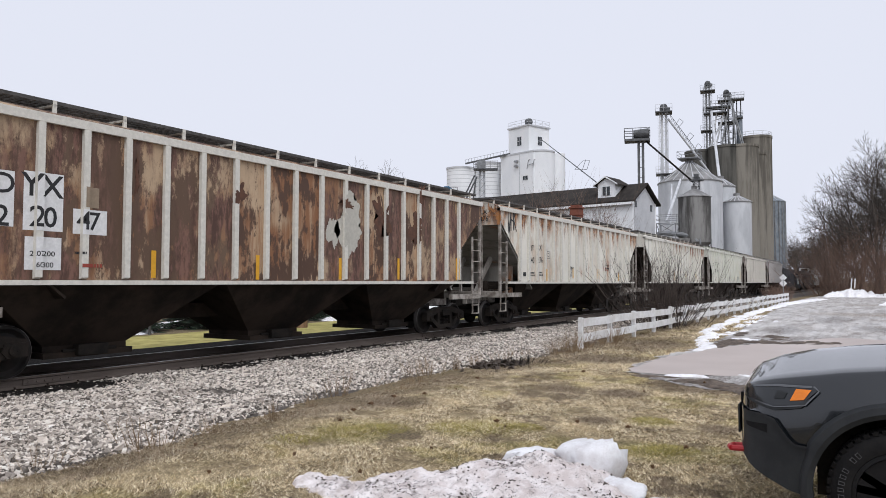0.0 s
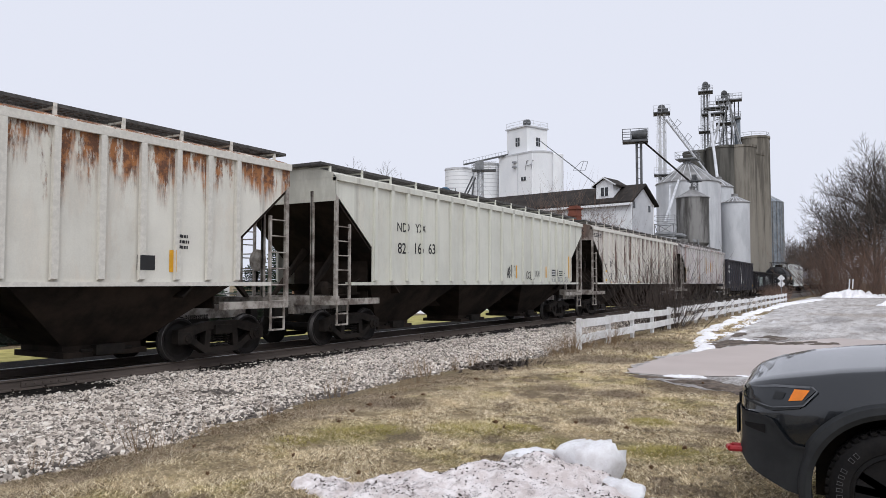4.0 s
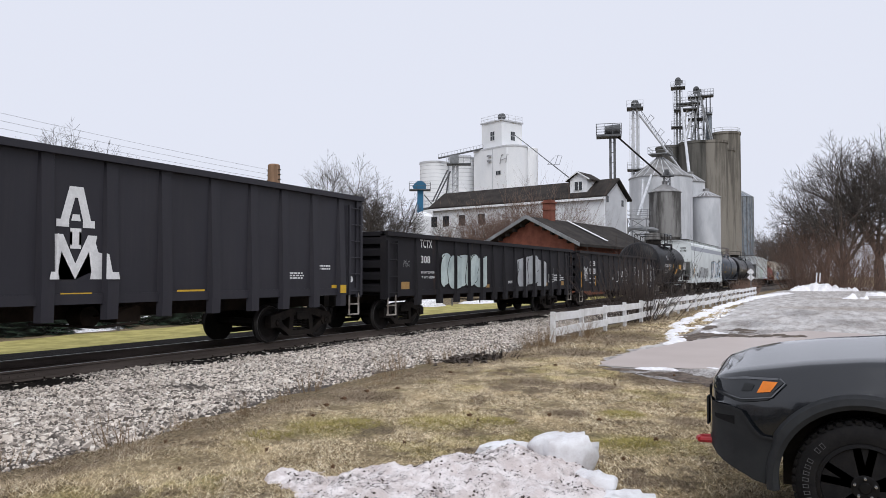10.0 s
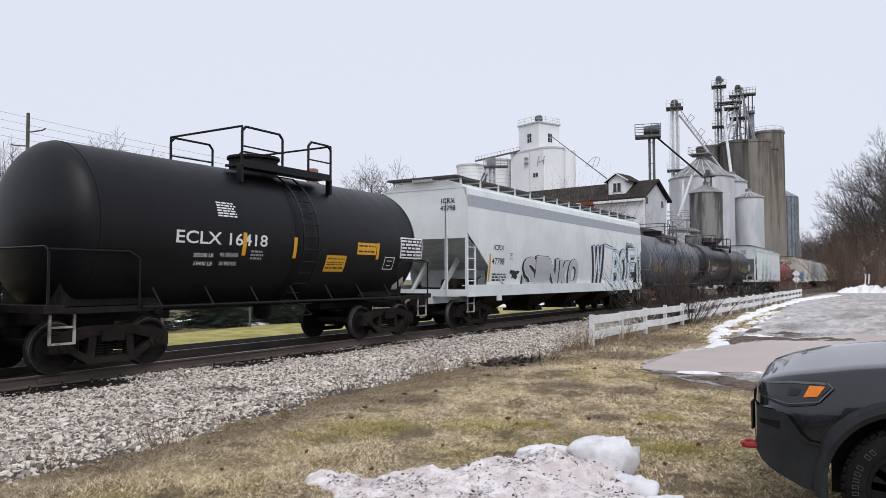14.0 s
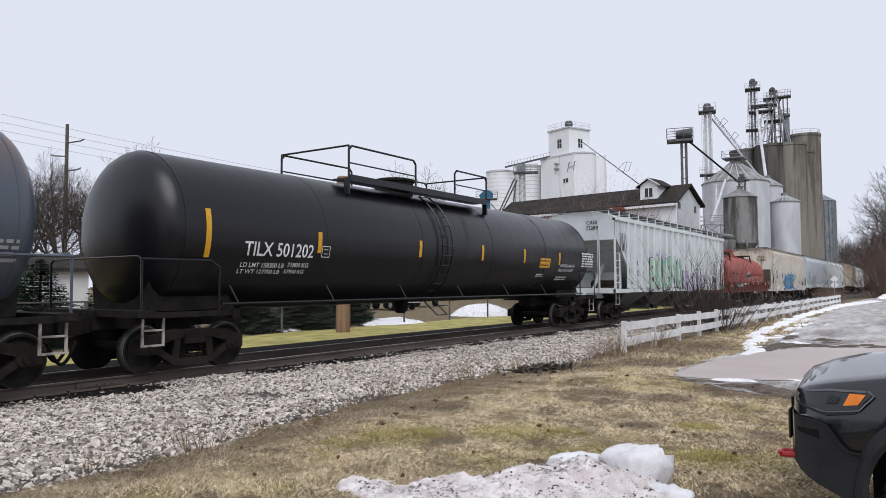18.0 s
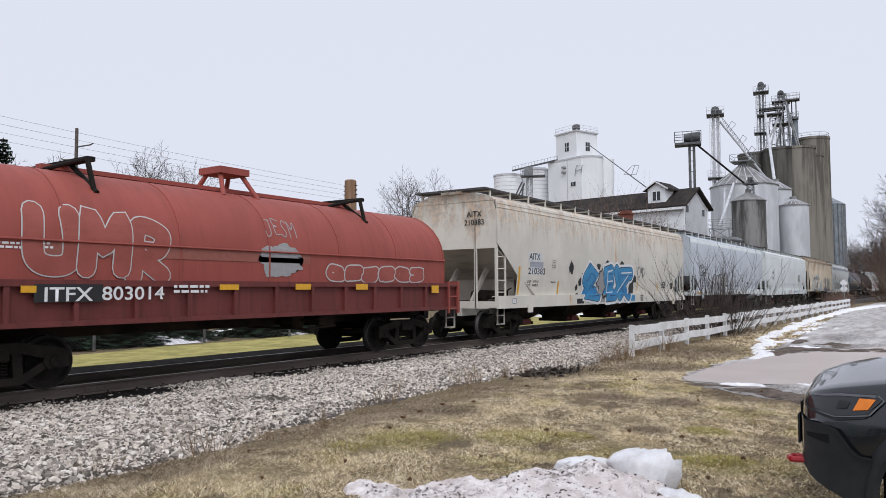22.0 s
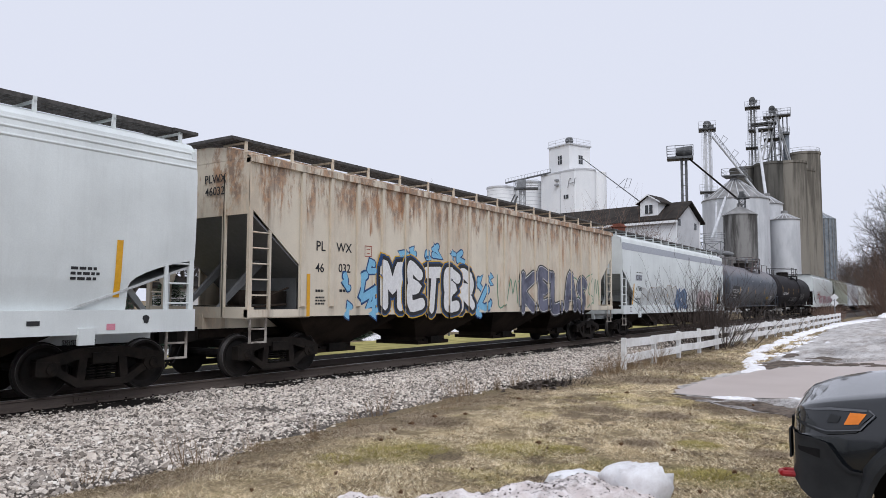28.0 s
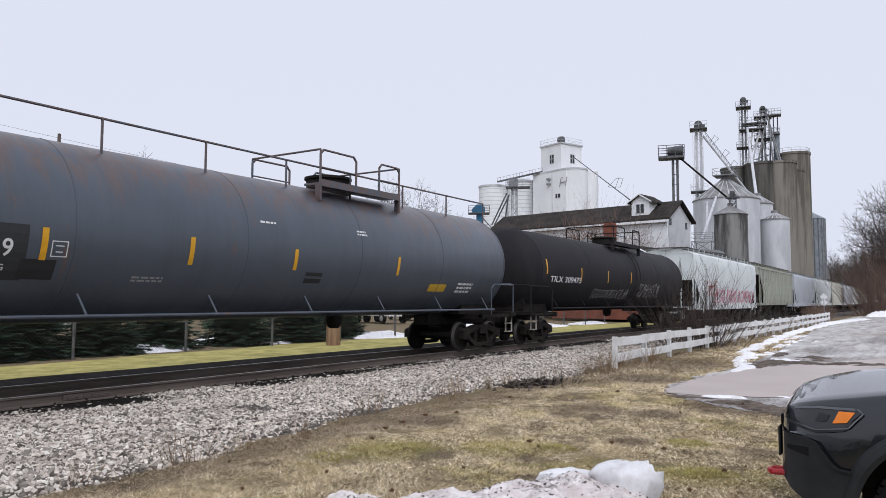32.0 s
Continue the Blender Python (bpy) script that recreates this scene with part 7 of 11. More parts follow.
letters(c10, s10, "ECLX 16418", -1.99, 2.22, 0.33, INK_WHITE, width=2.26)
letters(c10, s10, "203500 LB", -2.45, 1.97, 0.10, INK_WHITE, width=0.47)
letters(c10, s10, "92 350 KG", -1.83, 1.99, 0.10, INK_WHITE, width=0.45)
letters(c10, s10, "59400 LB", -2.42, 1.81, 0.10, INK_WHITE, width=0.44)
letters(c10, s10, "26 950 KG", -1.82, 1.82, 0.10, INK_WHITE, width=0.43)
tape(c10, s10, -1.47, 2.02, 2.48, 0.10)
tape(c10, s10, -0.01, 2.00, 2.45, 0.10)
tape(c10, s10, 2.98, 2.04, 2.45, 0.10)
side_decal("placard", plate_bm(0.76, 0.29), c10, s10, 2.53, 2.29, YELLOW_TAPE, "yellow emergency notice", 0.007)
side_decal("stencil_lines", bars_bm(0.67, 0.20, 3, 0), c10, s10, 2.54, 2.29, INK_BLACK, "small stencilled lines")
side_decal("placard", plate_bm(0.72, 0.38), c10, s10, 1.42, 1.91, YELLOW_TAPE, "yellow emergency notice", 0.007)
side_decal("stencil_lines", bars_bm(0.62, 0.27, 4, 0), c10, s10, 1.42, 1.91, INK_BLACK, "small stencilled lines")
frame_mark(c10, s10, 4.49, 2.37, 1.01, 0.52, INK_WHITE)
side_decal("stencil_lines", bars_bm(0.94, 0.45, 5, 0), c10, s10, 4.48, 2.37, INK_WHITE, "small stencilled lines")
frame_mark(c10, s10, 3.53, 1.95, 0.41, 0.30, INK_WHITE)
side_decal("stencil_lines", bars_bm(0.48, 0.31, 6, 0), c10, s10, -1.89, 2.91, INK_WHITE, "small stencilled lines")
side_decal("stencil_lines", bars_bm(0.35, 0.21, 3, 0), c10, s10, -1.10, 2.04, GREY_SPRAY, "small stencilled lines")
diamond(c10, s10, 4.42, 1.38, 0.34)

letters(c11, s11, "ICRX", -7.01, 2.49, 0.24, width=0.77)
letters(c11, s11, "47798", -7.01, 2.02, 0.30, width=0.89)
tape(c11, s11, -7.59, 1.45, 2.36, 0.10)
frame_mark(c11, s11, -6.05, 2.30, 0.22, 0.22, INK_BLACK)
side_decal("stencil_lines", bars_bm(1.02, 0.28, 3, 0), c11, s11, -6.86, 1.60, INK_BLACK, "small stencilled lines")
side_decal("graffiti", blob_bm(0.60, 0.33, 3, rough=0.30), c11, s11, -5.73, 1.73, INK_BLACK, "small black tag", 0.005)
sprayed_word(c11, s11, "SINKO", -2.39, 1.74, 1.26, SILVER_SPRAY, INK_BLACK, 5.34, None, label="silver sprayed letters", seed=11)
sprayed_word(c11, s11, "WIBOE", 5.00, 2.06, 2.10, PALEBLUE_SPRAY, INK_BLACK, 6.04, INK_WHITE, label="pale blue sprayed letters", seed=12)
side_decal("graffiti", strokes_bm(scribble(41, 1.04, 0.34), 0.030), c11, s11, 7.09, 3.14, INK_BLACK, "sprayed tag", 0.008)
tape(c11, s11, -4.98, 1.42, 1.94, 0.09)
tape(c11, s11, -2.75, 1.42, 1.88, 0.09)
tape(c11, s11, 0.14, 1.47, 1.87, 0.09)
side_decal("graffiti", strokes_bm(tag_lines("ANSR", 0.94, 0.26, 42), 0.040), c11, s11, 6.94, 3.07, INK_BLACK, "sprayed tag", 0.008)
tape(c11, s11, 7.58, 1.42, 2.36, 0.10)
frame_mark(c11, s11, 7.21, 1.60, 0.35, 0.26, INK_BLACK)
side_decal("painted_patch", plate_bm(0.28, 0.19), c11, s11, 7.22, 1.59, INK_BLACK, "", 0.005)
side_decal("graffiti", blob_bm(0.55, 1.12, 5, rough=0.25), c11, s11, 7.08, 2.29, GREY_SPRAY, "", 0.007)

letters(c12, s12, "UTLX 646162", -3.80, 1.95, 0.34, INK_YELLOW, width=1.97)
tape(c12, s12, -5.94, 2.01, 2.88, 0.10)
tape(c12, s12, -3.69, 2.20, 2.64, 0.10)
tape(c12, s12, -0.85, 2.21, 2.61, 0.10)
tape(c12, s12, 2.21, 2.18, 2.58, 0.10)
tape(c12, s12, 4.44, 2.23, 2.58, 0.10)
side_decal("placard", plate_bm(0.74, 0.26), c12, s12, 2.79, 1.94, YELLOW_TAPE, "yellow emergency notice", 0.007)
side_decal("stencil_lines", bars_bm(0.60, 0.18, 2, 0), c12, s12, 2.79, 1.94, INK_BLACK, "small stencilled lines")
frame_mark(c12, s12, 4.61, 1.96, 0.46, 0.25, INK_WHITE)
side_decal("stencil_lines", bars_bm(1.10, 0.10, 2, 0), c12, s12, -4.07, 1.82, GREY_SPRAY, "small stencilled lines")
side_decal("stencil_lines", bars_bm(0.82, 0.37, 4, 0), c12, s12, 5.69, 2.07, GREY_SPRAY, "small stencilled lines")
side_decal("painted_patch", plate_bm(0.40, 0.08), c12, s12, -1.94, 2.01, INK_BLACK, "", 0.005)

letters(c13, s13, "TILX 501202", -6.79, 2.15, 0.39, INK_WHITE, width=1.89)
letters(c13, s13, "LD LMT 158300 LB", -7.19, 1.92, 0.13, INK_WHITE, width=1.14)
letters(c13, s13, "71800 KG", -6.22, 1.94, 0.13, INK_WHITE, width=0.60)
letters(c13, s13, "LT WT 127700 LB", -7.24, 1.80, 0.11, INK_WHITE, width=1.10)
letters(c13, s13, "57900 KG", -6.28, 1.81, 0.11, INK_WHITE, width=0.57)
frame_mark(c13, s13, -5.47, 2.29, 0.24, 0.23, INK_WHITE)
tape(c13, s13, -8.60, 2.08, 2.98, 0.12)
tape(c13, s13, -5.68, 2.26, 2.71, 0.12)
tape(c13, s13, -1.94, 2.28, 2.71, 0.12)
tape(c13, s13, 1.21, 2.28, 2.73, 0.12)
tape(c13, s13, 3.88, 2.28, 2.71, 0.12)
tape(c13, s13, 6.55, 2.27, 2.69, 0.12)
letters(c13, s13, "ANHYDROUS AMMONIA", 7.30, 2.19, 0.14, INK_WHITE, width=1.23)
letters(c13, s13, "INHALATION HAZARD", 7.24, 2.03, 0.14, INK_WHITE, width=1.21)
side_decal("placard", plate_bm(0.77, 0.32), c13, s13, 5.43, 2.30, YELLOW_TAPE, "yellow emergency notice", 0.007)
side_decal("stencil_lines", bars_bm(0.67, 0.22, 3, 0), c13, s13, 5.42, 2.30, INK_BLACK, "small stencilled lines")
side_decal("stencil_lines", bars_bm(1.10, 0.57, 6, 0), c13, s13, 9.08, 2.49, INK_WHITE, "small stencilled lines")
side_decal("stencil_lines", bars_bm(0.53, 0.12, 2, 0), c13, s13, 5.26, 1.88, INK_WHITE, "small stencilled lines")
side_decal("stencil_lines", bars_bm(0.87, 0.16, 2, 0), c13, s13, 7.05, 1.79, INK_WHITE, "small stencilled lines")
side_decal("painted_patch", plate_bm(0.22, 1.24), c13, s13, 0.49, 2.93, DARKGREY_PATCH, "dull repainted band", 0.005)

letters(c14, s14, "CA", -6.95, 2.38, 0.33)
letters(c14, s14, "IX", -6.17, 2.39, 0.31)
letters(c14, s14, "732", -6.88, 1.95, 0.34)
letters(c14, s14, "89", -6.15, 1.95, 0.34)
letters(c14, s14, "LD LMT", -6.92, 1.66, 0.11, width=0.39)
letters(c14, s14, "194400", -6.16, 1.66, 0.10, width=0.37)
letters(c14, s14, "LT WT", -6.93, 1.55, 0.10, width=0.33)
letters(c14, s14, "68600", -6.13, 1.54, 0.11, width=0.32)
tape(c14, s14, -7.91, 1.38, 2.33, 0.10)
tape(c14, s14, -5.42, 1.37, 1.85, 0.10)
side_decal("graffiti", strokes_bm(scribble(45, 0.37, 0.29), 0.020), c14, s14, -7.70, 2.15, GREY_SPRAY, "sprayed tag", 0.008)
side_decal("stencil_lines", bars_bm(0.40, 0.13, 2, 0), c14, s14, -7.63, 1.61, INK_BLACK, "small stencilled lines")
sprayed_word(c14, s14, "BUENO", -2.60, 2.14, 1.63, GREEN_SPRAY, INK_BLACK, 5.38, None, label="green sprayed letters", seed=21)
sprayed_word(c14, s14, "FLOR", 2.16, 1.75, 1.02, LILAC_SPRAY, INK_BLACK, 3.99, None, label="lilac sprayed letters", seed=22)
side_decal("graffiti", strokes_bm(tag_lines("QUNWO", 1.13, 0.79, 46), 0.030), c14, s14, -8.78, 3.31, INK_BLACK, "sprayed tag", 0.008)
side_decal("stencil_lines", bars_bm(0.87, 0.52, 4, 0), c14, s14, 4.94, 1.82, INK_BLACK, "small stencilled lines")
side_decal("painted_patch", plate_bm(0.42, 0.33), c14, s14, 6.92, 1.79, INK_BLACK, "", 0.005)
side_decal("graffiti", strokes_bm(scribble(47, 0.58, 0.22), 0.020), c14, s14, -5.32, 1.37, BLUE_SPRAY, "sprayed tag", 0.008)
side_decal("graffiti", strokes_bm(scribble(48, 3.03, 0.36), 0.040), c14, s14, -3.96, 2.96, LILAC_SPRAY, "sprayed tag", 0.008)
tape(c14, s14, -2.80, 1.39, 1.64, 0.08)

side_decal("number_plate_panel", plate_bm(1.05, 0.27), c15, q15, -4.15, 1.50, INK_BLACK, "black lettering panel", 0.004)
letters(c15, q15, "ITFX", -4.17, 1.38, 0.30, INK_WHITE, width=0.74)
letters(c15, q15, "803014", -3.09, 1.39, 0.30, INK_WHITE, width=1.10)
side_decal("reflective_strip", plate_bm(0.46, 0.18), c15, q15, -6.28, 1.43, YELLOW_TAPE, "yellow reflective strip", 0.006)
side_decal("reflective_strip", plate_bm(0.22, 0.10), c15, q15, -4.75, 1.56, YELLOW_TAPE, "yellow reflective strip", 0.006)
side_decal("reflective_strip", plate_bm(0.44, 0.10), c15, q15, -1.18, 1.59, YELLOW_TAPE, "yellow reflective strip", 0.006)
side_decal("reflective_strip", plate_bm(0.44, 0.12), c15, q15, 0.70, 1.60, YELLOW_TAPE, "yellow reflective strip", 0.006)
side_decal("reflective_strip", plate_bm(0.41, 0.13), c15, q15, 2.53, 1.60, YELLOW_TAPE, "yellow reflective strip", 0.006)
side_decal("reflective_strip", plate_bm(0.32, 0.19), c15, q15, 5.41, 1.54, YELLOW_TAPE, "yellow reflective strip", 0.006)
side_decal("graffiti", strokes_bm(tag_lines("JESM", 0.85, 0.34, 51), 0.020), c15, s15, 0.37, 2.80, GREY_SPRAY, "sprayed tag", 0.008)
side_decal("graffiti", blob_bm(1.29, 0.60, 6, rough=0.20), c15, s15, 0.21, 2.11, GREY_SPRAY, "faded silver tag", 0.005)
side_decal("stencil_lines", bars_bm(0.41, 0.12, 2, 0), c15, s15, -4.94, 2.20, INK_WHITE, "small stencilled lines")
side_decal("stencil_lines", bars_bm(0.43, 0.12, 2, 0), c15, s15, -4.51, 2.22, INK_WHITE, "small stencilled lines")
side_decal("painted_patch", plate_bm(5.61, 0.21), c15, s15, -1.68, 2.19, DULL_RED, "faded red band", 0.005)
side_decal("stencil_lines", bars_bm(0.73, 0.17, 2, 1), c15, q15, -1.99, 1.56, INK_WHITE, "small stencilled lines")

side_decal("painted_patch", plate_bm(0.97, 0.33), c16, s16, -7.01, 2.56, PANEL_WHITE, "pale renumbering panel", 0.005)
side_decal("painted_patch", plate_bm(0.94, 0.20), c16, s16, -6.90, 2.34, PLATE_GREY, "", 0.005)
side_decal("painted_patch", plate_bm(1.03, 0.24), c16, s16, -6.86, 2.12, PANEL_WHITE, "", 0.005)
letters(c16, s16, "AITX", -7.06, 2.49, 0.30, width=0.78)
letters(c16, s16, "210383", -6.87, 2.02, 0.29, width=1.21)
letters(c16, s16, "LD LMT", -7.38, 1.74, 0.11, width=0.27)
letters(c16, s16, "219700 LB", -6.92, 1.75, 0.10, width=0.40)
letters(c16, s16, "LT WT", -7.39, 1.62, 0.11, width=0.24)
letters(c16, s16, "66300 LB", -6.93, 1.63, 0.10, width=0.40)
frame_mark(c16, s16, -5.61, 2.39, 0.23, 0.26, INK_BLACK)
side_decal("stencil_lines", bars_bm(0.40, 0.07, 1, 0), c16, s16, -5.60, 1.77, INK_BLACK, "small stencilled lines")
tape(c16, s16, -8.07, 1.37, 2.25, 0.11)
tape(c16, s16, -5.21, 1.36, 1.80, 0.10)
tape(c16, s16, 2.75, 1.42, 1.85, 0.08)
tape(c16, s16, 5.52, 1.43, 1.83, 0.08)
side_decal("graffiti", blob_bm(0.29, 0.27, 0, rough=0.15), c16, s16, -3.38, 1.78, INK_BLACK, "black spot of a sprayed piece", 0.006)
side_decal("graffiti", blob_bm(0.20, 0.23, 1, rough=0.15), c16, s16, -3.68, 1.58, INK_BLACK, "black spot of a sprayed piece", 0.006)
side_decal("graffiti", blob_bm(0.57, 0.54, 2, rough=0.15), c16, s16, -2.95, 1.95, INK_BLACK, "black spot of a sprayed piece", 0.006)
side_decal("graffiti", blob_bm(0.34, 0.26, 3, rough=0.15), c16, s16, -1.68, 2.41, INK_BLACK, "black spot of a sprayed piece", 0.006)
side_decal("graffiti", blob_bm(0.42, 0.21, 4, rough=0.15), c16, s16, -0.80, 2.54, INK_BLACK, "black spot of a sprayed piece", 0.006)
side_decal("graffiti", blob_bm(0.48, 0.22, 5, rough=0.15), c16, s16, 0.75, 2.55, INK_BLACK, "black spot of a sprayed piece", 0.006)
side_decal("graffiti", blob_bm(0.41, 0.34, 6, rough=0.15), c16, s16, -3.58, 1.19, INK_BLACK, "black spot of a sprayed piece", 0.006)
side_decal("graffiti", blob_bm(0.41, 0.31, 7, rough=0.15), c16, s16, 2.33, 1.94, INK_BLACK, "black spot of a sprayed piece", 0.006)
side_decal("graffiti", blob_bm(0.53, 1.00, 8, rough=0.15), c16, s16, 2.02, 1.51, INK_BLACK, "black spot of a sprayed piece", 0.006)
side_decal("graffiti", blob_bm(0.38, 0.39, 5, rough=0.30), c16, s16, -4.21, 2.28, INK_BLACK, "small black tag", 0.006)
side_decal("graffiti", strokes_bm(scribble(82, 0.86, 0.52), 0.030), c16, s16, 3.15, 2.26, INK_BLACK, "sprayed tag", 0.008)
side_decal("stencil_lines", bars_bm(0.62, 0.31, 4, 0), c16, s16, 6.35, 1.70, INK_BLACK, "small stencilled lines")
side_decal("painted_patch", plate_bm(0.39, 0.28), c16, s16, 7.56, 1.66, INK_BLACK, "", 0.005)
side_decal("graffiti", plate_bm(5.10, 0.24), c16, q16, -0.40, 1.14, BLUE_FILL, "blue sprayed lower edge", 0.006)
side_decal("graffiti", plate_bm(0.61, 0.18), c16, q16, -3.57, 1.09, INK_BLACK, "", 0.006)
side_decal("graffiti", plate_bm(0.91, 0.23), c16, q16, -1.26, 1.14, GREY_SPRAY, "", 0.008)
side_decal("graffiti", plate_bm(0.19, 0.21), c16, q16, -2.28, 1.16, INK_WHITE, "", 0.010)
side_decal("graffiti", plate_bm(0.22, 0.22), c16, q16, -0.27, 1.12, INK_WHITE, "", 0.010)
side_decal("graffiti", plate_bm(0.23, 0.24), c16, q16, 0.73, 1.10, INK_WHITE, "", 0.010)
side_decal("stencil_lines", bars_bm(0.35, 0.28, 3, 0), c16, q16, 3.01, 1.13, INK_BLACK, "small stencilled lines")
side_decal("stencil_lines", plate_bm(0.26, 0.16), c16, q16, -8.53, 1.17, INK_BLACK, "", 0.004)
side_decal("stencil_lines", plate_bm(0.23, 0.14), c16, q16, -8.54, 1.17, PANEL_WHITE, "", 0.007)

letters(c17, s17, "NCIX", -7.18, 2.63, 0.34, width=0.74)
letters(c17, s17, "220290", -6.94, 2.23, 0.34, width=1.21)
letters(c17, s17, "LD LMT 222100", -6.77, 1.96, 0.11, width=0.91)
letters(c17, s17, "100700 KG", -5.83, 1.98, 0.10, width=0.59)
letters(c17, s17, "LT WT 63900", -6.77, 1.79, 0.13, width=0.83)
letters(c17, s17, "29000 KG", -5.82, 1.81, 0.10, width=0.56)
letters(c17, s17, "CU FT 6400", -6.76, 1.64, 0.10, width=0.85)
letters(c17, s17, "181 CU M", -5.68, 1.65, 0.10, width=0.48)
side_decal("graffiti", strokes_bm(tag_lines("JRY", 0.64, 0.66, 83), 0.030), c17, s17, -1.77, 2.19, INK_BLACK, "sprayed tag", 0.008)
side_decal("stencil_lines", bars_bm(1.13, 0.09, 1, 0), c17, s17, -1.17, 1.69, INK_BLACK, "small stencilled lines")
side_decal("stencil_lines", bars_bm(1.73, 0.09, 1, 0), c17, s17, 1.67, 1.69, INK_BLACK, "small stencilled lines")
side_decal("painted_patch", plate_bm(0.43, 0.15), c17, s17, 4.32, 1.90, INK_BLACK, "", 0.005)
side_decal("stencil_lines", bars_bm(0.96, 0.09, 1, 0), c17, s17, 6.12, 1.83, INK_BLACK, "small stencilled lines")
side_decal("reflective_strip", plate_bm(0.92, 0.09), c17, q17, -7.98, 1.29, OCHRE_TAPE, "orange reflective strip", 0.006)
side_decal("reflective_strip", plate_bm(0.41, 0.09), c17, q17, -4.71, 1.31, OCHRE_TAPE, "", 0.006)
side_decal("painted_patch", plate_bm(0.14, 0.09), c17, q17, -7.40, 1.29, PINK_SPRAY, "", 0.006)
side_decal("stencil_lines", bars_bm(0.76, 0.06, 1, 0), c17, q17, -6.61, 1.29, INK_BLACK, "small stencilled lines")
side_decal("stencil_lines", bars_bm(0.99, 0.11, 2, 0), c17, q17, -5.67, 1.31, INK_BLACK, "small stencilled lines")

letters(c18, s18, "NCIX", -7.00, 2.68, 0.26, width=0.87)
letters(c18, s18, "9546", -6.96, 2.23, 0.26, width=0.87)
side_decal("stencil_lines", bars_bm(1.22, 0.62, 8, 2), c18, s18, 5.64, 2.44, INK_BLACK, "small stencilled lines")
tape(c18, s18, 3.06, 1.61, 2.06, 0.12)
tape(c18, s18, 5.60, 1.60, 2.05, 0.10)
tape(c18, s18, 8.40, 1.58, 2.51, 0.11)
side_decal("stencil_lines", bars_bm(0.47, 0.24, 3, 0), c18, s18, 7.85, 1.95, INK_BLACK, "small stencilled lines")
side_decal("stencil_lines", bars_bm(0.83, 0.15, 1, 3), c18, q18, 3.19, 1.21, BLUE_SPRAY, "small stencilled lines")
side_decal("graffiti", strokes_bm(tag_lines("BLCZ", 0.73, 0.22, 84), 0.050), c18, q18, 4.46, 1.20, CYAN_SPRAY, "sprayed tag", 0.008)
side_decal("graffiti", strokes_bm(tag_lines("YOU", 0.56, 0.20, 85), 0.040), c18, q18, 1.06, 1.20, PINK_SPRAY, "sprayed tag", 0.008)
side_decal("stencil_mark", blob_bm(0.13, 0.12, 3, rough=0.10), c18, q18, 2.15, 1.20, GREEN_SPRAY, "", 0.006)
side_decal("stencil_mark", plate_bm(0.19, 0.07), c18, q18, 7.05, 1.19, INK_BLACK, "", 0.006)
side_decal("stencil_mark", plate_bm(0.15, 0.10), c18, q18, 8.26, 1.11, PINK_SPRAY, "", 0.006)
side_decal("stencil_mark", blob_bm(0.12, 0.15, 3, rough=0.10), c18, q18, 8.88, 1.23, INK_BLACK, "", 0.006)

letters(c19, s19, "PL", -7.62, 2.61, 0.30)
letters(c19, s19, "WX", -6.87, 2.62, 0.29)
letters(c19, s19, "46", -7.64, 2.15, 0.27)
letters(c19, s19, "032", -6.85, 2.17, 0.27)
frame_mark(c19, s19, -6.03, 2.69, 0.24, 0.24, RED_SPRAY)
tape(c19, s19, -7.98, 1.21, 2.10, 0.10)
side_decal("stencil_lines", bars_bm(0.27, 0.09, 1, 0), c19, s19, -7.63, 1.75, INK_BLACK, "small stencilled lines")
side_decal("stencil_lines", bars_bm(0.38, 0.10, 1, 0), c19, s19, -6.82, 1.76, INK_BLACK, "small stencilled lines")
side_decal("stencil_lines", bars_bm(0.31, 0.20, 3, 0), c19, s19, -7.61, 1.54, INK_BLACK, "small stencilled lines")
side_decal("graffiti", strokes_bm(scribble(89, 1.84, 1.06), 0.040), c19, s19, 0.99, 1.86, GREEN_LINE, "sprayed tag", 0.008)
side_decal("graffiti", strokes_bm(scribble(90, 2.71, 1.28), 0.040), c19, s19, 6.83, 1.94, GREEN_LINE, "sprayed tag", 0.008)

side_decal("stencil_lines", bars_bm(0.87, 0.07, 1, 0), c20, s20, -6.85, 2.84, INK_BLACK, "small stencilled lines")
side_decal("painted_patch", plate_bm(0.86, 0.26), c20, s20, -6.96, 2.61, PLATE_GREY, "grey renumbering panel", 0.005)
letters(c20, s20, "ICRX", -6.96, 2.51, 0.31, width=0.79)
letters(c20, s20, "47580", -6.85, 2.01, 0.30, width=0.84)
letters(c20, s20, "LD LMT", -7.14, 1.62, 0.10, width=0.39)
letters(c20, s20, "197800 LB", -6.70, 1.63, 0.10, width=0.48)
letters(c20, s20, "LT WT", -7.14, 1.47, 0.10, width=0.34)
letters(c20, s20, "65200 L", -6.71, 1.47, 0.10, width=0.43)
frame_mark(c20, s20, -5.95, 2.42, 0.23, 0.23, INK_BLACK)
tape(c20, s20, -7.57, 1.41, 2.33, 0.12)
tape(c20, s20, -5.01, 1.39, 1.86, 0.10)
tape(c20, s20, -2.64, 1.43, 1.90, 0.10)
tape(c20, s20, -0.37, 1.51, 1.95, 0.08)
side_decal("graffiti", strokes_bm(scribble(96, 0.42, 0.20), 0.030), c20, q20, -6.97, 1.20, GREY_SPRAY, "sprayed tag", 0.008)
side_decal("stencil_mark", plate_bm(0.25, 0.20), c20, q20, -8.17, 1.19, INK_BLACK, "", 0.004)
side_decal("stencil_mark", plate_bm(0.21, 0.16), c20, q20, -8.17, 1.19, PANEL_WHITE, "", 0.007)
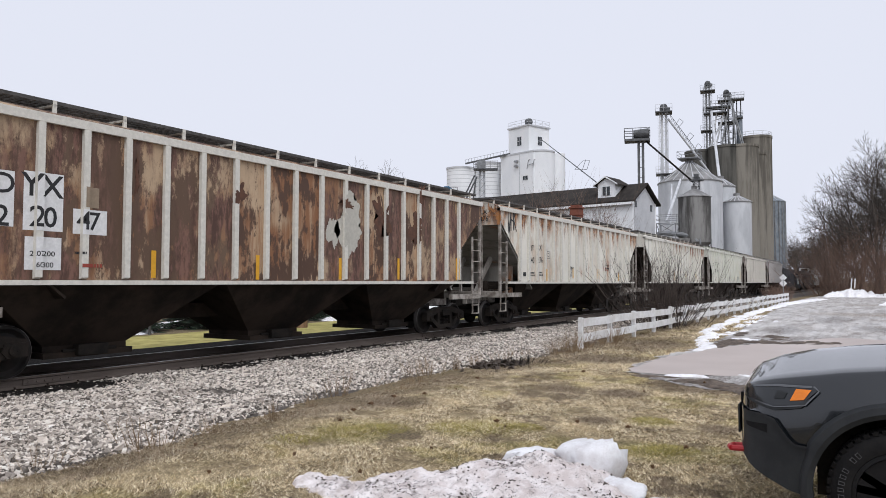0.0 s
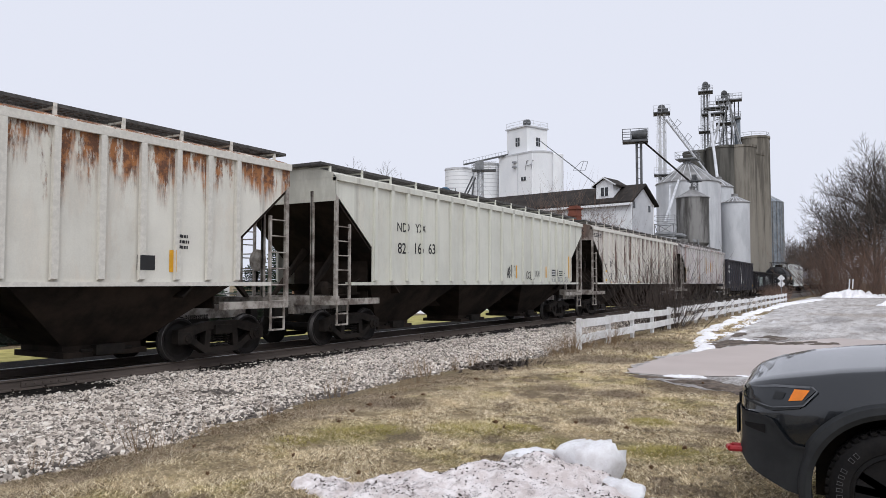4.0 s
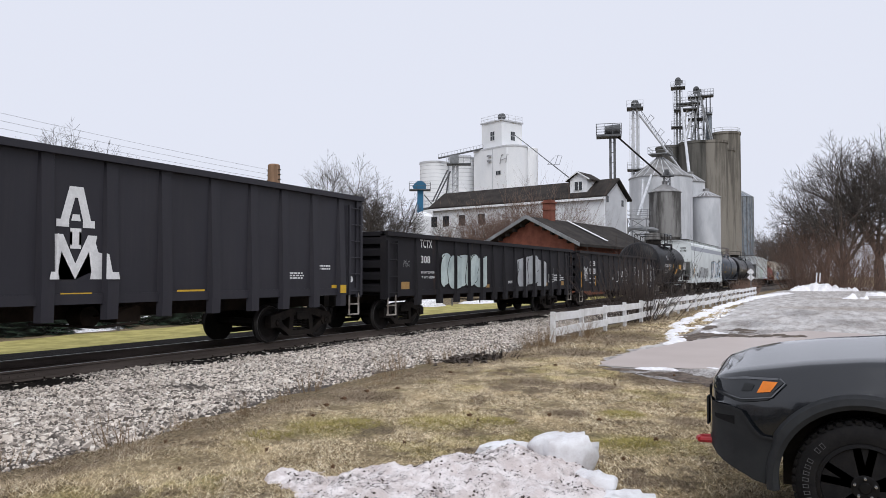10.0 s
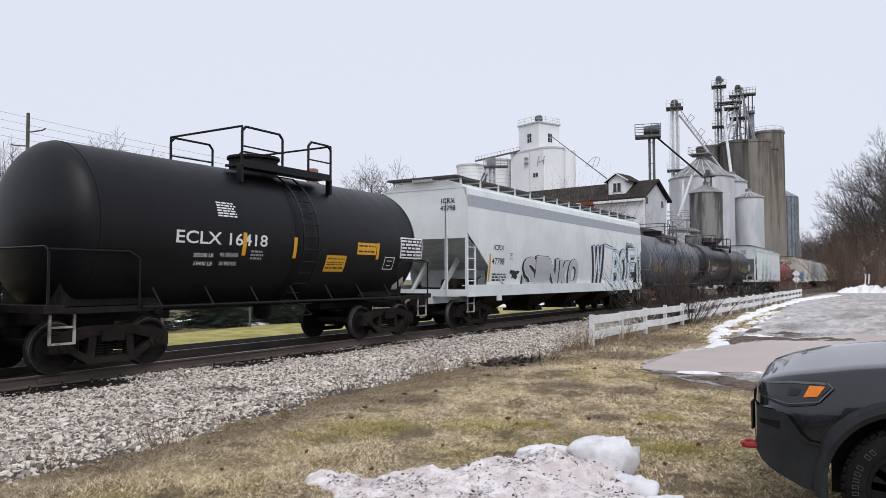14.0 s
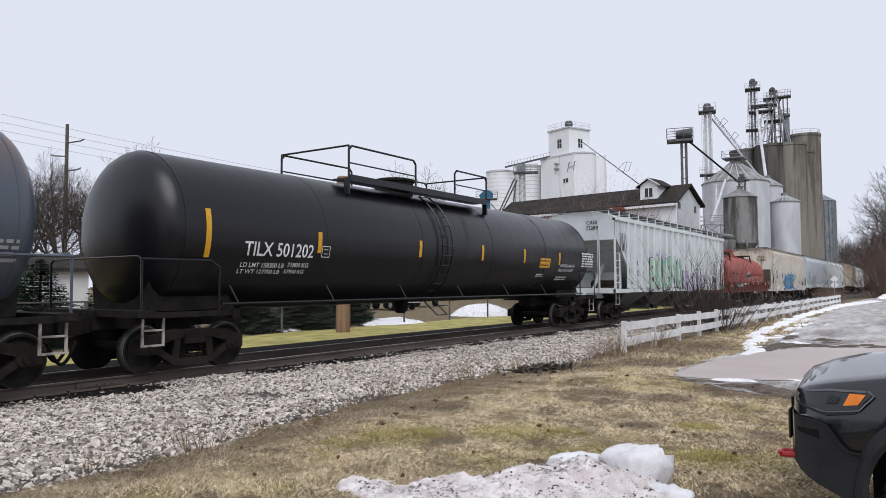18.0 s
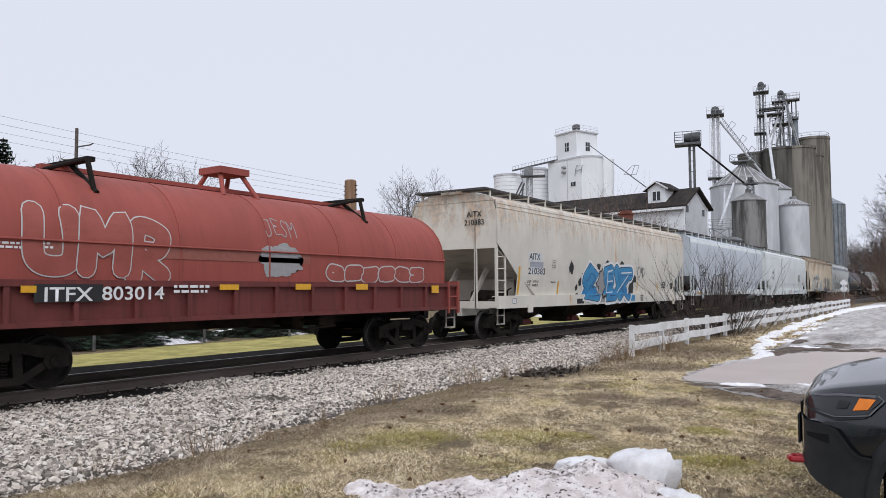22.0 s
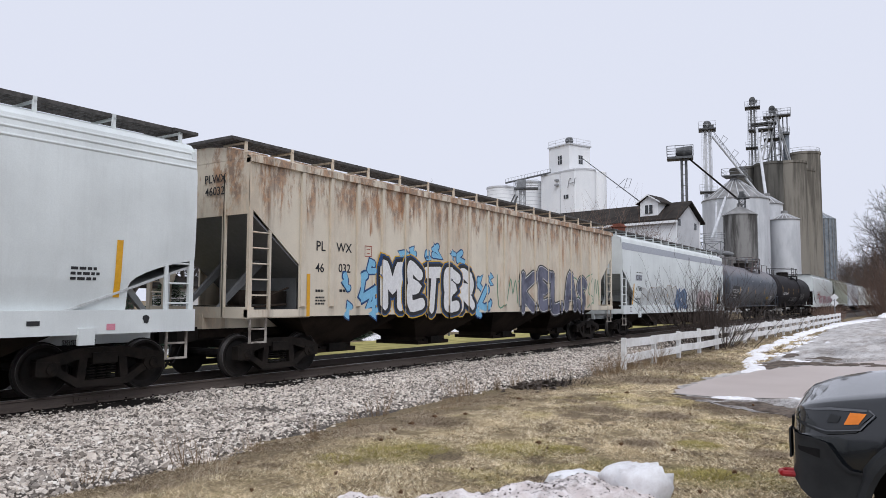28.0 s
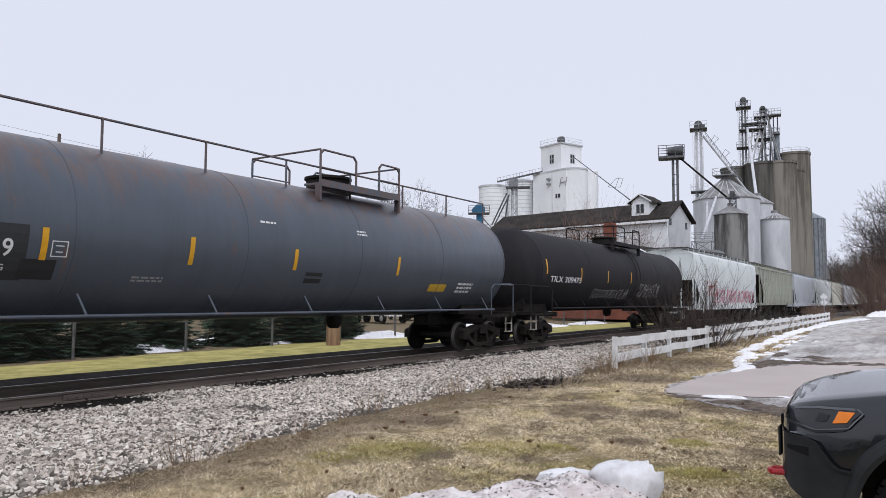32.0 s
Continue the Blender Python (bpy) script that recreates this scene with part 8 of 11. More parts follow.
side_decal("graffiti", strokes_bm(scribble(97, 1.63, 0.21), 0.020), c20, q20, 6.67, 1.20, INK_BLACK, "sprayed tag", 0.008)
tape(c20, s20, 7.76, 1.45, 2.35, 0.12)
frame_mark(c20, s20, 7.47, 1.82, 0.39, 0.30, INK_BLACK)
side_decal("painted_patch", plate_bm(0.32, 0.23), c20, s20, 7.46, 1.81, INK_BLACK, "", 0.005)
side_decal("stencil_lines", bars_bm(0.29, 0.18, 3, 0), c20, s20, 7.47, 1.82, INK_WHITE, "small stencilled lines")
side_decal("stencil_lines", bars_bm(0.29, 0.08, 2, 0), c20, s20, 7.43, 1.53, INK_BLACK, "small stencilled lines")
side_decal("graffiti", strokes_bm(scribble(98, 1.19, 0.22), 0.030), c20, q20, 7.10, 1.21, INK_BLACK, "sprayed tag", 0.008)

side_decal("painted_patch", plate_bm(2.05, 0.82), c21, s21, -6.95, 2.20, DARKGREY_PATCH, "black repainted number panel", 0.003)
side_decal("painted_patch", plate_bm(0.34, 1.87), c21, s21, -9.23, 2.17, DARKGREY_PATCH, "", 0.003)
letters(c21, s21, "RCOX 5119", -6.98, 2.14, 0.36, INK_WHITE, width=1.68)
letters(c21, s21, "LD LMT 152900 LB 69800 KG", -7.01, 1.93, 0.13, INK_WHITE, width=1.60)
letters(c21, s21, "LT WT 109100 LB 49500 KG", -7.04, 1.79, 0.13, INK_WHITE, width=1.59)
tape(c21, s21, -5.69, 2.10, 2.59, 0.10)
tape(c21, s21, -3.05, 2.14, 2.64, 0.10)
tape(c21, s21, -0.43, 2.14, 2.58, 0.10)
tape(c21, s21, 3.18, 2.14, 2.60, 0.10)
frame_mark(c21, s21, -5.45, 2.28, 0.24, 0.23, INK_WHITE)
side_decal("painted_patch", plate_bm(0.54, 0.30), c21, s21, -5.73, 1.96, INK_BLACK, "", 0.005)
side_decal("painted_patch", plate_bm(0.83, 0.20), c21, s21, 5.20, 1.86, INK_YELLOW, "", 0.005)
side_decal("stencil_lines", bars_bm(0.61, 0.11, 2, 0), c21, s21, -3.82, 1.86, GREY_SPRAY, "small stencilled lines")
side_decal("painted_patch", plate_bm(0.52, 0.08), c21, s21, 0.21, 2.07, INK_BLACK, "", 0.005)
side_decal("painted_patch", plate_bm(0.52, 0.10), c21, s21, 0.21, 1.93, INK_BLACK, "", 0.005)
side_decal("stencil_lines", bars_bm(0.47, 0.07, 1, 0), c21, s21, -1.18, 3.08, INK_WHITE, "small stencilled lines")
side_decal("stencil_lines", bars_bm(0.36, 0.14, 2, 0), c21, s21, 1.76, 3.09, INK_WHITE, "small stencilled lines")
side_decal("stencil_lines", bars_bm(0.81, 0.32, 3, 0), c21, s21, 6.60, 1.88, INK_WHITE, "small stencilled lines")

letters(c22, s22, "TILX 309475", -6.81, 2.20, 0.30, INK_WHITE, width=2.84)
tape(c22, s22, -8.58, 2.46, 3.00, 0.10)
tape(c22, s22, -5.43, 2.27, 2.78, 0.08)
tape(c22, s22, -2.52, 2.29, 2.77, 0.08)
tape(c22, s22, 0.39, 2.31, 2.82, 0.08)
side_decal("graffiti", strokes_bm(scribble(99, 3.62, 0.72), 0.040), c22, s22, 3.37, 2.01, GREY_SPRAY, "sprayed tag", 0.008)
side_decal("graffiti", strokes_bm(scribble(100, 4.19, 0.44), 0.030), c22, s22, -1.75, 1.82, GREY_SPRAY, "sprayed tag", 0.008)

side_decal("graffiti", strokes_bm(scribble(101, 13.33, 1.04), 0.120), c23, s23, 2.09, 1.85, PINK_SPRAY, "sprayed tag", 0.008)
side_decal("graffiti", strokes_bm(scribble(102, 3.00, 1.07), 0.080), c23, s23, -5.24, 2.34, RED_SPRAY, "sprayed tag", 0.008)


def end_letters(car, lead, trail, x, z, size, lines, material=None, gap=0.03):
    """Small numbers on the leading end."""
    for i, t in enumerate(lines):
        bm = glyphs(t, size, size * 0.012)
        for v in bm.verts:
            v.co = (x + v.co.x, -(trail - lead) / 2 - gap, z - i * size * 1.05 + v.co.y)
        me = bpy.data.meshes.new("end_lettering")
        bm.to_mesh(me)
        bm.free()
        me.materials.append(material or INK_BLACK)
        link("end_lettering", me, car)


end_letters(c2, 22.1, 38.6, 0.9, 3.86, 0.22, ("ITLX", "40276"))
end_letters(c3, 40.2, 56.6, 0.9, 3.86, 0.22, ("ITLX", "40367"))
end_letters(c5, 76.55, 93.2, 0.9, 3.86, 0.22, ("NDYX", "827351"))
end_letters(c6, 94.4, 111.0, 0.9, 3.90, 0.22, ("WFRX", "837459"))
end_letters(c11, 177.1, 195.3, 0.9, 3.90, 0.22, ("ICRX", "47798"))
end_letters(c14, 233.0, 252.1, 0.6, 4.12, 0.22, ("CAIX", "73289"))
end_letters(c16, 269.0, 288.0, 0.8, 3.75, 0.24, ("AITX", "210383"))
end_letters(c17, 289.4, 307.9, 0.8, 3.95, 0.22, ("NCIX", "220290"))
end_letters(c19, 330.1, 349.3, 0.6, 3.90, 0.24, ("PLWX", "46032"))
end_letters(c20, 350.6, 368.7, 0.6, 3.70, 0.24, ("ICRX", "47580"))
end_letters(c7, 112.3, 128.3, 0.2, 2.9, 0.26, ("AIMX", "19039"), INK_WHITE, 0.17)


# large sprayed pieces; letters that cannot be read stay plain shapes
over16 = ([], 0.0, lambda z: 1.632 if z < 1.335 else s16[2](z) + 0.004, 1.333, 1.337)
over17 = ([], 0.0, lambda z: 1.632 if z < 1.455 else s17[2](z) + 0.004, 1.453, 1.457)
over20 = ([], 0.0, lambda z: 1.632 if z < 1.375 else s20[2](z) + 0.004, 1.373, 1.377)
PINK_FADE = surface("faded_pink_spray", (0.40, 0.30, 0.30), (0.62, 0.56, 0.55), 1.6, 0.6, 0, 0.05)
BLUE_DEEP = flat("deep_blue_outline_spray", (0.02, 0.07, 0.20))
SKY_SPRAY = flat("sky_blue_spray", (0.22, 0.50, 0.72))
SILVER_DULL = surface("dull_silver_spray", (0.30, 0.31, 0.32), (0.46, 0.48, 0.49), 1.5, 0.5, 0.1, 0.05)
TEAL_SILVER = surface("pale_green_silver_spray", (0.30, 0.36, 0.36), (0.52, 0.60, 0.58), 1.2, 0.6, 0, 0.05)
ANGLED = [[(-2.45, 0.12), (-2.05, 0.45), (-1.62, 0.30), (-2.05, -0.05), (-2.45, -0.42), (-1.55, -0.40)],
          [(0.05, 0.48), (-0.42, 0.40), (-0.40, -0.42), (0.22, -0.40)], [(-0.35, 0.02), (0.12, 0.05)],
          [(0.62, 0.50), (0.95, 0.05), (1.75, -0.42)], [(2.25, 0.42), (1.05, 0.38)], [(1.85, 0.30), (0.75, -0.42)]]
for wide, mat, up in ((0.82, INK_WHITE, 0.007), (0.62, INK_BLACK, 0.0105), (0.56, BLUE_FILL, 0.014)):
    side_decal("graffiti", strokes_bm(ANGLED, wide), c16, over16, -0.45, 1.74, mat, "blue angular sprayed shapes with white outlines", up)
side_decal("graffiti", strokes_bm(ANGLED[1:3] + ANGLED[4:], 0.05), c16, over16, -0.36, 1.80, INK_WHITE, "white sprayed highlights", 0.020)
side_decal("graffiti", strokes_bm([[(a + 0.10, b - 0.06) for a, b in q] for q in ANGLED], 0.035), c16, over16, -0.45, 1.74, BLUE_DEEP, "dark lines inside the sprayed shapes", 0.018)
side_decal("graffiti", blob_bm(0.80, 1.05, 12, rough=0.25), c16, over16, -1.42, 1.78, INK_BLACK, "black outline of a grey sprayed shape", 0.022)
side_decal("graffiti", blob_bm(0.68, 0.92, 12, rough=0.25), c16, over16, -1.42, 1.78, GREY_SPRAY, "plain grey sprayed shape", 0.026)
fat_letters(c17, over17, "acbcd", -3.25, 1.78, 3.0, 0.78, ((0.46, INK_BLACK), (0.36, SILVER_DULL)), 71, "dull silver sprayed letters with black outlines", 0.1)
fat_letters(c8, s8, "acbad", -3.16, 1.72, 3.3, 0.58, ((0.50, STEEL_DARK), (0.44, TEAL_SILVER)), 81, "pale green and silver sprayed letters")
fat_letters(c8, s8, "dac", 2.86, 1.74, 3.0, 0.70, ((0.50, STEEL_DARK), (0.43, SILVER_DULL)), 85, "grey sprayed letters")
fat_letters(c19, s19, "METER", -3.40, 1.90, 4.3, 0.92, ((0.62, INK_YELLOW), (0.56, BLUE_DEEP), (0.48, INK_BLACK), (0.30, INK_WHITE)), 41, "white sprayed letters with a black shadow")
fat_letters(c19, s19, "KELAS", 4.25, 1.90, 5.4, 1.05, ((0.50, INK_BLACK), (0.40, INK_WHITE), (0.36, SLATE_SPRAY)), 45, "slate sprayed letters")
rnd_ = random.Random(77)
for y0, z0, k in ((-6.75, 2.0, 0.4), (-6.1, 1.9, 0.8), (-5.75, 1.55, 0.8), (-6.7, 1.35, 0.35), (-5.9, 2.35, 0.35), (-4.7, 2.72, 0.3), (-4.3, 2.7, 0.5), (-3.2, 2.85, 0.5), (-3.6, 2.75, 0.25), (-2.0, 2.75, 0.5), (-2.45, 2.8, 0.25), (-0.9, 2.1, 0.5), (-0.75, 1.7, 0.85), (-0.35, 2.2, 0.35), (-1.0, 1.35, 0.5)):
    curl = [(k * 0.5 * math.cos(a) * (0.4 + 0.1 * a), k * 0.5 * math.sin(a) * (0.4 + 0.1 * a)) for a in (rnd_.uniform(0, 3) + 0.7 * i for i in range(6))]
    for j, (wd, mt) in enumerate(((0.30, BLUE_DEEP), (0.20, SKY_SPRAY))):
        side_decal("graffiti", strokes_bm([curl], wd * (0.45 + 0.6 * k)), c19, s19, y0, z0, mt, "sky-blue sprayed curl", 0.006 + 0.003 * j)
fat_letters(c20, s20, "cabd", -4.6, 1.78, 4.0, 0.55, ((0.31, TAN_LINE), (0.28, END_P_WHITE)), 91, "faded pale sprayed shapes")
fat_letters(c20, s20, "bd", -2.0, 1.85, 1.6, 0.62, ((0.36, TAN_LINE), (0.31, PALE_LINE)), 95, "faded tan-edged sprayed shapes")
fat_letters(c20, over20, "GKB", -0.35, 1.70, 2.7, 0.72, ((0.42, INK_WHITE), (0.38, BLUE_DEEP), (0.24, BLUESLATE_SPRAY)), 97, "faded blue sprayed letters")
fat_letters(c20, over20, "bdb", 2.2, 1.74, 2.2, 0.75, ((0.34, GREY_SPRAY), (0.28, PALE_LINE)), 98, "faded grey-edged sprayed shapes", 0.3)
fat_letters(c20, over20, "aDcO", 4.55, 1.72, 3.2, 0.62, ((0.38, PINK_FADE), (0.26, INK_BLACK), (0.20, PINK_FADE)), 99, "faded pink sprayed letters with dark outlines", 0.35)
side_decal("graffiti", strokes_bm(scribble(197, 3.4, 0.30), 0.05), c20, q20, 4.4, 1.18, INK_BLACK, "dark sprayed ends of the letters", 0.008)
rnd_ = random.Random(5)
side_decal("paint_chip", strokes_bm([[(a, b), (a + rnd_.uniform(-0.02, 0.02), b + rnd_.uniform(0.03, 0.07))] for a, b in ((rnd_.uniform(-4, 4), rnd_.uniform(-0.35, 0.35)) for _ in range(34))], 0.022), c20, s20, 2.2, 2.75, INK_BLACK, "small dark paint chips", 0.006)
RED_HOOD = surface("bare_red_hood_paint", (0.25, 0.06, 0.045), (0.33, 0.085, 0.065), 2, 0.6)
fat_letters(c15, s15, "UMRF", -3.06, 2.28, 3.3, 0.80, ((0.34, PALE_LINE), (0.30, RED_HOOD)), 111, "thin pale outlines of sprayed letters")
fat_letters(c15, s15, "cadacb", 3.4, 1.90, 3.6, 0.18, ((0.22, PALE_LINE), (0.16, RED_HOOD)), 115, "thin pale outlines of sprayed letters")


# ---- the grain elevator, mill and depot beyond the track ----
def at_bearing(deg, d, z=0.0):
    return (-d * math.sin(radians(deg)), d * math.cos(radians(deg)), z)


WHITE_WALL = surface("white_painted_concrete", (0.76, 0.78, 0.80), (0.86, 0.87, 0.88), 0.25, 0.8, 0, 0.1, 0.01, 8, stretch=(1, 1, 0.4))
CONCRETE = surface("old_silo_concrete", (0.085, 0.078, 0.068), (0.25, 0.232, 0.20), 0.5, 0.9, 0, 0.2, 0.02, 6, 0.40, 0.60, (1, 1, 0.10), 0.1)
CONCRETE_SOOTY = surface("soot_streaked_silo_concrete", (0.028, 0.028, 0.026), (0.135, 0.13, 0.117), 0.5, 0.9, 0, 0.2, 0.02, 6, 0.35, 0.65, (1, 1, 0.10), 0.1)
GALV = surface("weathered_galvanised_steel", (0.44, 0.455, 0.475), (0.64, 0.65, 0.67), 0.6, 0.55, 0.12, 0.1, 0.01, 20, stretch=(1, 1, 0.25))
GALV_DARK = surface("stained_galvanised_steel", (0.03, 0.026, 0.023), (0.27, 0.265, 0.255), 0.7, 0.6, 0.1, 0.1, 0.01, 20, 0.40, 0.60, (1, 1, 0.14), 0.2)
GALV_ROOF = surface("weathered_bin_roof_sheet", (0.13, 0.13, 0.13), (0.30, 0.295, 0.29), 0.8, 0.6, 0.2, 0.1, 0.01, 20)
BIN_BLUE = surface("blue_grey_bin_sheet", (0.13, 0.155, 0.185), (0.25, 0.28, 0.31), 0.5, 0.5, 0.2, 0.1, 0.01, 20)
STEEL_MID = surface("dark_grey_structural_steel", (0.055, 0.057, 0.06), (0.13, 0.135, 0.14), 1, 0.6, 0.2)
LEG_STEEL = surface("grey_structural_steel", (0.16, 0.165, 0.17), (0.30, 0.31, 0.32), 1, 0.6, 0.3)
ROOF_TAR = surface("dark_shingle_roof", (0.022, 0.02, 0.019), (0.048, 0.042, 0.038), 0.8, 0.9, 0, 0.4, 0.02, 14, spec=0.1)
BRICK = surface("red_brick_wall", (0.13, 0.042, 0.028), (0.22, 0.078, 0.05), 1.5, 0.9, 0, 0.3, 0.02, 14)
BLUE_STEEL = flat("blue_painted_steel", (0.02, 0.14, 0.26), 0.5)
GLASS_DARK = flat("dark_window_glass", (0.03, 0.035, 0.04), 0.15)
WALL_GREY = surface("grey_board_wall", (0.45, 0.46, 0.48), (0.58, 0.59, 0.61), 0.3, 0.8, 0, 0.1, 0.01, 8)


def grain_bin(label, deg, d, r, z0, z1, apex, material, name="grain_bin", ribs=0, roof=None, hoops=True):
    e = thing(name, label, "grain bin", at=at_bearing(deg, d))
    part("shell", Solid().turn((0, 0, 0), (0, 0, 1), [(z0, r), (z1, r)], 40), material, e, smooth=0.7)
    rf = part("roof", Solid().turn((0, 0, 0), (0, 0, 1), [(z1 - 0.03, r + 0.14), (z1 + 0.06, r + 0.14), (apex, 0.5), (apex + 0.5, 0.5), (apex + 0.6, 0)], 40), roof or material, e, smooth=0.3)
    s = Solid()
    for i in range(20):
        t = 2 * math.pi * i / 20
        s.rod((math.cos(t) * (r + 0.1), math.sin(t) * (r + 0.1), z1 + 0.08), (math.cos(t) * 0.5, math.sin(t) * 0.5, apex + 0.03), 0.07, 4)
    part("roof_rib_set", s, GALV, rf)
    if hoops:
        h = Solid()
        k = int((z1 - z0) / 1.1)
        for i in range(k):
            z = z0 + (z1 - z0) * i / k
            h.turn((0, 0, 0), (0, 0, 1), [(z, r), (z + 0.02, r + 0.035), (z + 0.08, r + 0.035), (z + 0.1, r)], 40, False)
        part("hoop_set", h, material, e, "horizontal corrugation hoops")
    for i in range(ribs):
        t = 2 * math.pi * i / ribs
        part("stiffener", Solid().rod((math.cos(t) * (r + 0.08), math.sin(t) * (r + 0.08), z0), (math.cos(t) * (r + 0.08), math.sin(t) * (r + 0.08), z1), 0.12, 4), LEG_STEEL, e)
    return e


def railing(s, pts, z, h=1.07, r=0.035):
    for k in (0.5, 1.0):
        s.path([(x, y, z + h * k) for x, y in pts], r, 4)
    for x, y in pts:
        s.rod((x, y, z), (x, y, z + h), r, 4)


def lattice(s, x0, y0, w, z0, z1, step=1.6, r=0.06):
    c = [(x0 - w / 2, y0 - w / 2), (x0 + w / 2, y0 - w / 2), (x0 + w / 2, y0 + w / 2), (x0 - w / 2, y0 + w / 2)]
    for x, y in c:
        s.rod((x, y, z0), (x, y, z1), r * 1.3, 4)
    n = max(1, int((z1 - z0) / step))
    for i in range(n):
        za, zb = z0 + (z1 - z0) * i / n, z0 + (z1 - z0) * (i + 1) / n
        for k in range(4):
            (xa, ya), (xb, yb) = c[k], c[(k + 1) % 4]
            s.rod((xa, ya, za), (xb, yb, zb), r * 0.8, 4)
            s.rod((xa, ya, zb), (xb, yb, zb), r * 0.8, 4)


# white headhouse with its round bins
el = thing("grain_elevator", "white concrete grain elevator with a square headhouse", "grain elevator", at=at_bearing(23.6, 135), turn=23.6)
plan = [(-6.0, 0.3), (0.1, -5.55)] + [(1.3 + 2.65 * math.cos(a), -3.0 + 2.65 * math.sin(a)) for a in (radians(-112 + 14 * i) for i in range(9))] + [(3.95, 4.0), (-6.0, 6.0)]
part("main_bin", Solid().loft([[(x, y, z) for x, y in plan] for z in (0, 24.9)]), WHITE_WALL, el)
part("bin_coping", Solid().loft([[(x * 1.015, y * 1.015, z) for x, y in plan] for z in (24.85, 25.15)]), WALL_GREY, el)
part("round_bin", Solid().turn((4.2, 0.5, 0), (0, 0, 1), [(0, 1.75), (25.3, 1.75), (25.4, 1.6), (25.41, 0)], 28), WHITE_WALL, el)
turned = lambda x, y, z=0.0: pose(x, y, z, 0, 0, -43.8)
part("wall_seam", Solid().box(-0.05, 0.05, -0.05, 0.05, 2, 24.8), WALL_GREY, el, m=turned(-2.4, -3.17))
part("window", Solid().box(-0.55, 0.55, -0.07, 0.1, -0.35, 0.35), GLASS_DARK, el, m=turned(-1.37, -4.16, 20.3))
part("window_bar", Solid().box(-0.04, 0.04, -0.1, 0.0, -0.35, 0.35), WHITE_WALL, el, m=turned(-1.37, -4.16, 20.3))
for z in (23.4, 22.5):
    part("wall_vent", Solid().box(-0.35, 0.35, -0.5, 0.1, 0, 0.3), LEG_STEEL, el, m=turned(-2.9, -2.69, z))
s = Solid()
for p, q in (((-0.9, -0.8), (-0.5, 0.8)), ((0.6, -0.7), (0.9, 0.8)), ((-0.8, -0.1), (0.8, 0.1)), ((-0.5, 0.8), (-0.1, 0.9)), ((0.9, 0.8), (1.2, 0.7))):
    s.rod((p[0], -0.12, p[1]), (q[0], -0.12, q[1]), 0.055, 4)
part("wall_bracket", s, LEG_STEEL, el, m=turned(-0.35, -5.16, 22.6))
hd = part("headhouse", Solid().box(-2.65, 2.65, -2.65, 2.65, 24.8, 30.0), WHITE_WALL, el, m=pose(-0.75, 0, 0, 0, 0, 45))
part("headhouse_roof", Solid().box(-2.85, 2.85, -2.85, 2.85, 29.95, 30.2), WALL_GREY, hd)
s = Solid()
railing(s, [(-2.7, -2.7), (-0.9, -2.7), (0.9, -2.7), (2.7, -2.7), (2.7, 0), (2.7, 2.7), (0, 2.7), (-2.7, 2.7), (-2.7, 0.9), (-2.7, -0.9), (-2.7, -2.7)], 30.2, 1.0, 0.03)
part("roof_railing", s, GALV, hd)
s = Solid()
s.box(-0.35, 0.35, -0.5, 0.5, 30.2, 31.1)
s.turn((0, -0.45, 31.4), (0, 1, 0), [(0, 0), (0, 0.62), (0.9, 0.62), (0.9, 0)], 12)
s.rod((0.5, 0, 30.2), (0.4, 0.6, 31.9), 0.08, 5)
part("head_pulley_housing", s, STEEL_MID, hd)
for k, (x0, x1, y0, y1) in enumerate(((-2.7, -2.6, -0.75, 0.25), (-0.3, 0.7, -2.7, -2.6))):
    w = part("window", Solid().box(x0, x1, y0, y1, 26.6, 28.2), GLASS_DARK, hd)
    xm, ym = (x0 + x1) / 2, (y0 + y1) / 2
    s = Solid()
    if k == 0:
        s.box(-2.74, -2.66, y0, y1, 27.36, 27.44).box(-2.74, -2.66, ym - 0.04, ym + 0.04, 26.6, 28.2)
    else:
        s.box(x0, x1, -2.74, -2.66, 27.36, 27.44).box(xm - 0.04, xm + 0.04, -2.74, -2.66, 26.6, 28.2)
    part("window_bar", s, WALL_GREY, w)
for lab, deg, r, top in (("white block-built storage tank beside the elevator", 29.3, 2.75, 23.6), ("white storage tank against the elevator", 27.1, 2.6, 24.5)):
    e = thing("storage_tank", lab, "storage tank", at=at_bearing(deg, 140))
    part("shell", Solid().turn((0, 0, 0), (0, 0, 1), [(0, r), (top - 0.35, r)], 40), WHITE_WALL, e)
    part("rim", Solid().turn((0, 0, 0), (0, 0, 1), [(top - 0.35, r + 0.1), (top, r + 0.1), (top + 0.1, 0)], 40), WALL_GREY, e)
    s = Solid()
    for i in range(14):
        z = top - 0.9 - 0.75 * i
        s.turn((0, 0, 0), (0, 0, 1), [(z, r), (z + 0.02, r + 0.02), (z + 0.07, r + 0.02), (z + 0.09, r)], 40, False)
    part("course_set", s, WALL_GREY, e, "faint courses of white blocks")
gal = Solid()
a, b = Vector(at_bearing(28.95, 137, 24.0)), Vector(at_bearing(25.4, 134, 25.3))
gal.rod(a, b, 0.2, 4)
for i in range(15):
    c = a.lerp(b, i / 14)
    gal.rod(c, c + Vector((0, 0, 0.75)), 0.025, 4)
gal.rod(a + Vector((0, 0, 0.75)), b + Vector((0, 0, 0.75)), 0.025, 4)
tagged(part("conveyor_gallery", gal, STEEL_MID, None), "dark conveyor gallery with a handrail between the tanks", "conveyor")

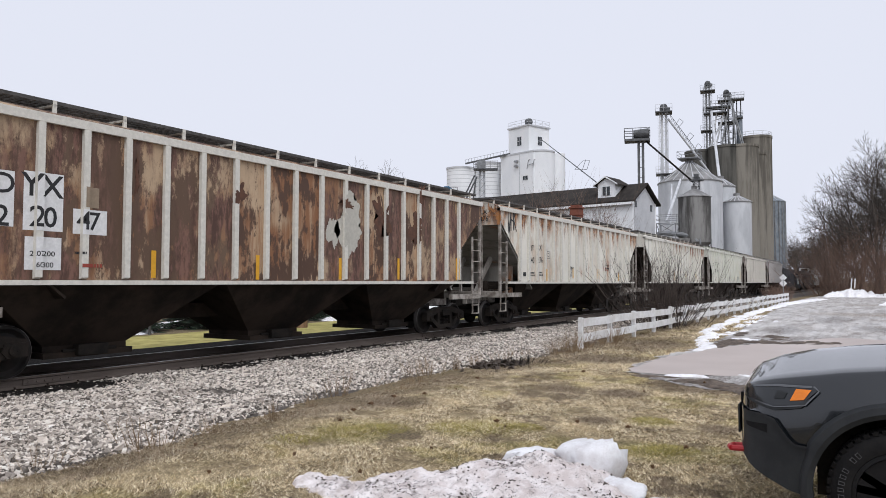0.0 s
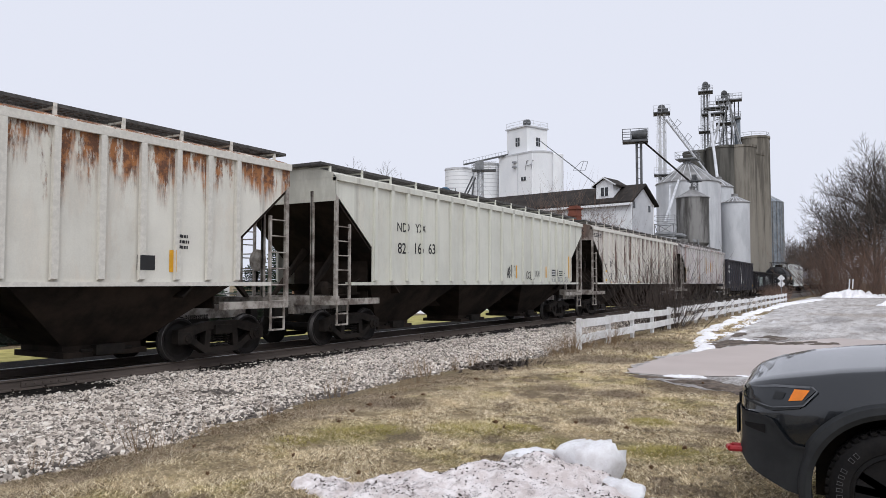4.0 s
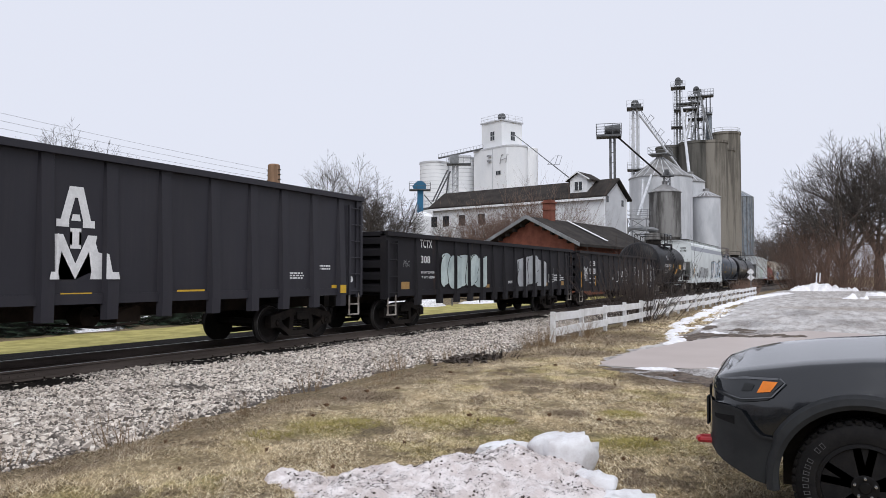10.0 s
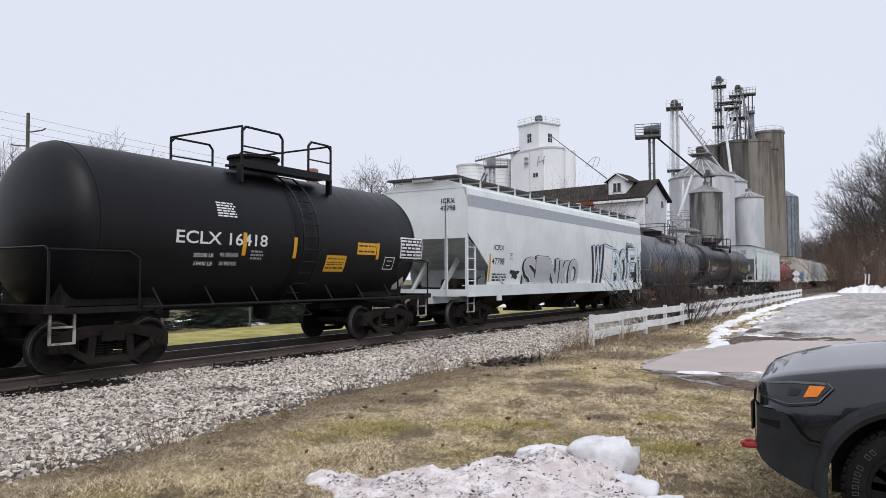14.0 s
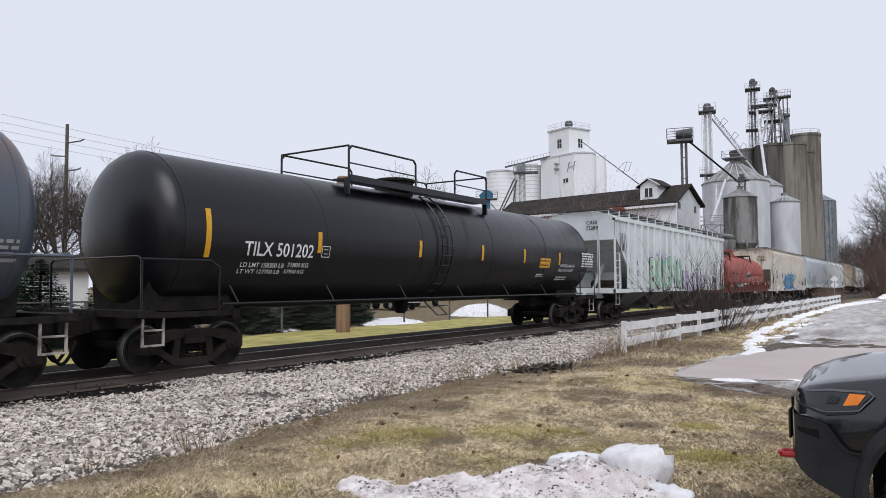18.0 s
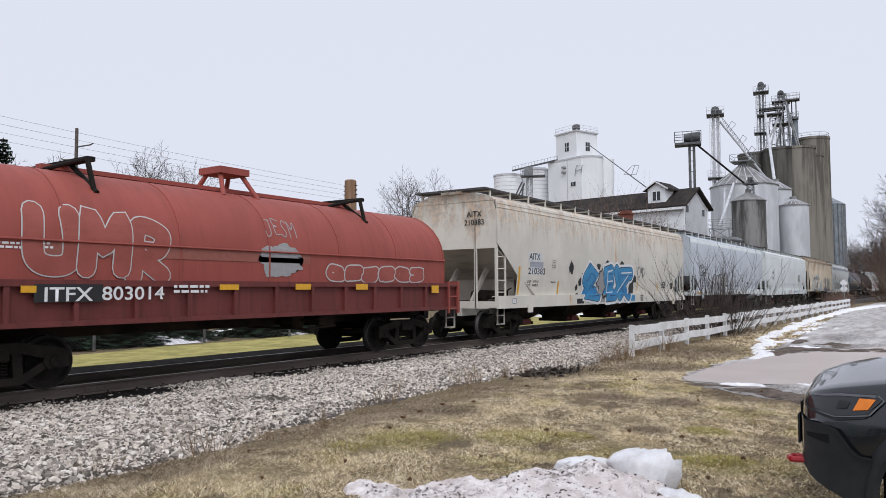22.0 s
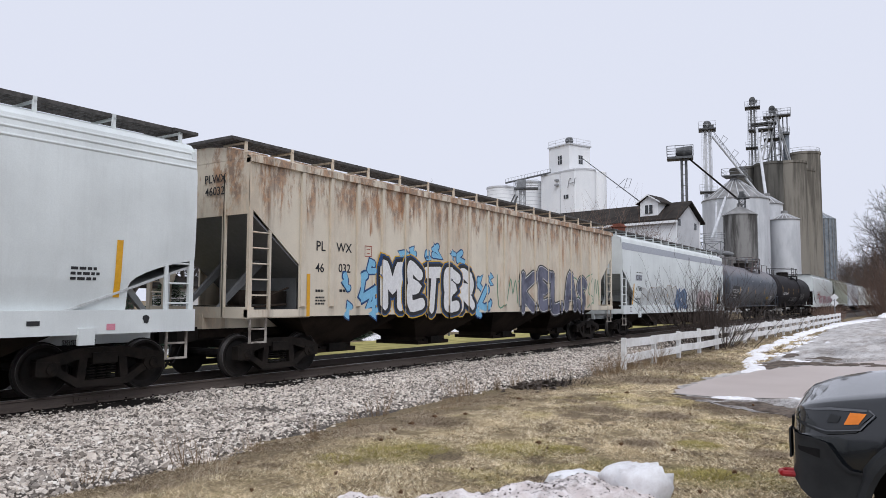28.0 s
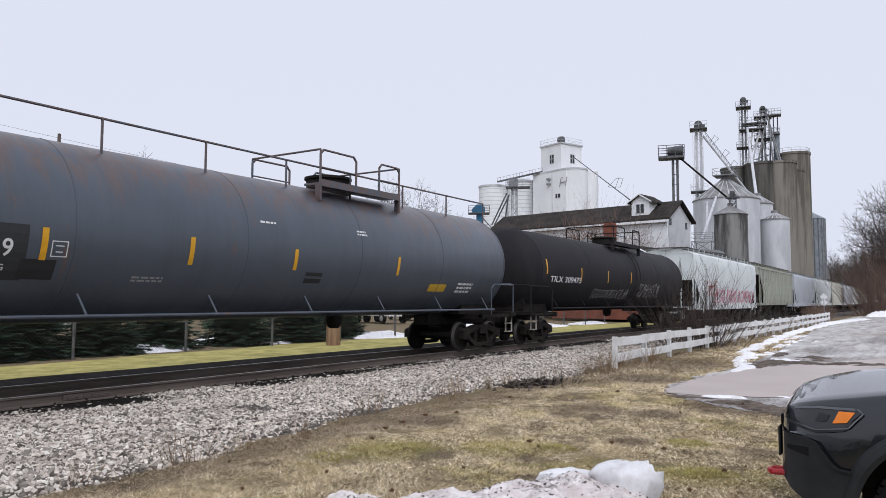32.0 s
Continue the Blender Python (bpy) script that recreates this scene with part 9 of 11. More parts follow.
# dump tower with stairs beside the elevator
tw = thing("support_tower", "grey steel support tower with a platform and braces", "steel tower", at=at_bearing(27.62, 120), turn=27.62)
s = Solid()
lattice(s, 0, 0, 1.0, -0.3, 21.8, 1.3, 0.05)
part("frame", s, LEG_STEEL, tw)
for x in (-0.28, 0.3):
    part("leg_casing", Solid().box(x - 0.2, x + 0.2, -0.25, 0.25, -0.3, 21.4), GALV, tw)
for x0, z0, x1, z1 in ((-1.25, 19.2, -3.75, 13.9), (-0.8, 19.0, -3.3, 13.9), (-1.0, 18.7, -1.65, 13.9)):
    part("brace", Solid().rod((x0, -0.4, z0), (x1, -0.4, z1), 0.13, 6), STEEL_MID, tw)
dk = part("deck", Solid().box(-1.4, 2.6, -1.0, 1.0, 20.1, 20.3), STEEL_MID, tw)
s = Solid()
railing(s, [(-1.4, -1), (0.3, -1), (1.4, -1), (2.6, -1), (2.6, 1), (-1.4, 1), (-1.4, -1)], 20.3, 1.2)
part("railing", s, LEG_STEEL, dk)
part("head_section", Solid().box(-0.9, 0.6, -0.5, 0.5, 20.4, 21.6), LEG_STEEL, tw)
cw = part("catwalk", Solid().loft([[(-5.6, -0.5, 12.5), (-5.6, 0.5, 12.5), (-5.6, 0.5, 12.8), (-5.6, -0.5, 12.8)], [(0.6, -0.5, 13.7), (0.6, 0.5, 13.7), (0.6, 0.5, 14.0), (0.6, -0.5, 14.0)]]), STEEL_MID, tw)
s = Solid()
for i in range(12):
    x = -5.6 + 6.2 * i / 11
    z = 12.8 + 1.2 * i / 11
    s.rod((x, -0.5, z), (x, -0.5, z + 1.0), 0.035, 4)
for k in (0.5, 1.0):
    s.rod((-5.6, -0.5, 12.8 + k), (0.6, -0.5, 14.0 + k), 0.035, 4)
part("handrail", s, LEG_STEEL, cw)
bd = thing("bucket_elevator", "blue-painted steel bucket elevator with a small railed platform", "bucket elevator", at=at_bearing(30.4, 112), turn=30.4)
part("leg_casing", Solid().box(-0.45, 0.5, -0.4, 0.4, -0.3, 15.0), BLUE_STEEL, bd)
part("head", Solid().prism_y([(-1.0, 15.0), (0.9, 15.0), (0.9, 15.8), (0.3, 16.3), (-0.4, 16.3), (-1.2, 15.5)], -0.6, 0.6), BLUE_STEEL, bd, "blue sloped elevator head")
dk = part("deck", Solid().box(-1.7, 1.6, -1.0, 1.0, 14.85, 15.0), STEEL_MID, bd)
s = Solid()
railing(s, [(-1.7, -1.0), (-0.6, -1.0), (0.6, -1.0), (1.6, -1.0), (1.6, 1.0), (-1.7, 1.0), (-1.7, -1.0)], 15.0)
part("railing", s, STEEL_MID, dk)
part("brace", Solid().rod((-0.3, 0, 13.4), (-2.4, 0, 7.5), 0.1, 5), STEEL_MID, bd)
part("brace", Solid().rod((0.6, 0, 14.2), (2.3, 0, 12.2), 0.08, 5), STEEL_MID, bd)
lt = thing("low_tank", "low white round tank beside the mill", "storage tank", at=at_bearing(30.2, 108))
part("shell", Solid().turn((0, 0, 0), (0, 0, 1), [(0, 1.6), (10.4, 1.6), (10.9, 1.1), (11.2, 0.3), (11.25, 0)], 32), WHITE_WALL, lt)


def gable_house(name, label, category, deg, d, turn, length, width, eave, ridge, wall, roof, over=0.5, end_wall=None):
    """The near right corner of the house stands at the bearing; it runs to local -x and +y."""
    e = thing(name, label, category, at=at_bearing(deg, d), turn=turn)
    t = 0.3
    part("front_wall", Solid().box(-length, 0, 0, t, 0, eave), wall, e)
    part("back_wall", Solid().box(-length, 0, width - t, width, 0, eave), wall, e)
    for x0, x1 in ((-length, -length + t), (-t, 0)):
        s = Solid()
        s.prism_x([(t, 0), (width - t, 0), (width - t, eave), (width / 2, ridge - 0.15), (t, eave)], x0, x1)
        part("gable_wall", s, end_wall or wall, e)
    for sy in (0, 1):
        y0, y1 = (-over, width / 2) if sy == 0 else (width + over, width / 2)
        k = (ridge - eave) / (width / 2)
        z0 = eave - over * k
        s = Solid()
        s.prism_x([(y0, z0), (y1, ridge), (y1, ridge + 0.22), (y0, z0 + 0.22)], -length - over, over)
        part("roof_slope", s, roof, e)
    return e


mill = gable_house("mill_house", "white mill building with a long black gable roof", "mill", 16.0, 84.6, -9.5, 25.2, 6.3, 10.9, 12.9, WHITE_WALL, ROOF_TAR, 0.45, end_wall=WALL_GREY)
dm = Solid()
dm.prism_y([(-4.6, 11.0), (-2.4, 11.0), (-2.4, 13.05), (-3.5, 13.75), (-4.6, 13.05)], 0.5, 3.6)
dorm = part("dormer", dm, WHITE_WALL, mill)
for x0 in (-5.07, -1.93):
    s = Solid()
    ring = lambda y: [(x0, y, 12.82), (-3.5, y, 13.78), (-3.5, y, 13.94), (x0, y, 12.96)]
    s.loft([ring(0.2), ring(3.9)])
    part("dormer_roof", s, ROOF_TAR, dorm)
    s = Solid()
    s.loft([ring(0.14), ring(0.19)])
    part("barge_board", s, WHITE_WALL, dorm)
part("window", Solid().box(-3.95, -3.0, 0.42, 0.55, 11.7, 12.7), GLASS_DARK, dorm)
for x in (-4.02, -3.5, -2.98):
    part("window_bar", Solid().box(x, x + 0.07, 0.38, 0.44, 11.65, 12.75), WHITE_WALL, dorm)
for y, z in ((0.6, 10.1), (4.7, 9.9)):
    part("window", Solid().box(-0.05, 0.05, y, y + 0.5, z, z + 0.75), GLASS_DARK, mill)
for x in (-24.9, -22.9, -20.2, -17.1):
    part("window", Solid().box(x - 0.5, x + 0.5, -0.05, 0.06, 8.2, 9.6), GLASS_DARK, mill)
for i in range(12):
    part("wall_seam", Solid().box(-25.0 + 2.1 * i, -24.97 + 2.1 * i, -0.02, 0.02, 5, 10.4), WALL_GREY, mill)
part("fascia_board", Solid().box(-25.6, 0.4, -0.52, -0.46, 10.35, 10.62), WHITE_WALL, mill)

depot = gable_house("brick_depot", "red brick depot with a dark tar roof", "building", 24.7, 64.1, -98.5, 16, 8.0, 4.4, 6.4, BRICK, ROOF_TAR, 0.9)
s = Solid()
for k, z0, z1 in ((0.40, 5.4, 7.4), (0.46, 7.4, 7.55), (0.42, 7.55, 8.0), (0.5, 8.0, 8.15), (0.38, 8.15, 8.3)):
    s.box(-3.1 - k, -3.1 + k, 4 - k, 4 + k, z0, z1)
part("chimney", s, BRICK, depot, "corbelled brick chimney")
s = Solid()
s.loft([[(-6.2, 4.3, 6.62), (-5.8, 4.3, 6.62), (-5.8, 8.2, 4.66), (-6.2, 8.2, 4.66)], [(-6.2, 4.3, 6.66), (-5.8, 4.3, 6.66), (-5.8, 8.2, 4.70), (-6.2, 8.2, 4.70)]])
part("roof_flashing", s, WHITE_WALL, depot, "pale strip of flashing")
for sy in (0, 1):
    s = Solid()
    y0, y1 = (-0.95, 4.0) if sy == 0 else (8.95, 4.0)
    s.prism_x([(y0, 3.95), (y1, 6.42), (y1, 6.72), (y0, 4.25)], 0.9, 0.98)
    part("barge_board", s, LEG_STEEL, depot)
for i in range(5):
    for sg in (-1, 1):
        y = 4 + sg * (0.7 + 0.75 * i)
        part("eave_bracket", Solid().box(0.02, 0.6, y - 0.08, y + 0.08, 5.75 - 0.375 * i, 6.05 - 0.375 * i), ROOF_TAR, depot)

# platform tower on two legs, with its downspout
pt = thing("conveyor_platform", "dark steel platform with railings on two tall legs", "steel tower", at=at_bearing(15.6, 100), turn=15.6)
for x in (0.19, 0.74):
    part("trestle_leg", Solid().box(x - 0.17, x + 0.17, -0.3, 0.3, 0, 20.5), STEEL_MID, pt)
for i in range(9):
    part("rung", Solid().rod((0.19, 0, 8.5 + 1.4 * i), (0.74, 0, 8.5 + 1.4 * i), 0.05, 4), STEEL_MID, pt)
dk = part("deck", Solid().box(-1.65, 1.65, -1, 1, 20.35, 20.65), STEEL_MID, pt)
s = Solid()
railing(s, [(-1.65, -1), (-0.6, -1), (0.5, -1), (1.65, -1), (1.65, 1), (0, 1), (-1.65, 1), (-1.65, -1)], 20.65, 1.4, 0.05)
part("railing", s, STEEL_MID, dk)
part("conveyor_head", Solid().turn((0, 0, 21.4), (1, 0, 0), [(-0.5, 0), (-0.5, 0.55), (1.5, 0.75), (1.55, 0.5), (1.55, 0)], 14), STEEL_MID, pt, "dark rounded conveyor housing")

# bins
big = grain_bin("large galvanised grain bin with a conical roof", 11.8, 122, 4.9, 0, 17.3, 20.8, GALV, roof=GALV_ROOF, hoops=False)
part("roof_platform", (lambda s: (s.box(-1.6, 1.6, -1.6, 1.6, 21.2, 21.35), railing(s, [(-1.6, -1.6), (1.6, -1.6), (1.6, 1.6), (-1.6, 1.6), (-1.6, -1.6)], 21.3), s)[2])(Solid()), LEG_STEEL, big)
hop = thing("hopper_bin", "stained grey hopper bin on steel legs", "grain bin", at=at_bearing(11.5, 98))
part("shell", Solid().turn((0, 0, 0), (0, 0, 1), [(4.6, 0.35), (6.6, 2.0), (12.4, 2.0)], 32), GALV_DARK, hop)
part("roof", Solid().turn((0, 0, 0), (0, 0, 1), [(12.37, 2.1), (12.45, 2.1), (13.5, 0.35), (13.9, 0.35), (13.95, 0)], 32), GALV_ROOF, hop, smooth=0.3)
s = Solid()
lattice(s, 0.3, 0, 0.7, 13.2, 15.0, 0.6, 0.04)
s.box(-0.5, 1.1, -0.6, 0.6, 14.5, 14.62)
s.box(0.05, 0.55, -0.3, 0.3, 14.6, 15.4)
part("head_frame", s, STEEL_MID, hop)
for i in range(6):
    t = math.pi * i / 3
    part("leg", Solid().rod((2.0 * math.cos(t), 2.0 * math.sin(t), 0), (2.0 * math.cos(t), 2.0 * math.sin(t), 7), 0.12, 6), LEG_STEEL, hop)
grain_bin("galvanised grain bin among taller bins", 9.65, 128, 2.3, 0, 17.2, 18.6, GALV, roof=GALV_ROOF, hoops=False)
grain_bin("shorter galvanised grain bin", 8.55, 126, 2.2, 0, 14.4, 15.4, GALV, roof=GALV_ROOF, hoops=False)
grain_bin("blue-grey ribbed grain bin behind the silos", 6.35, 185, 3.3, 0, 20.2, 22.0, BIN_BLUE, ribs=22)

# concrete silos and the leg towers on them
for deg, d, r, top in ((10.9, 168, 3.6, 30.2), (9.2, 164, 3.6, 30.2), (8.15, 164, 3.25, 30.2), (7.35, 169, 2.4, 29.3), (7.2, 174, 3.3, 33.7), (8.6, 174, 3.0, 30.8), (10.0, 176, 3.4, 31.0)):
    e = thing("concrete_silo", "tall stained concrete grain silo", "silo", "concrete silos", at_bearing(deg, d))
    part("shaft", Solid().turn((0, 0, 0), (0, 0, 1), [(0, r), (top - 0.5, r)], 40), CONCRETE_SOOTY if deg > 8.5 else CONCRETE, e)
    part("cap_ring", Solid().turn((0, 0, 0), (0, 0, 1), [(top - 0.5, r + 0.12), (top, r + 0.12), (top, 0)], 40), CONCRETE_SOOTY if deg > 8.7 else CONCRETE, e)
s = Solid()
railing(s, [at_bearing(7.3 + 1.15 * math.sin(i * 0.52), 174 + 3.4 * math.cos(i * 0.52))[:2] for i in range(13)], 33.5)
part("silo_railing", s, LEG_STEEL, None)
tagged(bpy.data.objects["silo_railing"], "thin steel railing round the silo top", "railing")


def leg_tower(label, deg, d, w, z0, z1, deck, steel=None):
    """A bucket elevator leg: two casings in a lattice, a ladder, decks and the head."""
    steel = steel or LEG_STEEL
    e = thing("elevator_leg", label, "steel tower", at=at_bearing(deg, d), turn=deg)
    s = Solid()
    lattice(s, 0, 0, w, z0, z1 - 1.5, 1.5, 0.045)
    part("lattice", s, steel, e)
    for x in (-0.30, 0.34):
        part("leg_casing", Solid().box(x - 0.2, x + 0.2, -0.25, 0.25, z0, z1 - 1), steel, e)
    s = Solid()
    for x in (-w / 2 - 0.25, -w / 2 + 0.15):
        s.rod((x, -w / 2, z0), (x, -w / 2, z1 - 2), 0.03, 4)
    for i in range(int((z1 - z0 - 2) / 0.45)):
        s.rod((-w / 2 - 0.25, -w / 2, z0 + 0.45 * i), (-w / 2 + 0.15, -w / 2, z0 + 0.45 * i), 0.025, 4)
    part("ladder", s, steel, e)
    s = Solid()
    s.turn((0, 0, z1 - 0.75), (0, 1, 0), [(-0.4, 0), (-0.4, 0.62), (0.4, 0.62), (0.4, 0)], 12)
    s.box(-0.65, 0.65, -0.4, 0.4, z1 - 1.6, z1 - 0.75)
    s.box(0.5, 1.0, -0.3, 0.3, z1 - 1.3, z1 - 0.8)
    part("head_section", s, STEEL_MID, e)
    for z in deck:
        k = w / 2 + 0.65
        dk = part("deck", Solid().box(-k, k, -k, k, z - 0.16, z), STEEL_MID, e)
        s = Solid()
        railing(s, [(-k, -k), (0, -k), (k, -k), (k, 0), (k, k), (0, k), (-k, k), (-k, 0), (-k, -k)], z, 1.07, 0.03)
        part("railing", s, steel, dk)
    return e


leg_tower("pale lattice elevator leg with railed platforms on the bins", 13.62, 122, 1.3, 17.0, 30.6, (29.1, 19.0), GALV)
leg_tower("tall lattice elevator leg on the silos", 10.45, 166, 1.7, 28, 45.4, (43.0, 34.3))
leg_tower("second lattice elevator leg on the silos", 9.15, 168, 2.2, 28, 43.6, (41.0, 36.2))
t = thing("head_platform", "wide railed platform on the silo towers", "steel platform", at=at_bearing(9.0, 166), turn=9.0)
for x0, x1, y0, z in ((-5.1, -0.2, -1.5, 38.1), (-4.6, 0.4, -1.4, 39.3), (0.1, 3.1, -1.0, 40.8), (1.2, 2.8, -0.8, 36.8)):
    dk = part("deck", Solid().box(x0, x1, y0, -y0, z - 0.25, z), STEEL_MID, t)
    s = Solid()
    n_ = 5
    pts_ = [(x0 + (x1 - x0) * i / n_, y0) for i in range(n_ + 1)]
    railing(s, pts_ + [(x1, -y0), (x0, -y0), (x0, y0)], z, 1.2, 0.04)
    part("railing", s, LEG_STEEL, dk)
for x, x2, z2 in ((-3.6, -2.4, 38), (-2.8, -0.6, 40), (-1.6, 0.3, 41), (0.4, -1.4, 40), (1.4, 0.6, 41), (2.6, 0.9, 38), (-4.2, -1.0, 37), (3.0, 0.2, 41.5)):
    part("down_pipe", Solid().rod((x, -0.8, 30), (x2, -0.6, z2), 0.17, 8), GALV if x < -2 else LEG_STEEL, t)
for x in (0.9, 1.6, 2.4):
    part("support_column", Solid().rod((x, 0.6, 30), (x, 0.6, 40.7), 0.12, 6), STEEL_MID, t)
for i in range(7):
    z = 31 + 1.35 * i
    part("cross_brace", Solid().rod((-4.5 + 0.3 * i, 0.2, z), (1.8, 0.4, z + 1.8 * (-1) ** i), 0.06, 5), STEEL_MID, t)
part("surge_bin", Solid().turn((2.1, 0.5, 0), (0, 0, 1), [(30, 0.62), (37.2, 0.62), (37.3, 0)], 16), BIN_BLUE, t)


def spout(label, p, q, r, name="grain_spout", material=None):
    o = part(name, Solid().rod(p, q, r, 10), material or GALV, None)
    return tagged(o, label, "grain spout")


spout("dark inclined grain spout from the platform", at_bearing(14.95, 100, 20.4), at_bearing(11.55, 98, 14.4), 0.12, material=STEEL_DARK)
spout("long thin inclined spout from the headhouse to the mill", at_bearing(22.9, 131, 27.2), at_bearing(18.6, 90, 13.6), 0.07, material=STEEL_MID)
s = Solid()
c0 = Vector(at_bearing(19.75, 101.5, 17.55))
for p, q in (((-1.6, 0, -0.5), (0.9, 0, -0.7)), ((0.9, 0, -0.7), (1.5, 0, 1.0)), ((1.5, 0, 1.0), (0.1, 0, 1.1)), ((0.1, 0, 1.1), (-1.6, 0, -0.5)), ((-0.2, 0, -1.1), (0.7, 0, 1.3))):
    s.rod(c0 + Vector(p) * 0.7, c0 + Vector(q) * 0.7, 0.03, 4)
tagged(part("spout_brace", s, STEEL_MID, None), "thin crossed steel brace on the long spout", "steel frame")
spout("inclined spout from the leg to the bin roof", at_bearing(13.3, 121.5, 27.9), at_bearing(10.2, 125.5, 18.8), 0.17)
s = Solid()
pa, pb = Vector(at_bearing(13.2, 121.5, 28.2)), Vector(at_bearing(10.6, 125.0, 20.4))
for i in range(13):
    c0, c1 = pa.lerp(pb, i / 13), pa.lerp(pb, (i + 1) / 13)
    s.rod(c0 + Vector((0, 0, 0.5)), c1 + Vector((0, 0, -0.1)), 0.04, 4)
    s.rod(c0 + Vector((0, 0, 0.5)), c1 + Vector((0, 0, 0.5)), 0.045, 4)
for k in (0.22, 0.5, 0.72):
    c0 = pa.lerp(pb, k)
    s.path([c0, c0 + Vector((0.9, 0, 0.9)), c0 + Vector((0.3, 0, 1.5)), c0 + Vector((-0.4, 0, 0.4))], 0.04, 4)
tagged(part("spout_truss", s, LEG_STEEL, None), "light steel truss that carries the inclined spout", "steel frame")
spout("steep spout below the head platform", at_bearing(10.2, 164.5, 38), at_bearing(9.7, 129.2, 18.6), 0.25)
spout("spout that falls from the bin to the transfer tower", at_bearing(12.4, 119, 18.0), at_bearing(13.5, 97.4, 9.4), 0.18)
spout("lower spout behind the mill", at_bearing(13.1, 118.2, 16.8), at_bearing(13.2, 97.2, 8.9), 0.14)
mt = thing("transfer_tower", "steel frame with pipes between mill and bins", "steel tower", at=at_bearing(13.4, 97))
s = Solid()
lattice(s, 0, 0, 2.4, 0, 9.0, 1.5)
s.path([(-1.5, 0, 7.5), (-1, 0, 7.9), (3, 0, 7.4), (3.6, 0, 6.6)], 0.3, 8)
railing(s, [(-1.4, -1.4), (1.4, -1.4), (1.4, 1.4), (-1.4, 1.4), (-1.4, -1.4)], 9.0)
part("frame", s, LEG_STEEL, mt)
part("receiving_hopper", Solid().turn((1.9, -1, 0), (0, 0, 1), [(4.4, 0.3), (5.6, 1.0), (7.0, 1.0), (7.05, 0)], 16), GALV_DARK, mt)

# ---- white board fence along the drive ----
FENCE_WHITE = surface("peeling_white_fence_paint", (0.60, 0.59, 0.57), (0.78, 0.78, 0.78), 2.5, 0.8, 0, 0.2, 0.01, 30)
fence = thing("board_fence", "low white two-board fence with weathered paint", "fence", at=(-6.25, 17.2, 0))
for i in range(23):
    y = i * 2.3
    part("post", Solid().box(-0.05, 0.05, y - 0.06, y + 0.06, -0.2, 0.66 + random.uniform(-0.03, 0.02)), FENCE_WHITE, fence)
    if i < 22:
        for z0, h in ((0.42, 0.20), (0.06, 0.20)):
            dz, dz2 = random.uniform(-0.025, 0.025), random.uniform(-0.025, 0.025)
            s = Solid()
            s.loft([[(0.05, y + 0.01, z0 + dz), (0.085, y + 0.01, z0 + dz), (0.085, y + 0.01, z0 + dz + h), (0.05, y + 0.01, z0 + dz + h)], [(0.05, y + 2.29, z0 + dz2), (0.085, y + 2.29, z0 + dz2), (0.085, y + 2.29, z0 + dz2 + h), (0.05, y + 2.29, z0 + dz2 + h)]])
            part("board", s, FENCE_WHITE, fence)


# ---- parked off-road car beside the camera ----
JEEP_PAINT, n, l, b = nodes_of("black_clearcoat_paint")
l.new(mix(n, l, noise_of(n, l, 30, 3), (0.006, 0.007, 0.009), (0.009, 0.011, 0.014)), b.inputs["Base Color"])
b.inputs["Roughness"].default_value = 0.2
b.inputs["Coat Weight"].default_value = 1.0
b.inputs["Coat IOR"].default_value = 1.36
b.inputs["Coat Roughness"].default_value = 0.03
JEEP_PLASTIC = surface("grained_black_plastic", (0.018, 0.019, 0.021), (0.028, 0.030, 0.032), 6, 0.6, 0, 0.15, 0.002, 300, spec=0.2)
RUBBER = surface("tyre_rubber", (0.008, 0.008, 0.009), (0.017, 0.016, 0.016), 10, 0.85, 0, 0.3, 0.003, 80, spec=0.12)
LAMP_DARK, n, l, b = nodes_of("headlamp_lens")
b.inputs["Base Color"].default_value = (0.02, 0.022, 0.025, 1)
b.inputs["Roughness"].default_value = 0.06
AMBER = flat("amber_marker_lens", (0.80, 0.22, 0.02), 0.2)
LAMP_GREY = flat("bright_lamp_edge", (0.13, 0.135, 0.145), 0.25, 0.3)
DISC_GREY = flat("bare_brake_disc", (0.30, 0.30, 0.30), 0.45, 0.3)
SIDEWALL_GREY = flat("sidewall_outline_grey", (0.10, 0.10, 0.105), 0.7)
CHROME = flat("bright_lamp_reflector", (0.62, 0.64, 0.66), 0.2, 0.8)
HOOK_RED = flat("red_tow_hook_paint", (0.42, 0.02, 0.025), 0.4)
RIM_DARK = flat("satin_black_alloy", (0.008, 0.008, 0.009), 0.4, 0.0, 0.25)


def lerp_table(table, x):
    for (xa, a), (xb, b) in zip(table, table[1:]):
        if x <= xb:
            return a + (b - a) * max(0.0, min(1.0, (x - xa) / (xb - xa)))
    return table[-1][1]


J_W = [(-0.93, 0.40), (-0.90, 0.60), (-0.84, 0.735), (-0.74, 0.82), (-0.6, 0.875), (-0.4, 0.912), (-0.2, 0.925), (0.2, 0.93), (3.2, 0.92), (3.6, 0.80), (3.72, 0.6)]
J_SH = [(-0.93, 0.86), (-0.88, 0.93), (-0.8, 0.965), (-0.66, 1.00), (-0.3, 1.065), (0.0, 1.10), (0.7, 1.14), (3.4, 1.12), (3.72, 1.0)]
J_TOP = [(-0.93, 0.88), (-0.90, 0.98), (-0.84, 1.04), (-0.7, 1.10), (-0.5, 1.15), (-0.2, 1.195), (0.2, 1.23), (0.62, 1.25), (0.75, 1.26), (1.55, 1.66), (2.2, 1.69), (3.1, 1.62), (3.5, 1.25), (3.72, 1.05)]
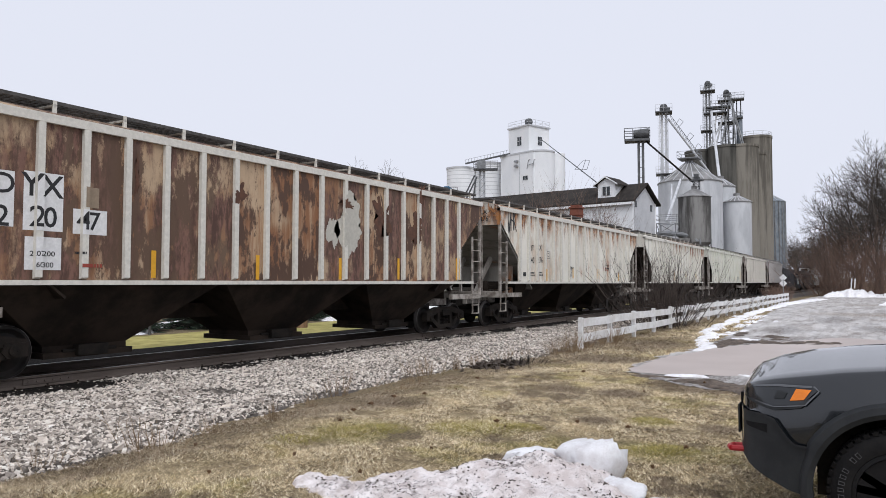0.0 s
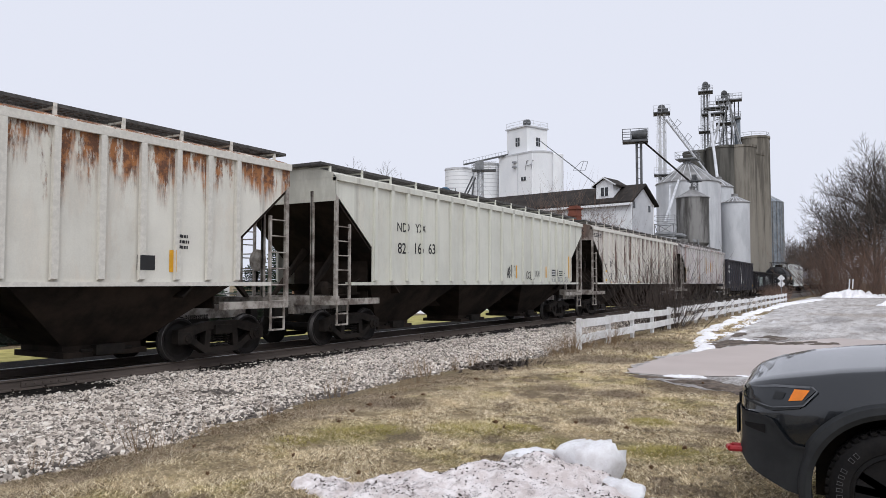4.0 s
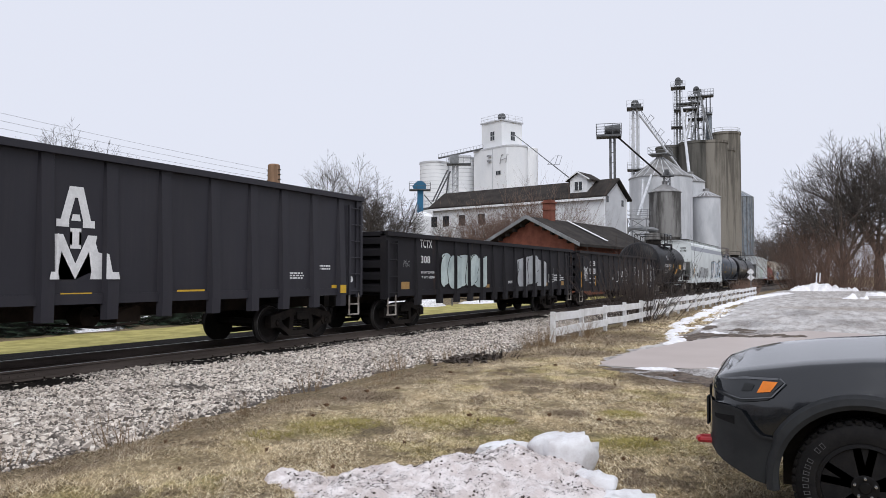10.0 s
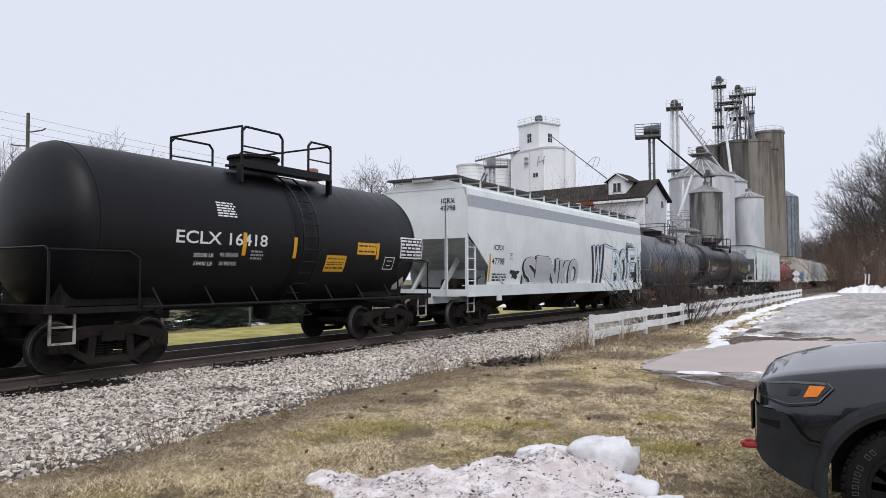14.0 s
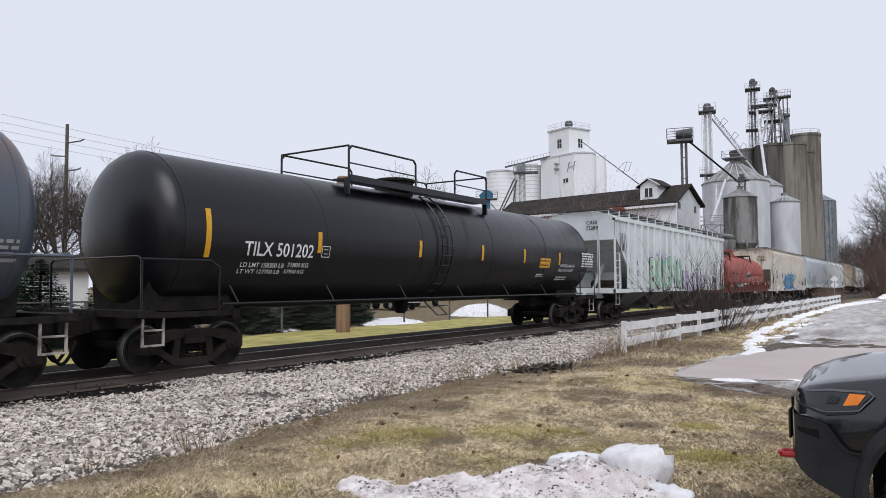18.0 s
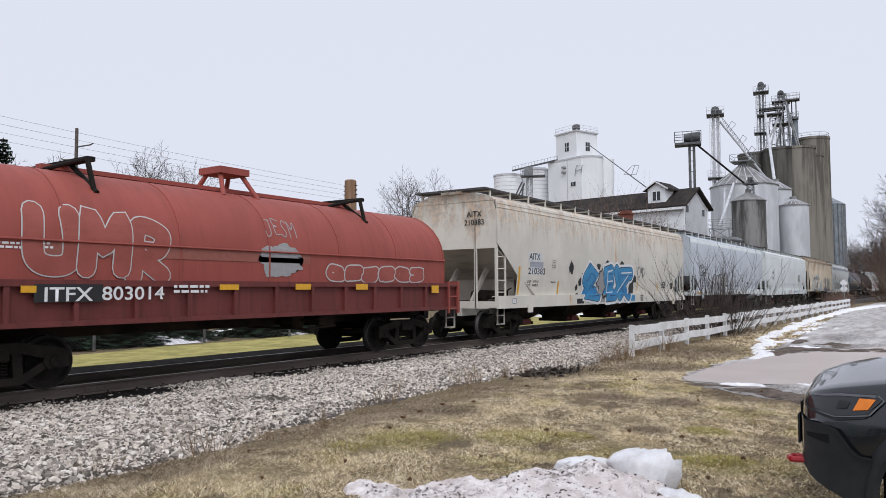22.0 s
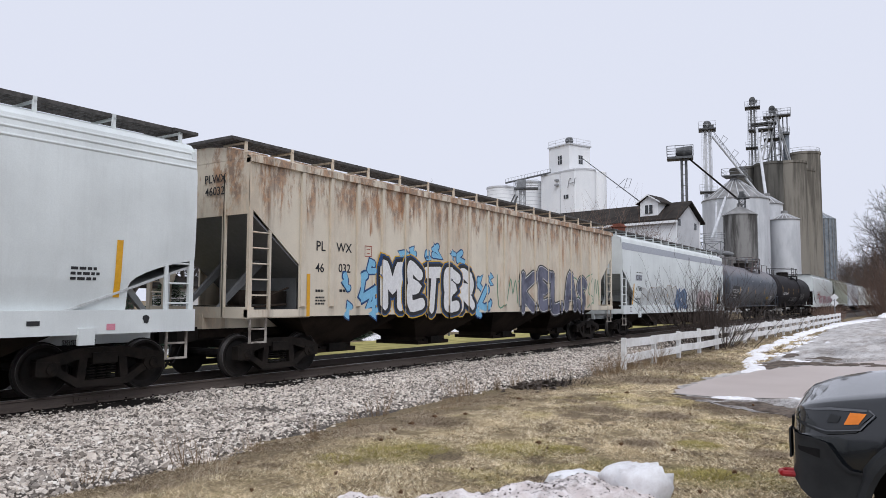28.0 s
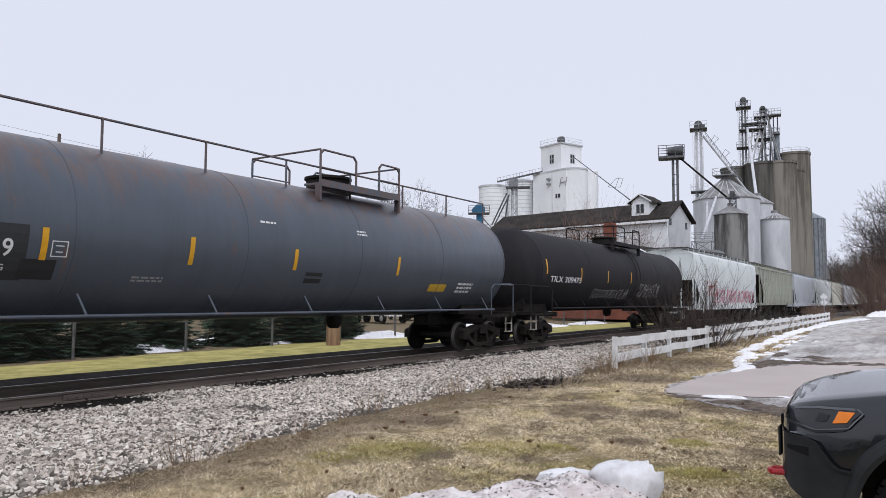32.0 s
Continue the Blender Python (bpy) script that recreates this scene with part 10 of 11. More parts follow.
J_BOT = [(-0.93, 0.60), (-0.90, 0.52), (-0.8, 0.45), (-0.6, 0.37), (-0.5, 0.34), (0.6, 0.33), (3.2, 0.33), (3.72, 0.5)]
ARCH = 0.475


def j_bottom(x):
    z = lerp_table(J_BOT, x)
    for c in (0.0, 2.72):
        if abs(x - c) < ARCH:
            z = max(z, 0.385 + math.sqrt(ARCH ** 2 - (x - c) ** 2))
    return z


def j_half(x):
    w, sh, top, zb = (lerp_table(k, x) for k in (J_W, J_SH, J_TOP, J_BOT))
    zb = j_bottom(x)
    m = max(zb + 0.03, 0.60)
    if x < 0.75 or x > 3.55:
        e = w - 0.125
        rise = top - sh - 0.014
        upper = [(w - 0.02, max(m + 0.05, sh - 0.155)), (w - 0.05, max(m + 0.07, sh - 0.085)), (w - 0.09, max(m + 0.09, sh - 0.022)), (w - 0.11, sh + 0.006), (e, sh + 0.014)]
        upper += [(e * q, sh + 0.014 + rise * (1 - q ** 1.12)) for q in (0.85, 0.68, 0.5, 0.3, 0.14)] + [(0.0, top)]
    else:
        upper = [(w - 0.02, sh - 0.155), (w - 0.05, sh - 0.085), (w - 0.07, sh - 0.022), (w - 0.075, sh - 0.01), (w - 0.08, sh), (w - 0.082, sh + 0.004), (w - 0.084, sh + 0.008), (w - 0.086, sh + 0.012), (w - 0.10 - 0.2 * (top - 1.2) / 0.5, max(sh + 0.02, top - 0.06)), (w * 0.5, top - 0.005), (0.0, top)]
    return [(0.0, zb), (w * 0.9, zb), (w - 0.004, zb + 0.02), (w, m), (w, max(m + 0.03, 0.80))] + upper


def j_width(x, z):
    h = j_half(x)
    for (ya, za), (yb, zb) in zip(h[3:], h[4:]):
        if za <= z <= zb and zb > za:
            return ya + (yb - ya) * (z - za) / (zb - za)
    return lerp_table(J_W, x)


jeep = thing("parked_car", "glossy black off-road car with dark plastic cladding, parked", "car", at=(0.12, 5.88, -0.1))
s = Solid()
xs = sorted({-0.93, -0.90, -0.87, 0.62, 0.75, 3.72, *[-0.84 + 0.05 * i for i in range(92)]})
rings = []
for x in xs:
    h = j_half(x)
    rings.append([(x, -y, z) for y, z in h] + [(x, y, z) for y, z in reversed(h[1:-1])])
s.loft(rings)
part("body", s, JEEP_PAINT, jeep, "glossy black bodywork", smooth=0.55)
s = Solid()
s.box(-0.45, 3.4, -0.70, 0.70, 0.30, 0.95)
s.box(-0.75, -0.4, -0.6, 0.6, 0.45, 0.9)
part("underbody", s, STEEL_DARK, jeep)


def wrap(name, polys, material, parent, off, label="", step=0.04, thick=0.0):
    """Lays flat shapes of (x, z) on the car's near flank, round its front corner."""
    bm = bmesh.new()
    for pts in polys:
        bm.faces.new([bm.verts.new((x, 0, z)) for x, z in pts])
    x = -0.92
    while x < 0.6:
        bmesh.ops.bisect_plane(bm, geom=bm.verts[:] + bm.edges[:] + bm.faces[:], plane_co=(x, 0, 0), plane_no=(1, 0, 0))
        x += step
    for i in range(20):
        bmesh.ops.bisect_plane(bm, geom=bm.verts[:] + bm.edges[:] + bm.faces[:], plane_co=(0, 0, 0.60 + 0.025 * i), plane_no=(0, 0, 1))
    bmesh.ops.triangulate(bm, faces=bm.faces[:])
    for v in bm.verts:
        v.co.y = -(j_width(v.co.x, v.co.z) + off)
    if thick:
        r = bmesh.ops.extrude_face_region(bm, geom=bm.faces[:])
        for v in [e for e in r["geom"] if isinstance(e, bmesh.types.BMVert)]:
            v.co.y += thick
    bmesh.ops.recalc_face_normals(bm, faces=bm.faces)
    me = bpy.data.meshes.new(name)
    bm.to_mesh(me)
    bm.free()
    me.materials.append(material)
    me.shade_smooth()
    me.set_sharp_from_angle(angle=0.6)
    return link(name, me, parent, label)


lamp = wrap("headlight", [[(-0.90, 0.885), (-0.80, 0.865), (-0.68, 0.845), (-0.52, 0.875), (-0.43, 0.965), (-0.455, 0.995), (-0.66, 0.985), (-0.82, 0.955)]], LAMP_DARK, jeep, 0.010, "dark headlight with an amber marker", thick=0.03)
wrap("marker_lens", [[(-0.585, 0.893), (-0.505, 0.905), (-0.462, 0.967), (-0.55, 0.965)]], AMBER, lamp, 0.016, "amber marker lens")
wrap("light_bar", [[(-0.82, 0.944), (-0.66, 0.968), (-0.46, 0.978), (-0.46, 0.990), (-0.66, 0.982), (-0.82, 0.955)]], LAMP_GREY, lamp, 0.015)
wrap("light_edge", [[(-0.455, 0.985), (-0.425, 0.965), (-0.50, 0.878), (-0.68, 0.848), (-0.80, 0.866), (-0.80, 0.860), (-0.68, 0.842), (-0.495, 0.872), (-0.416, 0.964), (-0.446, 0.992)]], LAMP_GREY, lamp, 0.017, "grey edge of the headlight")
wrap("lamp_bezel", [[(-0.91, 0.875), (-0.80, 0.845), (-0.68, 0.825), (-0.52, 0.855), (-0.44, 0.93), (-0.425, 0.955), (-0.52, 0.88), (-0.68, 0.85), (-0.80, 0.87)]], JEEP_PLASTIC, lamp, 0.012)
wrap("reflector_cup", [[(-0.68, 0.895), (-0.62, 0.90), (-0.60, 0.94), (-0.66, 0.945)]], JEEP_PLASTIC, lamp, 0.016)
# bumper and wheel flare in dark plastic
bumper = wrap("bumper", [[(-0.925, 0.62), (-0.90, 0.50), (-0.80, 0.43), (-0.60, 0.35), (-0.47, 0.325), (-0.47, 0.62), (-0.56, 0.625), (-0.60, 0.66), (-0.68, 0.765), (-0.74, 0.785), (-0.925, 0.79)]], JEEP_PLASTIC, jeep, 0.022, "dark plastic front bumper", thick=0.05)
wrap("bumper_edge", [[(-0.92, 0.785), (-0.74, 0.78), (-0.685, 0.762), (-0.605, 0.655), (-0.56, 0.622), (-0.47, 0.618), (-0.47, 0.632), (-0.555, 0.637), (-0.595, 0.67), (-0.675, 0.778), (-0.74, 0.797), (-0.92, 0.80)]], JEEP_PLASTIC, bumper, 0.034)
wrap("fog_recess", [[(-0.86, 0.70), (-0.72, 0.68), (-0.72, 0.735), (-0.86, 0.725)]], RUBBER, bumper, 0.026)
s = Solid()
s.loft([[(-0.942, -0.50, 0.60), (-0.93, -0.50, 0.60), (-0.93, 0.5, 0.60), (-0.942, 0.5, 0.60)], [(-0.942, -0.50, 0.76), (-0.93, -0.50, 0.80), (-0.93, 0.5, 0.80), (-0.942, 0.5, 0.76)]])
part("front_beam", s, JEEP_PLASTIC, bumper)
part("plate_holder", Solid().box(-0.972, -0.940, -0.30, 0.02, 0.61, 0.76), JEEP_PLASTIC, bumper)
for y in (-0.58, 0.58):
    s = Solid()
    s.path([(-0.84, y - 0.05, 0.52), (-0.965, y - 0.05, 0.515), (-0.985, y, 0.515), (-0.965, y + 0.05, 0.515), (-0.84, y + 0.05, 0.52)], 0.02, 8)
    part("tow_hook", s, HOOK_RED, bumper, "red tow hook")
s = Solid()
for i in range(7):
    y = -0.36 + 0.12 * i
    s.box(-0.938, -0.90, y - 0.035, y + 0.035, 0.70, 0.86)
part("grille", s, RUBBER, jeep, "slotted black grille")


def flare(cx, sy):
    s = Solid()
    n = 26
    rings = []
    for i in range(n + 1):
        a = math.radians(-8 + 196 * i / n)
        co, si = math.cos(a), math.sin(a)
        ro, ri = 0.56, 0.462
        if si < 0.45:
            ro = 0.535
        rings.append([(cx + r * co, sy * y, 0.385 + r * si * (0.98 if r > 0.5 else 1)) for r, y in ((ri, 0.88), (ri, 0.955), (ri + 0.03, 0.968), (ro - 0.02, 0.955), (ro, 0.925), (ro, 0.88))])
    s.loft(rings)
    return s


for cx in (0.0, 2.72):
    for sy in (-1, 1):
        part("wheel_flare", flare(cx, sy), JEEP_PLASTIC, jeep, "dark plastic wheel-arch flare")
s = Solid()
s.box(0.56, 0.76, -0.78, -0.74, 1.15, 1.19)
s.rod((0.66, -0.76, 1.17), (0.60, -0.2, 1.245), 0.012, 6)
part("wiper", s, RUBBER, jeep)
part("washer_jet", Solid().box(0.26, 0.29, -0.42, -0.39, 1.17, 1.218), RUBBER, jeep)
s = Solid()
s.loft([[(0.62, -0.86, 1.135), (0.72, -0.86, 1.16), (0.72, 0.86, 1.16), (0.62, 0.86, 1.135)], [(0.62, -0.7, 1.235), (0.76, -0.7, 1.27), (0.76, 0.7, 1.27), (0.62, 0.7, 1.235)]])
part("cowl", s, RUBBER, jeep)
s = Solid()
s.loft([[(0.80, -0.72, 1.29), (0.80, 0.72, 1.29), (1.50, 0.60, 1.64), (1.50, -0.60, 1.64)], [(0.79, -0.72, 1.31), (0.79, 0.72, 1.31), (1.49, 0.60, 1.66), (1.49, -0.60, 1.66)]])
part("windscreen", s, LAMP_DARK, jeep)
part("side_window", Solid().box(1.35, 3.0, -0.885, -0.86, 1.16, 1.5), LAMP_DARK, jeep)


def tyre_solid():
    s = Solid()
    s.turn((0, 0, 0), (0, 1, 0), [(0.0, 0.255), (-0.012, 0.262), (-0.018, 0.30), (-0.010, 0.345), (0.02, 0.376), (0.20, 0.376), (0.235, 0.345), (0.24, 0.26)], 48)
    for i in range(46):
        t = 2 * math.pi * i / 46
        for y0, y1, dt in ((-0.004, 0.055, 0.0), (0.065, 0.12, 0.06), (0.13, 0.21, 0.0)):
            a, b2 = t + dt - 0.045, t + dt + 0.045
            ring = lambda r: [(r * math.cos(q), y, r * math.sin(q)) for q, y in ((a, y0), (b2, y0 + 0.012), (b2, y1), (a, y1 - 0.012))]
            s.loft([ring(0.368), ring(0.389)])
    return s


def rim_solid():
    s = Solid()
    s.turn((0, 0, 0), (0, 1, 0), [(0.03, 0.262), (-0.008, 0.258), (-0.012, 0.235), (0.02, 0.225), (0.16, 0.22)], 40)
    s.turn((0, 0, 0), (0, 1, 0), [(0.13, 0.24), (0.13, 0.0)], 24)
    s.turn((0, 0, 0), (0, 1, 0), [(0.06, 0.085), (0.0, 0.075), (-0.004, 0.06), (-0.002, 0.035), (-0.012, 0.03), (-0.014, 0.0)], 20)
    for i in range(5):
        for d in (-0.19, 0.19):
            a = 2 * math.pi * i / 5 + 0.3
            p0 = Vector((0.06 * math.cos(a + d * 0.6), 0.0, 0.06 * math.sin(a + d * 0.6)))
            p1 = Vector((0.24 * math.cos(a + d), 0.0, 0.24 * math.sin(a + d)))
            u = (p1 - p0).normalized()
            k = Vector((-u.z, 0, u.x)) * 0.022
            s.loft([[p0 - k, p0 + k, p0 + k + Vector((0, 0.05, 0)), p0 - k + Vector((0, 0.05, 0))], [p1 - k, p1 + k, p1 + k + Vector((0, 0.05, 0)), p1 - k + Vector((0, 0.05, 0))]])
    return s


def nuts_solid():
    s = Solid()
    for i in range(5):
        t = 2 * math.pi * i / 5 + 0.3
        s.turn((0.057 * math.cos(t), -0.012, 0.057 * math.sin(t)), (0, 1, 0), [(-0.012, 0.0), (-0.01, 0.008), (0.02, 0.010)], 8)
    return s


def tyre_marks():
    """Raised outlines on the sidewall, as plain bars along an arc."""
    s = Solid()
    for i in range(11):
        if i == 8:
            continue
        a = math.radians(206 - i * 7.2)
        for da, r0, r1 in ((-0.030, 0.296, 0.330), (0.030, 0.296, 0.330)):
            c, q = math.cos(a + da), math.sin(a + da)
            c2, q2 = math.cos(a + da + 0.007), math.sin(a + da + 0.007)
            s.loft([[(r0 * c, -0.020, r0 * q), (r0 * c2, -0.020, r0 * q2), (r1 * c2, -0.020, r1 * q2), (r1 * c, -0.020, r1 * q)], [(r0 * c, -0.012, r0 * q), (r0 * c2, -0.012, r0 * q2), (r1 * c2, -0.012, r1 * q2), (r1 * c, -0.012, r1 * q)]])
        for r in (0.296, 0.326):
            p = [(r * math.cos(a + k), r * math.sin(a + k)) for k in (-0.03, 0.04)]
            p2 = [((r + 0.003) * math.cos(a + k), (r + 0.003) * math.sin(a + k)) for k in (-0.03, 0.04)]
            s.loft([[(p[0][0], -0.02, p[0][1]), (p[1][0], -0.02, p[1][1]), (p2[1][0], -0.02, p2[1][1]), (p2[0][0], -0.02, p2[0][1])], [(p[0][0], -0.012, p[0][1]), (p[1][0], -0.012, p[1][1]), (p2[1][0], -0.012, p2[1][1]), (p2[0][0], -0.012, p2[0][1])]])
    return s


for cx in (0.0, 2.72):
    for sy in (-1, 1):
        w = shared("jtyre", "wheel", tyre_solid, RUBBER, jeep, "all-terrain tyre", pose(cx, sy * 0.925, 0.389, 0, 0, 0 if sy < 0 else 180))
        shared("jrim", "rim", rim_solid, RIM_DARK, w, "satin black alloy rim")
        shared("jnuts", "wheel_nut_set", nuts_solid, CHROME, w, "bright wheel nuts")
        shared("jmarks", "sidewall_marking", tyre_marks, SIDEWALL_GREY, w, "outlined marks on the sidewall")
        shared("jhub", "brake_disc", lambda: Solid().turn((0, 0.07, 0), (0, 1, 0), [(0, 0.0), (0, 0.17), (0.03, 0.17), (0.03, 0)], 24), DISC_GREY, w)

# ---- trees, bushes and grass ----
BARK = surface("grey_brown_bark", (0.065, 0.055, 0.047), (0.14, 0.12, 0.105), 4, 0.95, 0, 0.6, 0.02, 25)
TWIG = surface("dark_winter_twig", (0.05, 0.043, 0.038), (0.10, 0.085, 0.075), 2, 0.95, 0, 0.1)
TWIG_DARK = surface("dark_wet_twig", (0.035, 0.027, 0.023), (0.08, 0.06, 0.05), 2, 0.9, 0, 0.1)
TWIG_RED = surface("rusty_brush_twig", (0.12, 0.078, 0.06), (0.22, 0.145, 0.11), 0.6, 0.95, 0, 0.1)
NEEDLE = surface("dark_spruce_needle", (0.012, 0.026, 0.016), (0.035, 0.06, 0.036), 3, 0.9, 0, 0.1, spec=0.15)
DRY_STEM = surface("dry_weed_stem", (0.16, 0.105, 0.06), (0.30, 0.21, 0.12), 3, 0.95, 0, 0.1)


class Twigs:
    """Tapered branches, three-sided, gathered fast."""

    def __init__(self):
        self.v, self.f = [], []

    def rod(self, p, q, r0, r1, n=3):
        d = (q - p)
        if d.length < 1e-4:
            return
        d.normalize()
        a = d.orthogonal().normalized()
        b = d.cross(a)
        k = len(self.v)
        for c, r in ((p, r0), (q, r1)):
            for i in range(n):
                t = 6.2832 * i / n
                self.v.append(tuple(c + (a * math.cos(t) + b * math.sin(t)) * r))
        self.f += [(k + i, k + (i + 1) % n, k + n + (i + 1) % n, k + n + i) for i in range(n)]

    def mesh(self, name, material):
        me = bpy.data.meshes.new(name)
        me.from_pydata(self.v, [], self.f)
        me.materials.append(material)
        return me


def grow(rnd, wood, twigs, p, d, length, r, level, bend, lift):
    """One branch in bent pieces; side branches leave it at a set angle, turning round it."""
    n = 4 if level < 2 else 3 if level < 4 else 2 if level < 5 else 1
    q, az = p, rnd.uniform(0, 6.28)
    for i in range(n):
        d = (d + Vector((rnd.uniform(-bend, bend), rnd.uniform(-bend, bend), rnd.uniform(-bend, bend) * 0.6 + lift))).normalized()
        e = q + d * length / n
        (wood if level < 2 else twigs).rod(q, e, r * (1 - 0.5 * i / n), r * (1 - 0.5 * (i + 1) / n), 6 if level < 1 else 4 if level < 2 else 3)
        q = e
        if level < 5 and (i > 0 or level > 0):
            az += 2.4 + rnd.uniform(-0.4, 0.4)
            a = d.orthogonal().normalized()
            side = a * math.cos(az) + d.cross(a) * math.sin(az)
            k = rnd.uniform(0.55, 0.95)
            grow(rnd, wood, twigs, e, (d * math.cos(k) + side * math.sin(k)).normalized(), length * (0.78 - 0.32 * i / n) * rnd.uniform(0.8, 1.1), max(r * 0.53, 0.0115), level + 1, bend, lift)
    if level < 5:
        grow(rnd, wood, twigs, q, d, length * 0.62, max(r * 0.48, 0.0115), level + 1, bend, lift)


TREES = {}


def tree_meshes(kind, seed, height=10.0, trunk=0.28, bend=0.13, lift=0.05, first=0.42, bark=None, twig=None):
    key = (kind, seed)
    if key not in TREES:
        rnd = random.Random(seed)
        wood, twigs = Twigs(), Twigs()
        p = Vector((0, 0, -0.3))
        q = Vector((rnd.uniform(-0.2, 0.2), rnd.uniform(-0.2, 0.2), height * first * 0.5))
        wood.rod(p, q, trunk * 1.25, trunk, 8)
        n = 6
        for i in range(n):
            t = 6.28 * (i + rnd.uniform(-0.3, 0.3)) / n
            k = rnd.uniform(0.45, 0.9)
            grow(rnd, wood, twigs, q + Vector((0, 0, rnd.uniform(-0.12, 0.1) * height * first)), Vector((math.cos(t) * k, math.sin(t) * k, 1.0)).normalized(), height * rnd.uniform(0.34, 0.46), trunk * 0.55, 0, bend, lift)
        top = max(v[2] for v in twigs.v)
        kz = height / top
        for g in (wood, twigs):
            g.v = [(x * kz, y * kz, z * kz) for x, y, z in g.v]
        TREES[key] = (wood.mesh("trunk", bark or BARK), twigs.mesh("crown", twig or TWIG))
    return TREES[key]


def tree(label, x, y, height, seed, turn=0.0, name="bare_tree", **k):
    a, b2 = tree_meshes("tree", seed, **k)
    e = thing(name, label, "tree", "bare trees", (x, y, -0.2), turn)
    m = Matrix.Scale(height / 10.0, 4)
    link("trunk", a, e, "", m)
    link("crown", b2, e, "", m)
    return e


def spot(deg, d):
    p = at_bearing(deg, d)
    return p[0], p[1]


# bare trees beyond the track
for deg, d, h, sd, tn in ((35.9, 92, 17.6, 11, 0), (33.6, 97, 13.5, 12, 40), (39.3, 96, 12, 13, 80), (57.2, 62, 13.6, 11, 120), (53.6, 66, 10.5, 12, 200), (62.0, 58, 12.0, 13, 300), (64.5, 64, 12, 11, 70), (52.0, 70, 9, 13, 20), (27.5, 74, 8.5, 11, 220)):
    x, y = spot(deg, d)
    tree("leafless broad-crowned tree beyond the track", x, y, h, sd, tn)
for deg, d, h, tn in ((23.6, 70, 9.6, 10), (21.3, 78, 11.0, 160), (19.2, 80, 9.0, 250), (25.2, 72, 8.6, 310)):
    x, y = spot(deg, d)
    tree("small bushy tree with reddish-brown dry twigs", x, y, h, 17, tn, trunk=0.2, first=0.22, twig=TWIG_RED)
BRUSH_SPOTS = []
for i, (deg, d, sc) in enumerate(((23.4, 71, 1.0), (21.0, 78, 1.2), (25.4, 73, 0.8), (19.0, 80, 0.95))):
    BRUSH_SPOTS.append((*spot(deg, d), sc, i))
# trees and brush at the end of the drive
for x, y, h, sd, tn in ((0.6, 98, 18.0, 11, 30), (4.5, 102, 20.5, 12, 90), (-1.6, 108, 14.0, 13, 150), (8.5, 100, 20.5, 13, 210), (16.5, 104, 17, 11, 75), (21, 112, 18, 13, 135), (-6.5, 140, 12, 12, 50), (-8.4, 175, 10, 13, 95), (-17, 215, 15, 12, 20), (-15, 245, 14, 11, 60), (-20, 265, 16, 13, 200)):
    tree("tall leafless tree at the end of the drive", x, y, h, sd, tn)


def brush_mesh(seed, n, w, h, material, name="stems", r=0.012):
    key = ("brush", seed)
    if key not in TREES:
        rnd = random.Random(seed)
        g = Twigs()
        for _ in range(n):
            p = Vector((rnd.gauss(0, w * 0.22), rnd.gauss(0, w * 0.22), -0.1))
            d = Vector((p.x / w * 1.3 + rnd.uniform(-0.3, 0.3), p.y / w * 1.3 + rnd.uniform(-0.3, 0.3), 1)).normalized()
            ln = h * rnd.uniform(0.45, 1.0)
            q = p
            for i in range(3):
                d = (d + Vector((rnd.uniform(-0.14, 0.14), rnd.uniform(-0.14, 0.14), 0.03))).normalized()
                e = q + d * ln / 3
                g.rod(q, e, r * (1 - 0.25 * i), r * (0.75 - 0.25 * i) + 0.002)
                for _ in range(2):
                    sd = (d + Vector((rnd.uniform(-0.8, 0.8), rnd.uniform(-0.8, 0.8), rnd.uniform(0, 0.4)))).normalized()
                    e2 = e + sd * ln * rnd.uniform(0.12, 0.32)
                    g.rod(e, e2, r * 0.45, r * 0.2)
                    g.rod(e2, e2 + (sd + Vector((rnd.uniform(-0.4, 0.4), rnd.uniform(-0.4, 0.4), 0.3))) * ln * 0.1, r * 0.3, r * 0.15)
                q = e
        TREES[key] = g.mesh(name, material)
    return TREES[key]


def bush(label, x, y, seed, n, w, h, material, scale=1.0, turn=0.0, r=0.012, z=-0.15):
    e = tagged(new("bush", brush_mesh(seed, n, w, h, material, "bush", r)), label, "bush", "leafless bushes")
    e.matrix_basis = pose(x, y, z, 0, 0, turn) @ Matrix.Scale(scale, 4)
    return e


for i, (x, y, s_) in enumerate(((-4.0, 97, 1.2), (-2.0, 95.5, 1.35), (0.6, 95, 1.25), (-4.4, 100, 1.0), (2.8, 95, 1.1), (-3.4, 102, 1.4), (5.5, 94, 1.0), (-0.8, 101, 1.5), (9.5, 95, 1.1), (2.0, 102, 1.5))):
    bush("dense rusty-brown leafless brush", x, y, 71 + i % 3, 110, 4.6, 6.0, TWIG_RED, s_, 47.0 * i, 0.014)
for x, y, s_, i in BRUSH_SPOTS:
    bush("tall bushy shrub with reddish-brown dry twigs", x, y, 77, 90, 5.0, 9.0, TWIG_RED, s_, 80.0 * i, 0.02)
for i, (x, y, s_) in enumerate(((-6.75, 27.0, 1.15), (-6.7, 27.8, 0.9))):
    bush("leafless bush growing through the white fence", x, y, 81 + i, 85, 2.0, 2.5, TWIG_DARK, s_, 60.0 * i, 0.011)
bush("small leafless bush behind the fence", -7.0, 37, 84, 46, 1.6, 1.8, TWIG, 1.0, 0, 0.011)
bush("small leafless bush behind the fence", -6.9, 45, 84, 46, 1.6, 1.8, TWIG, 0.9, 90, 0.011)
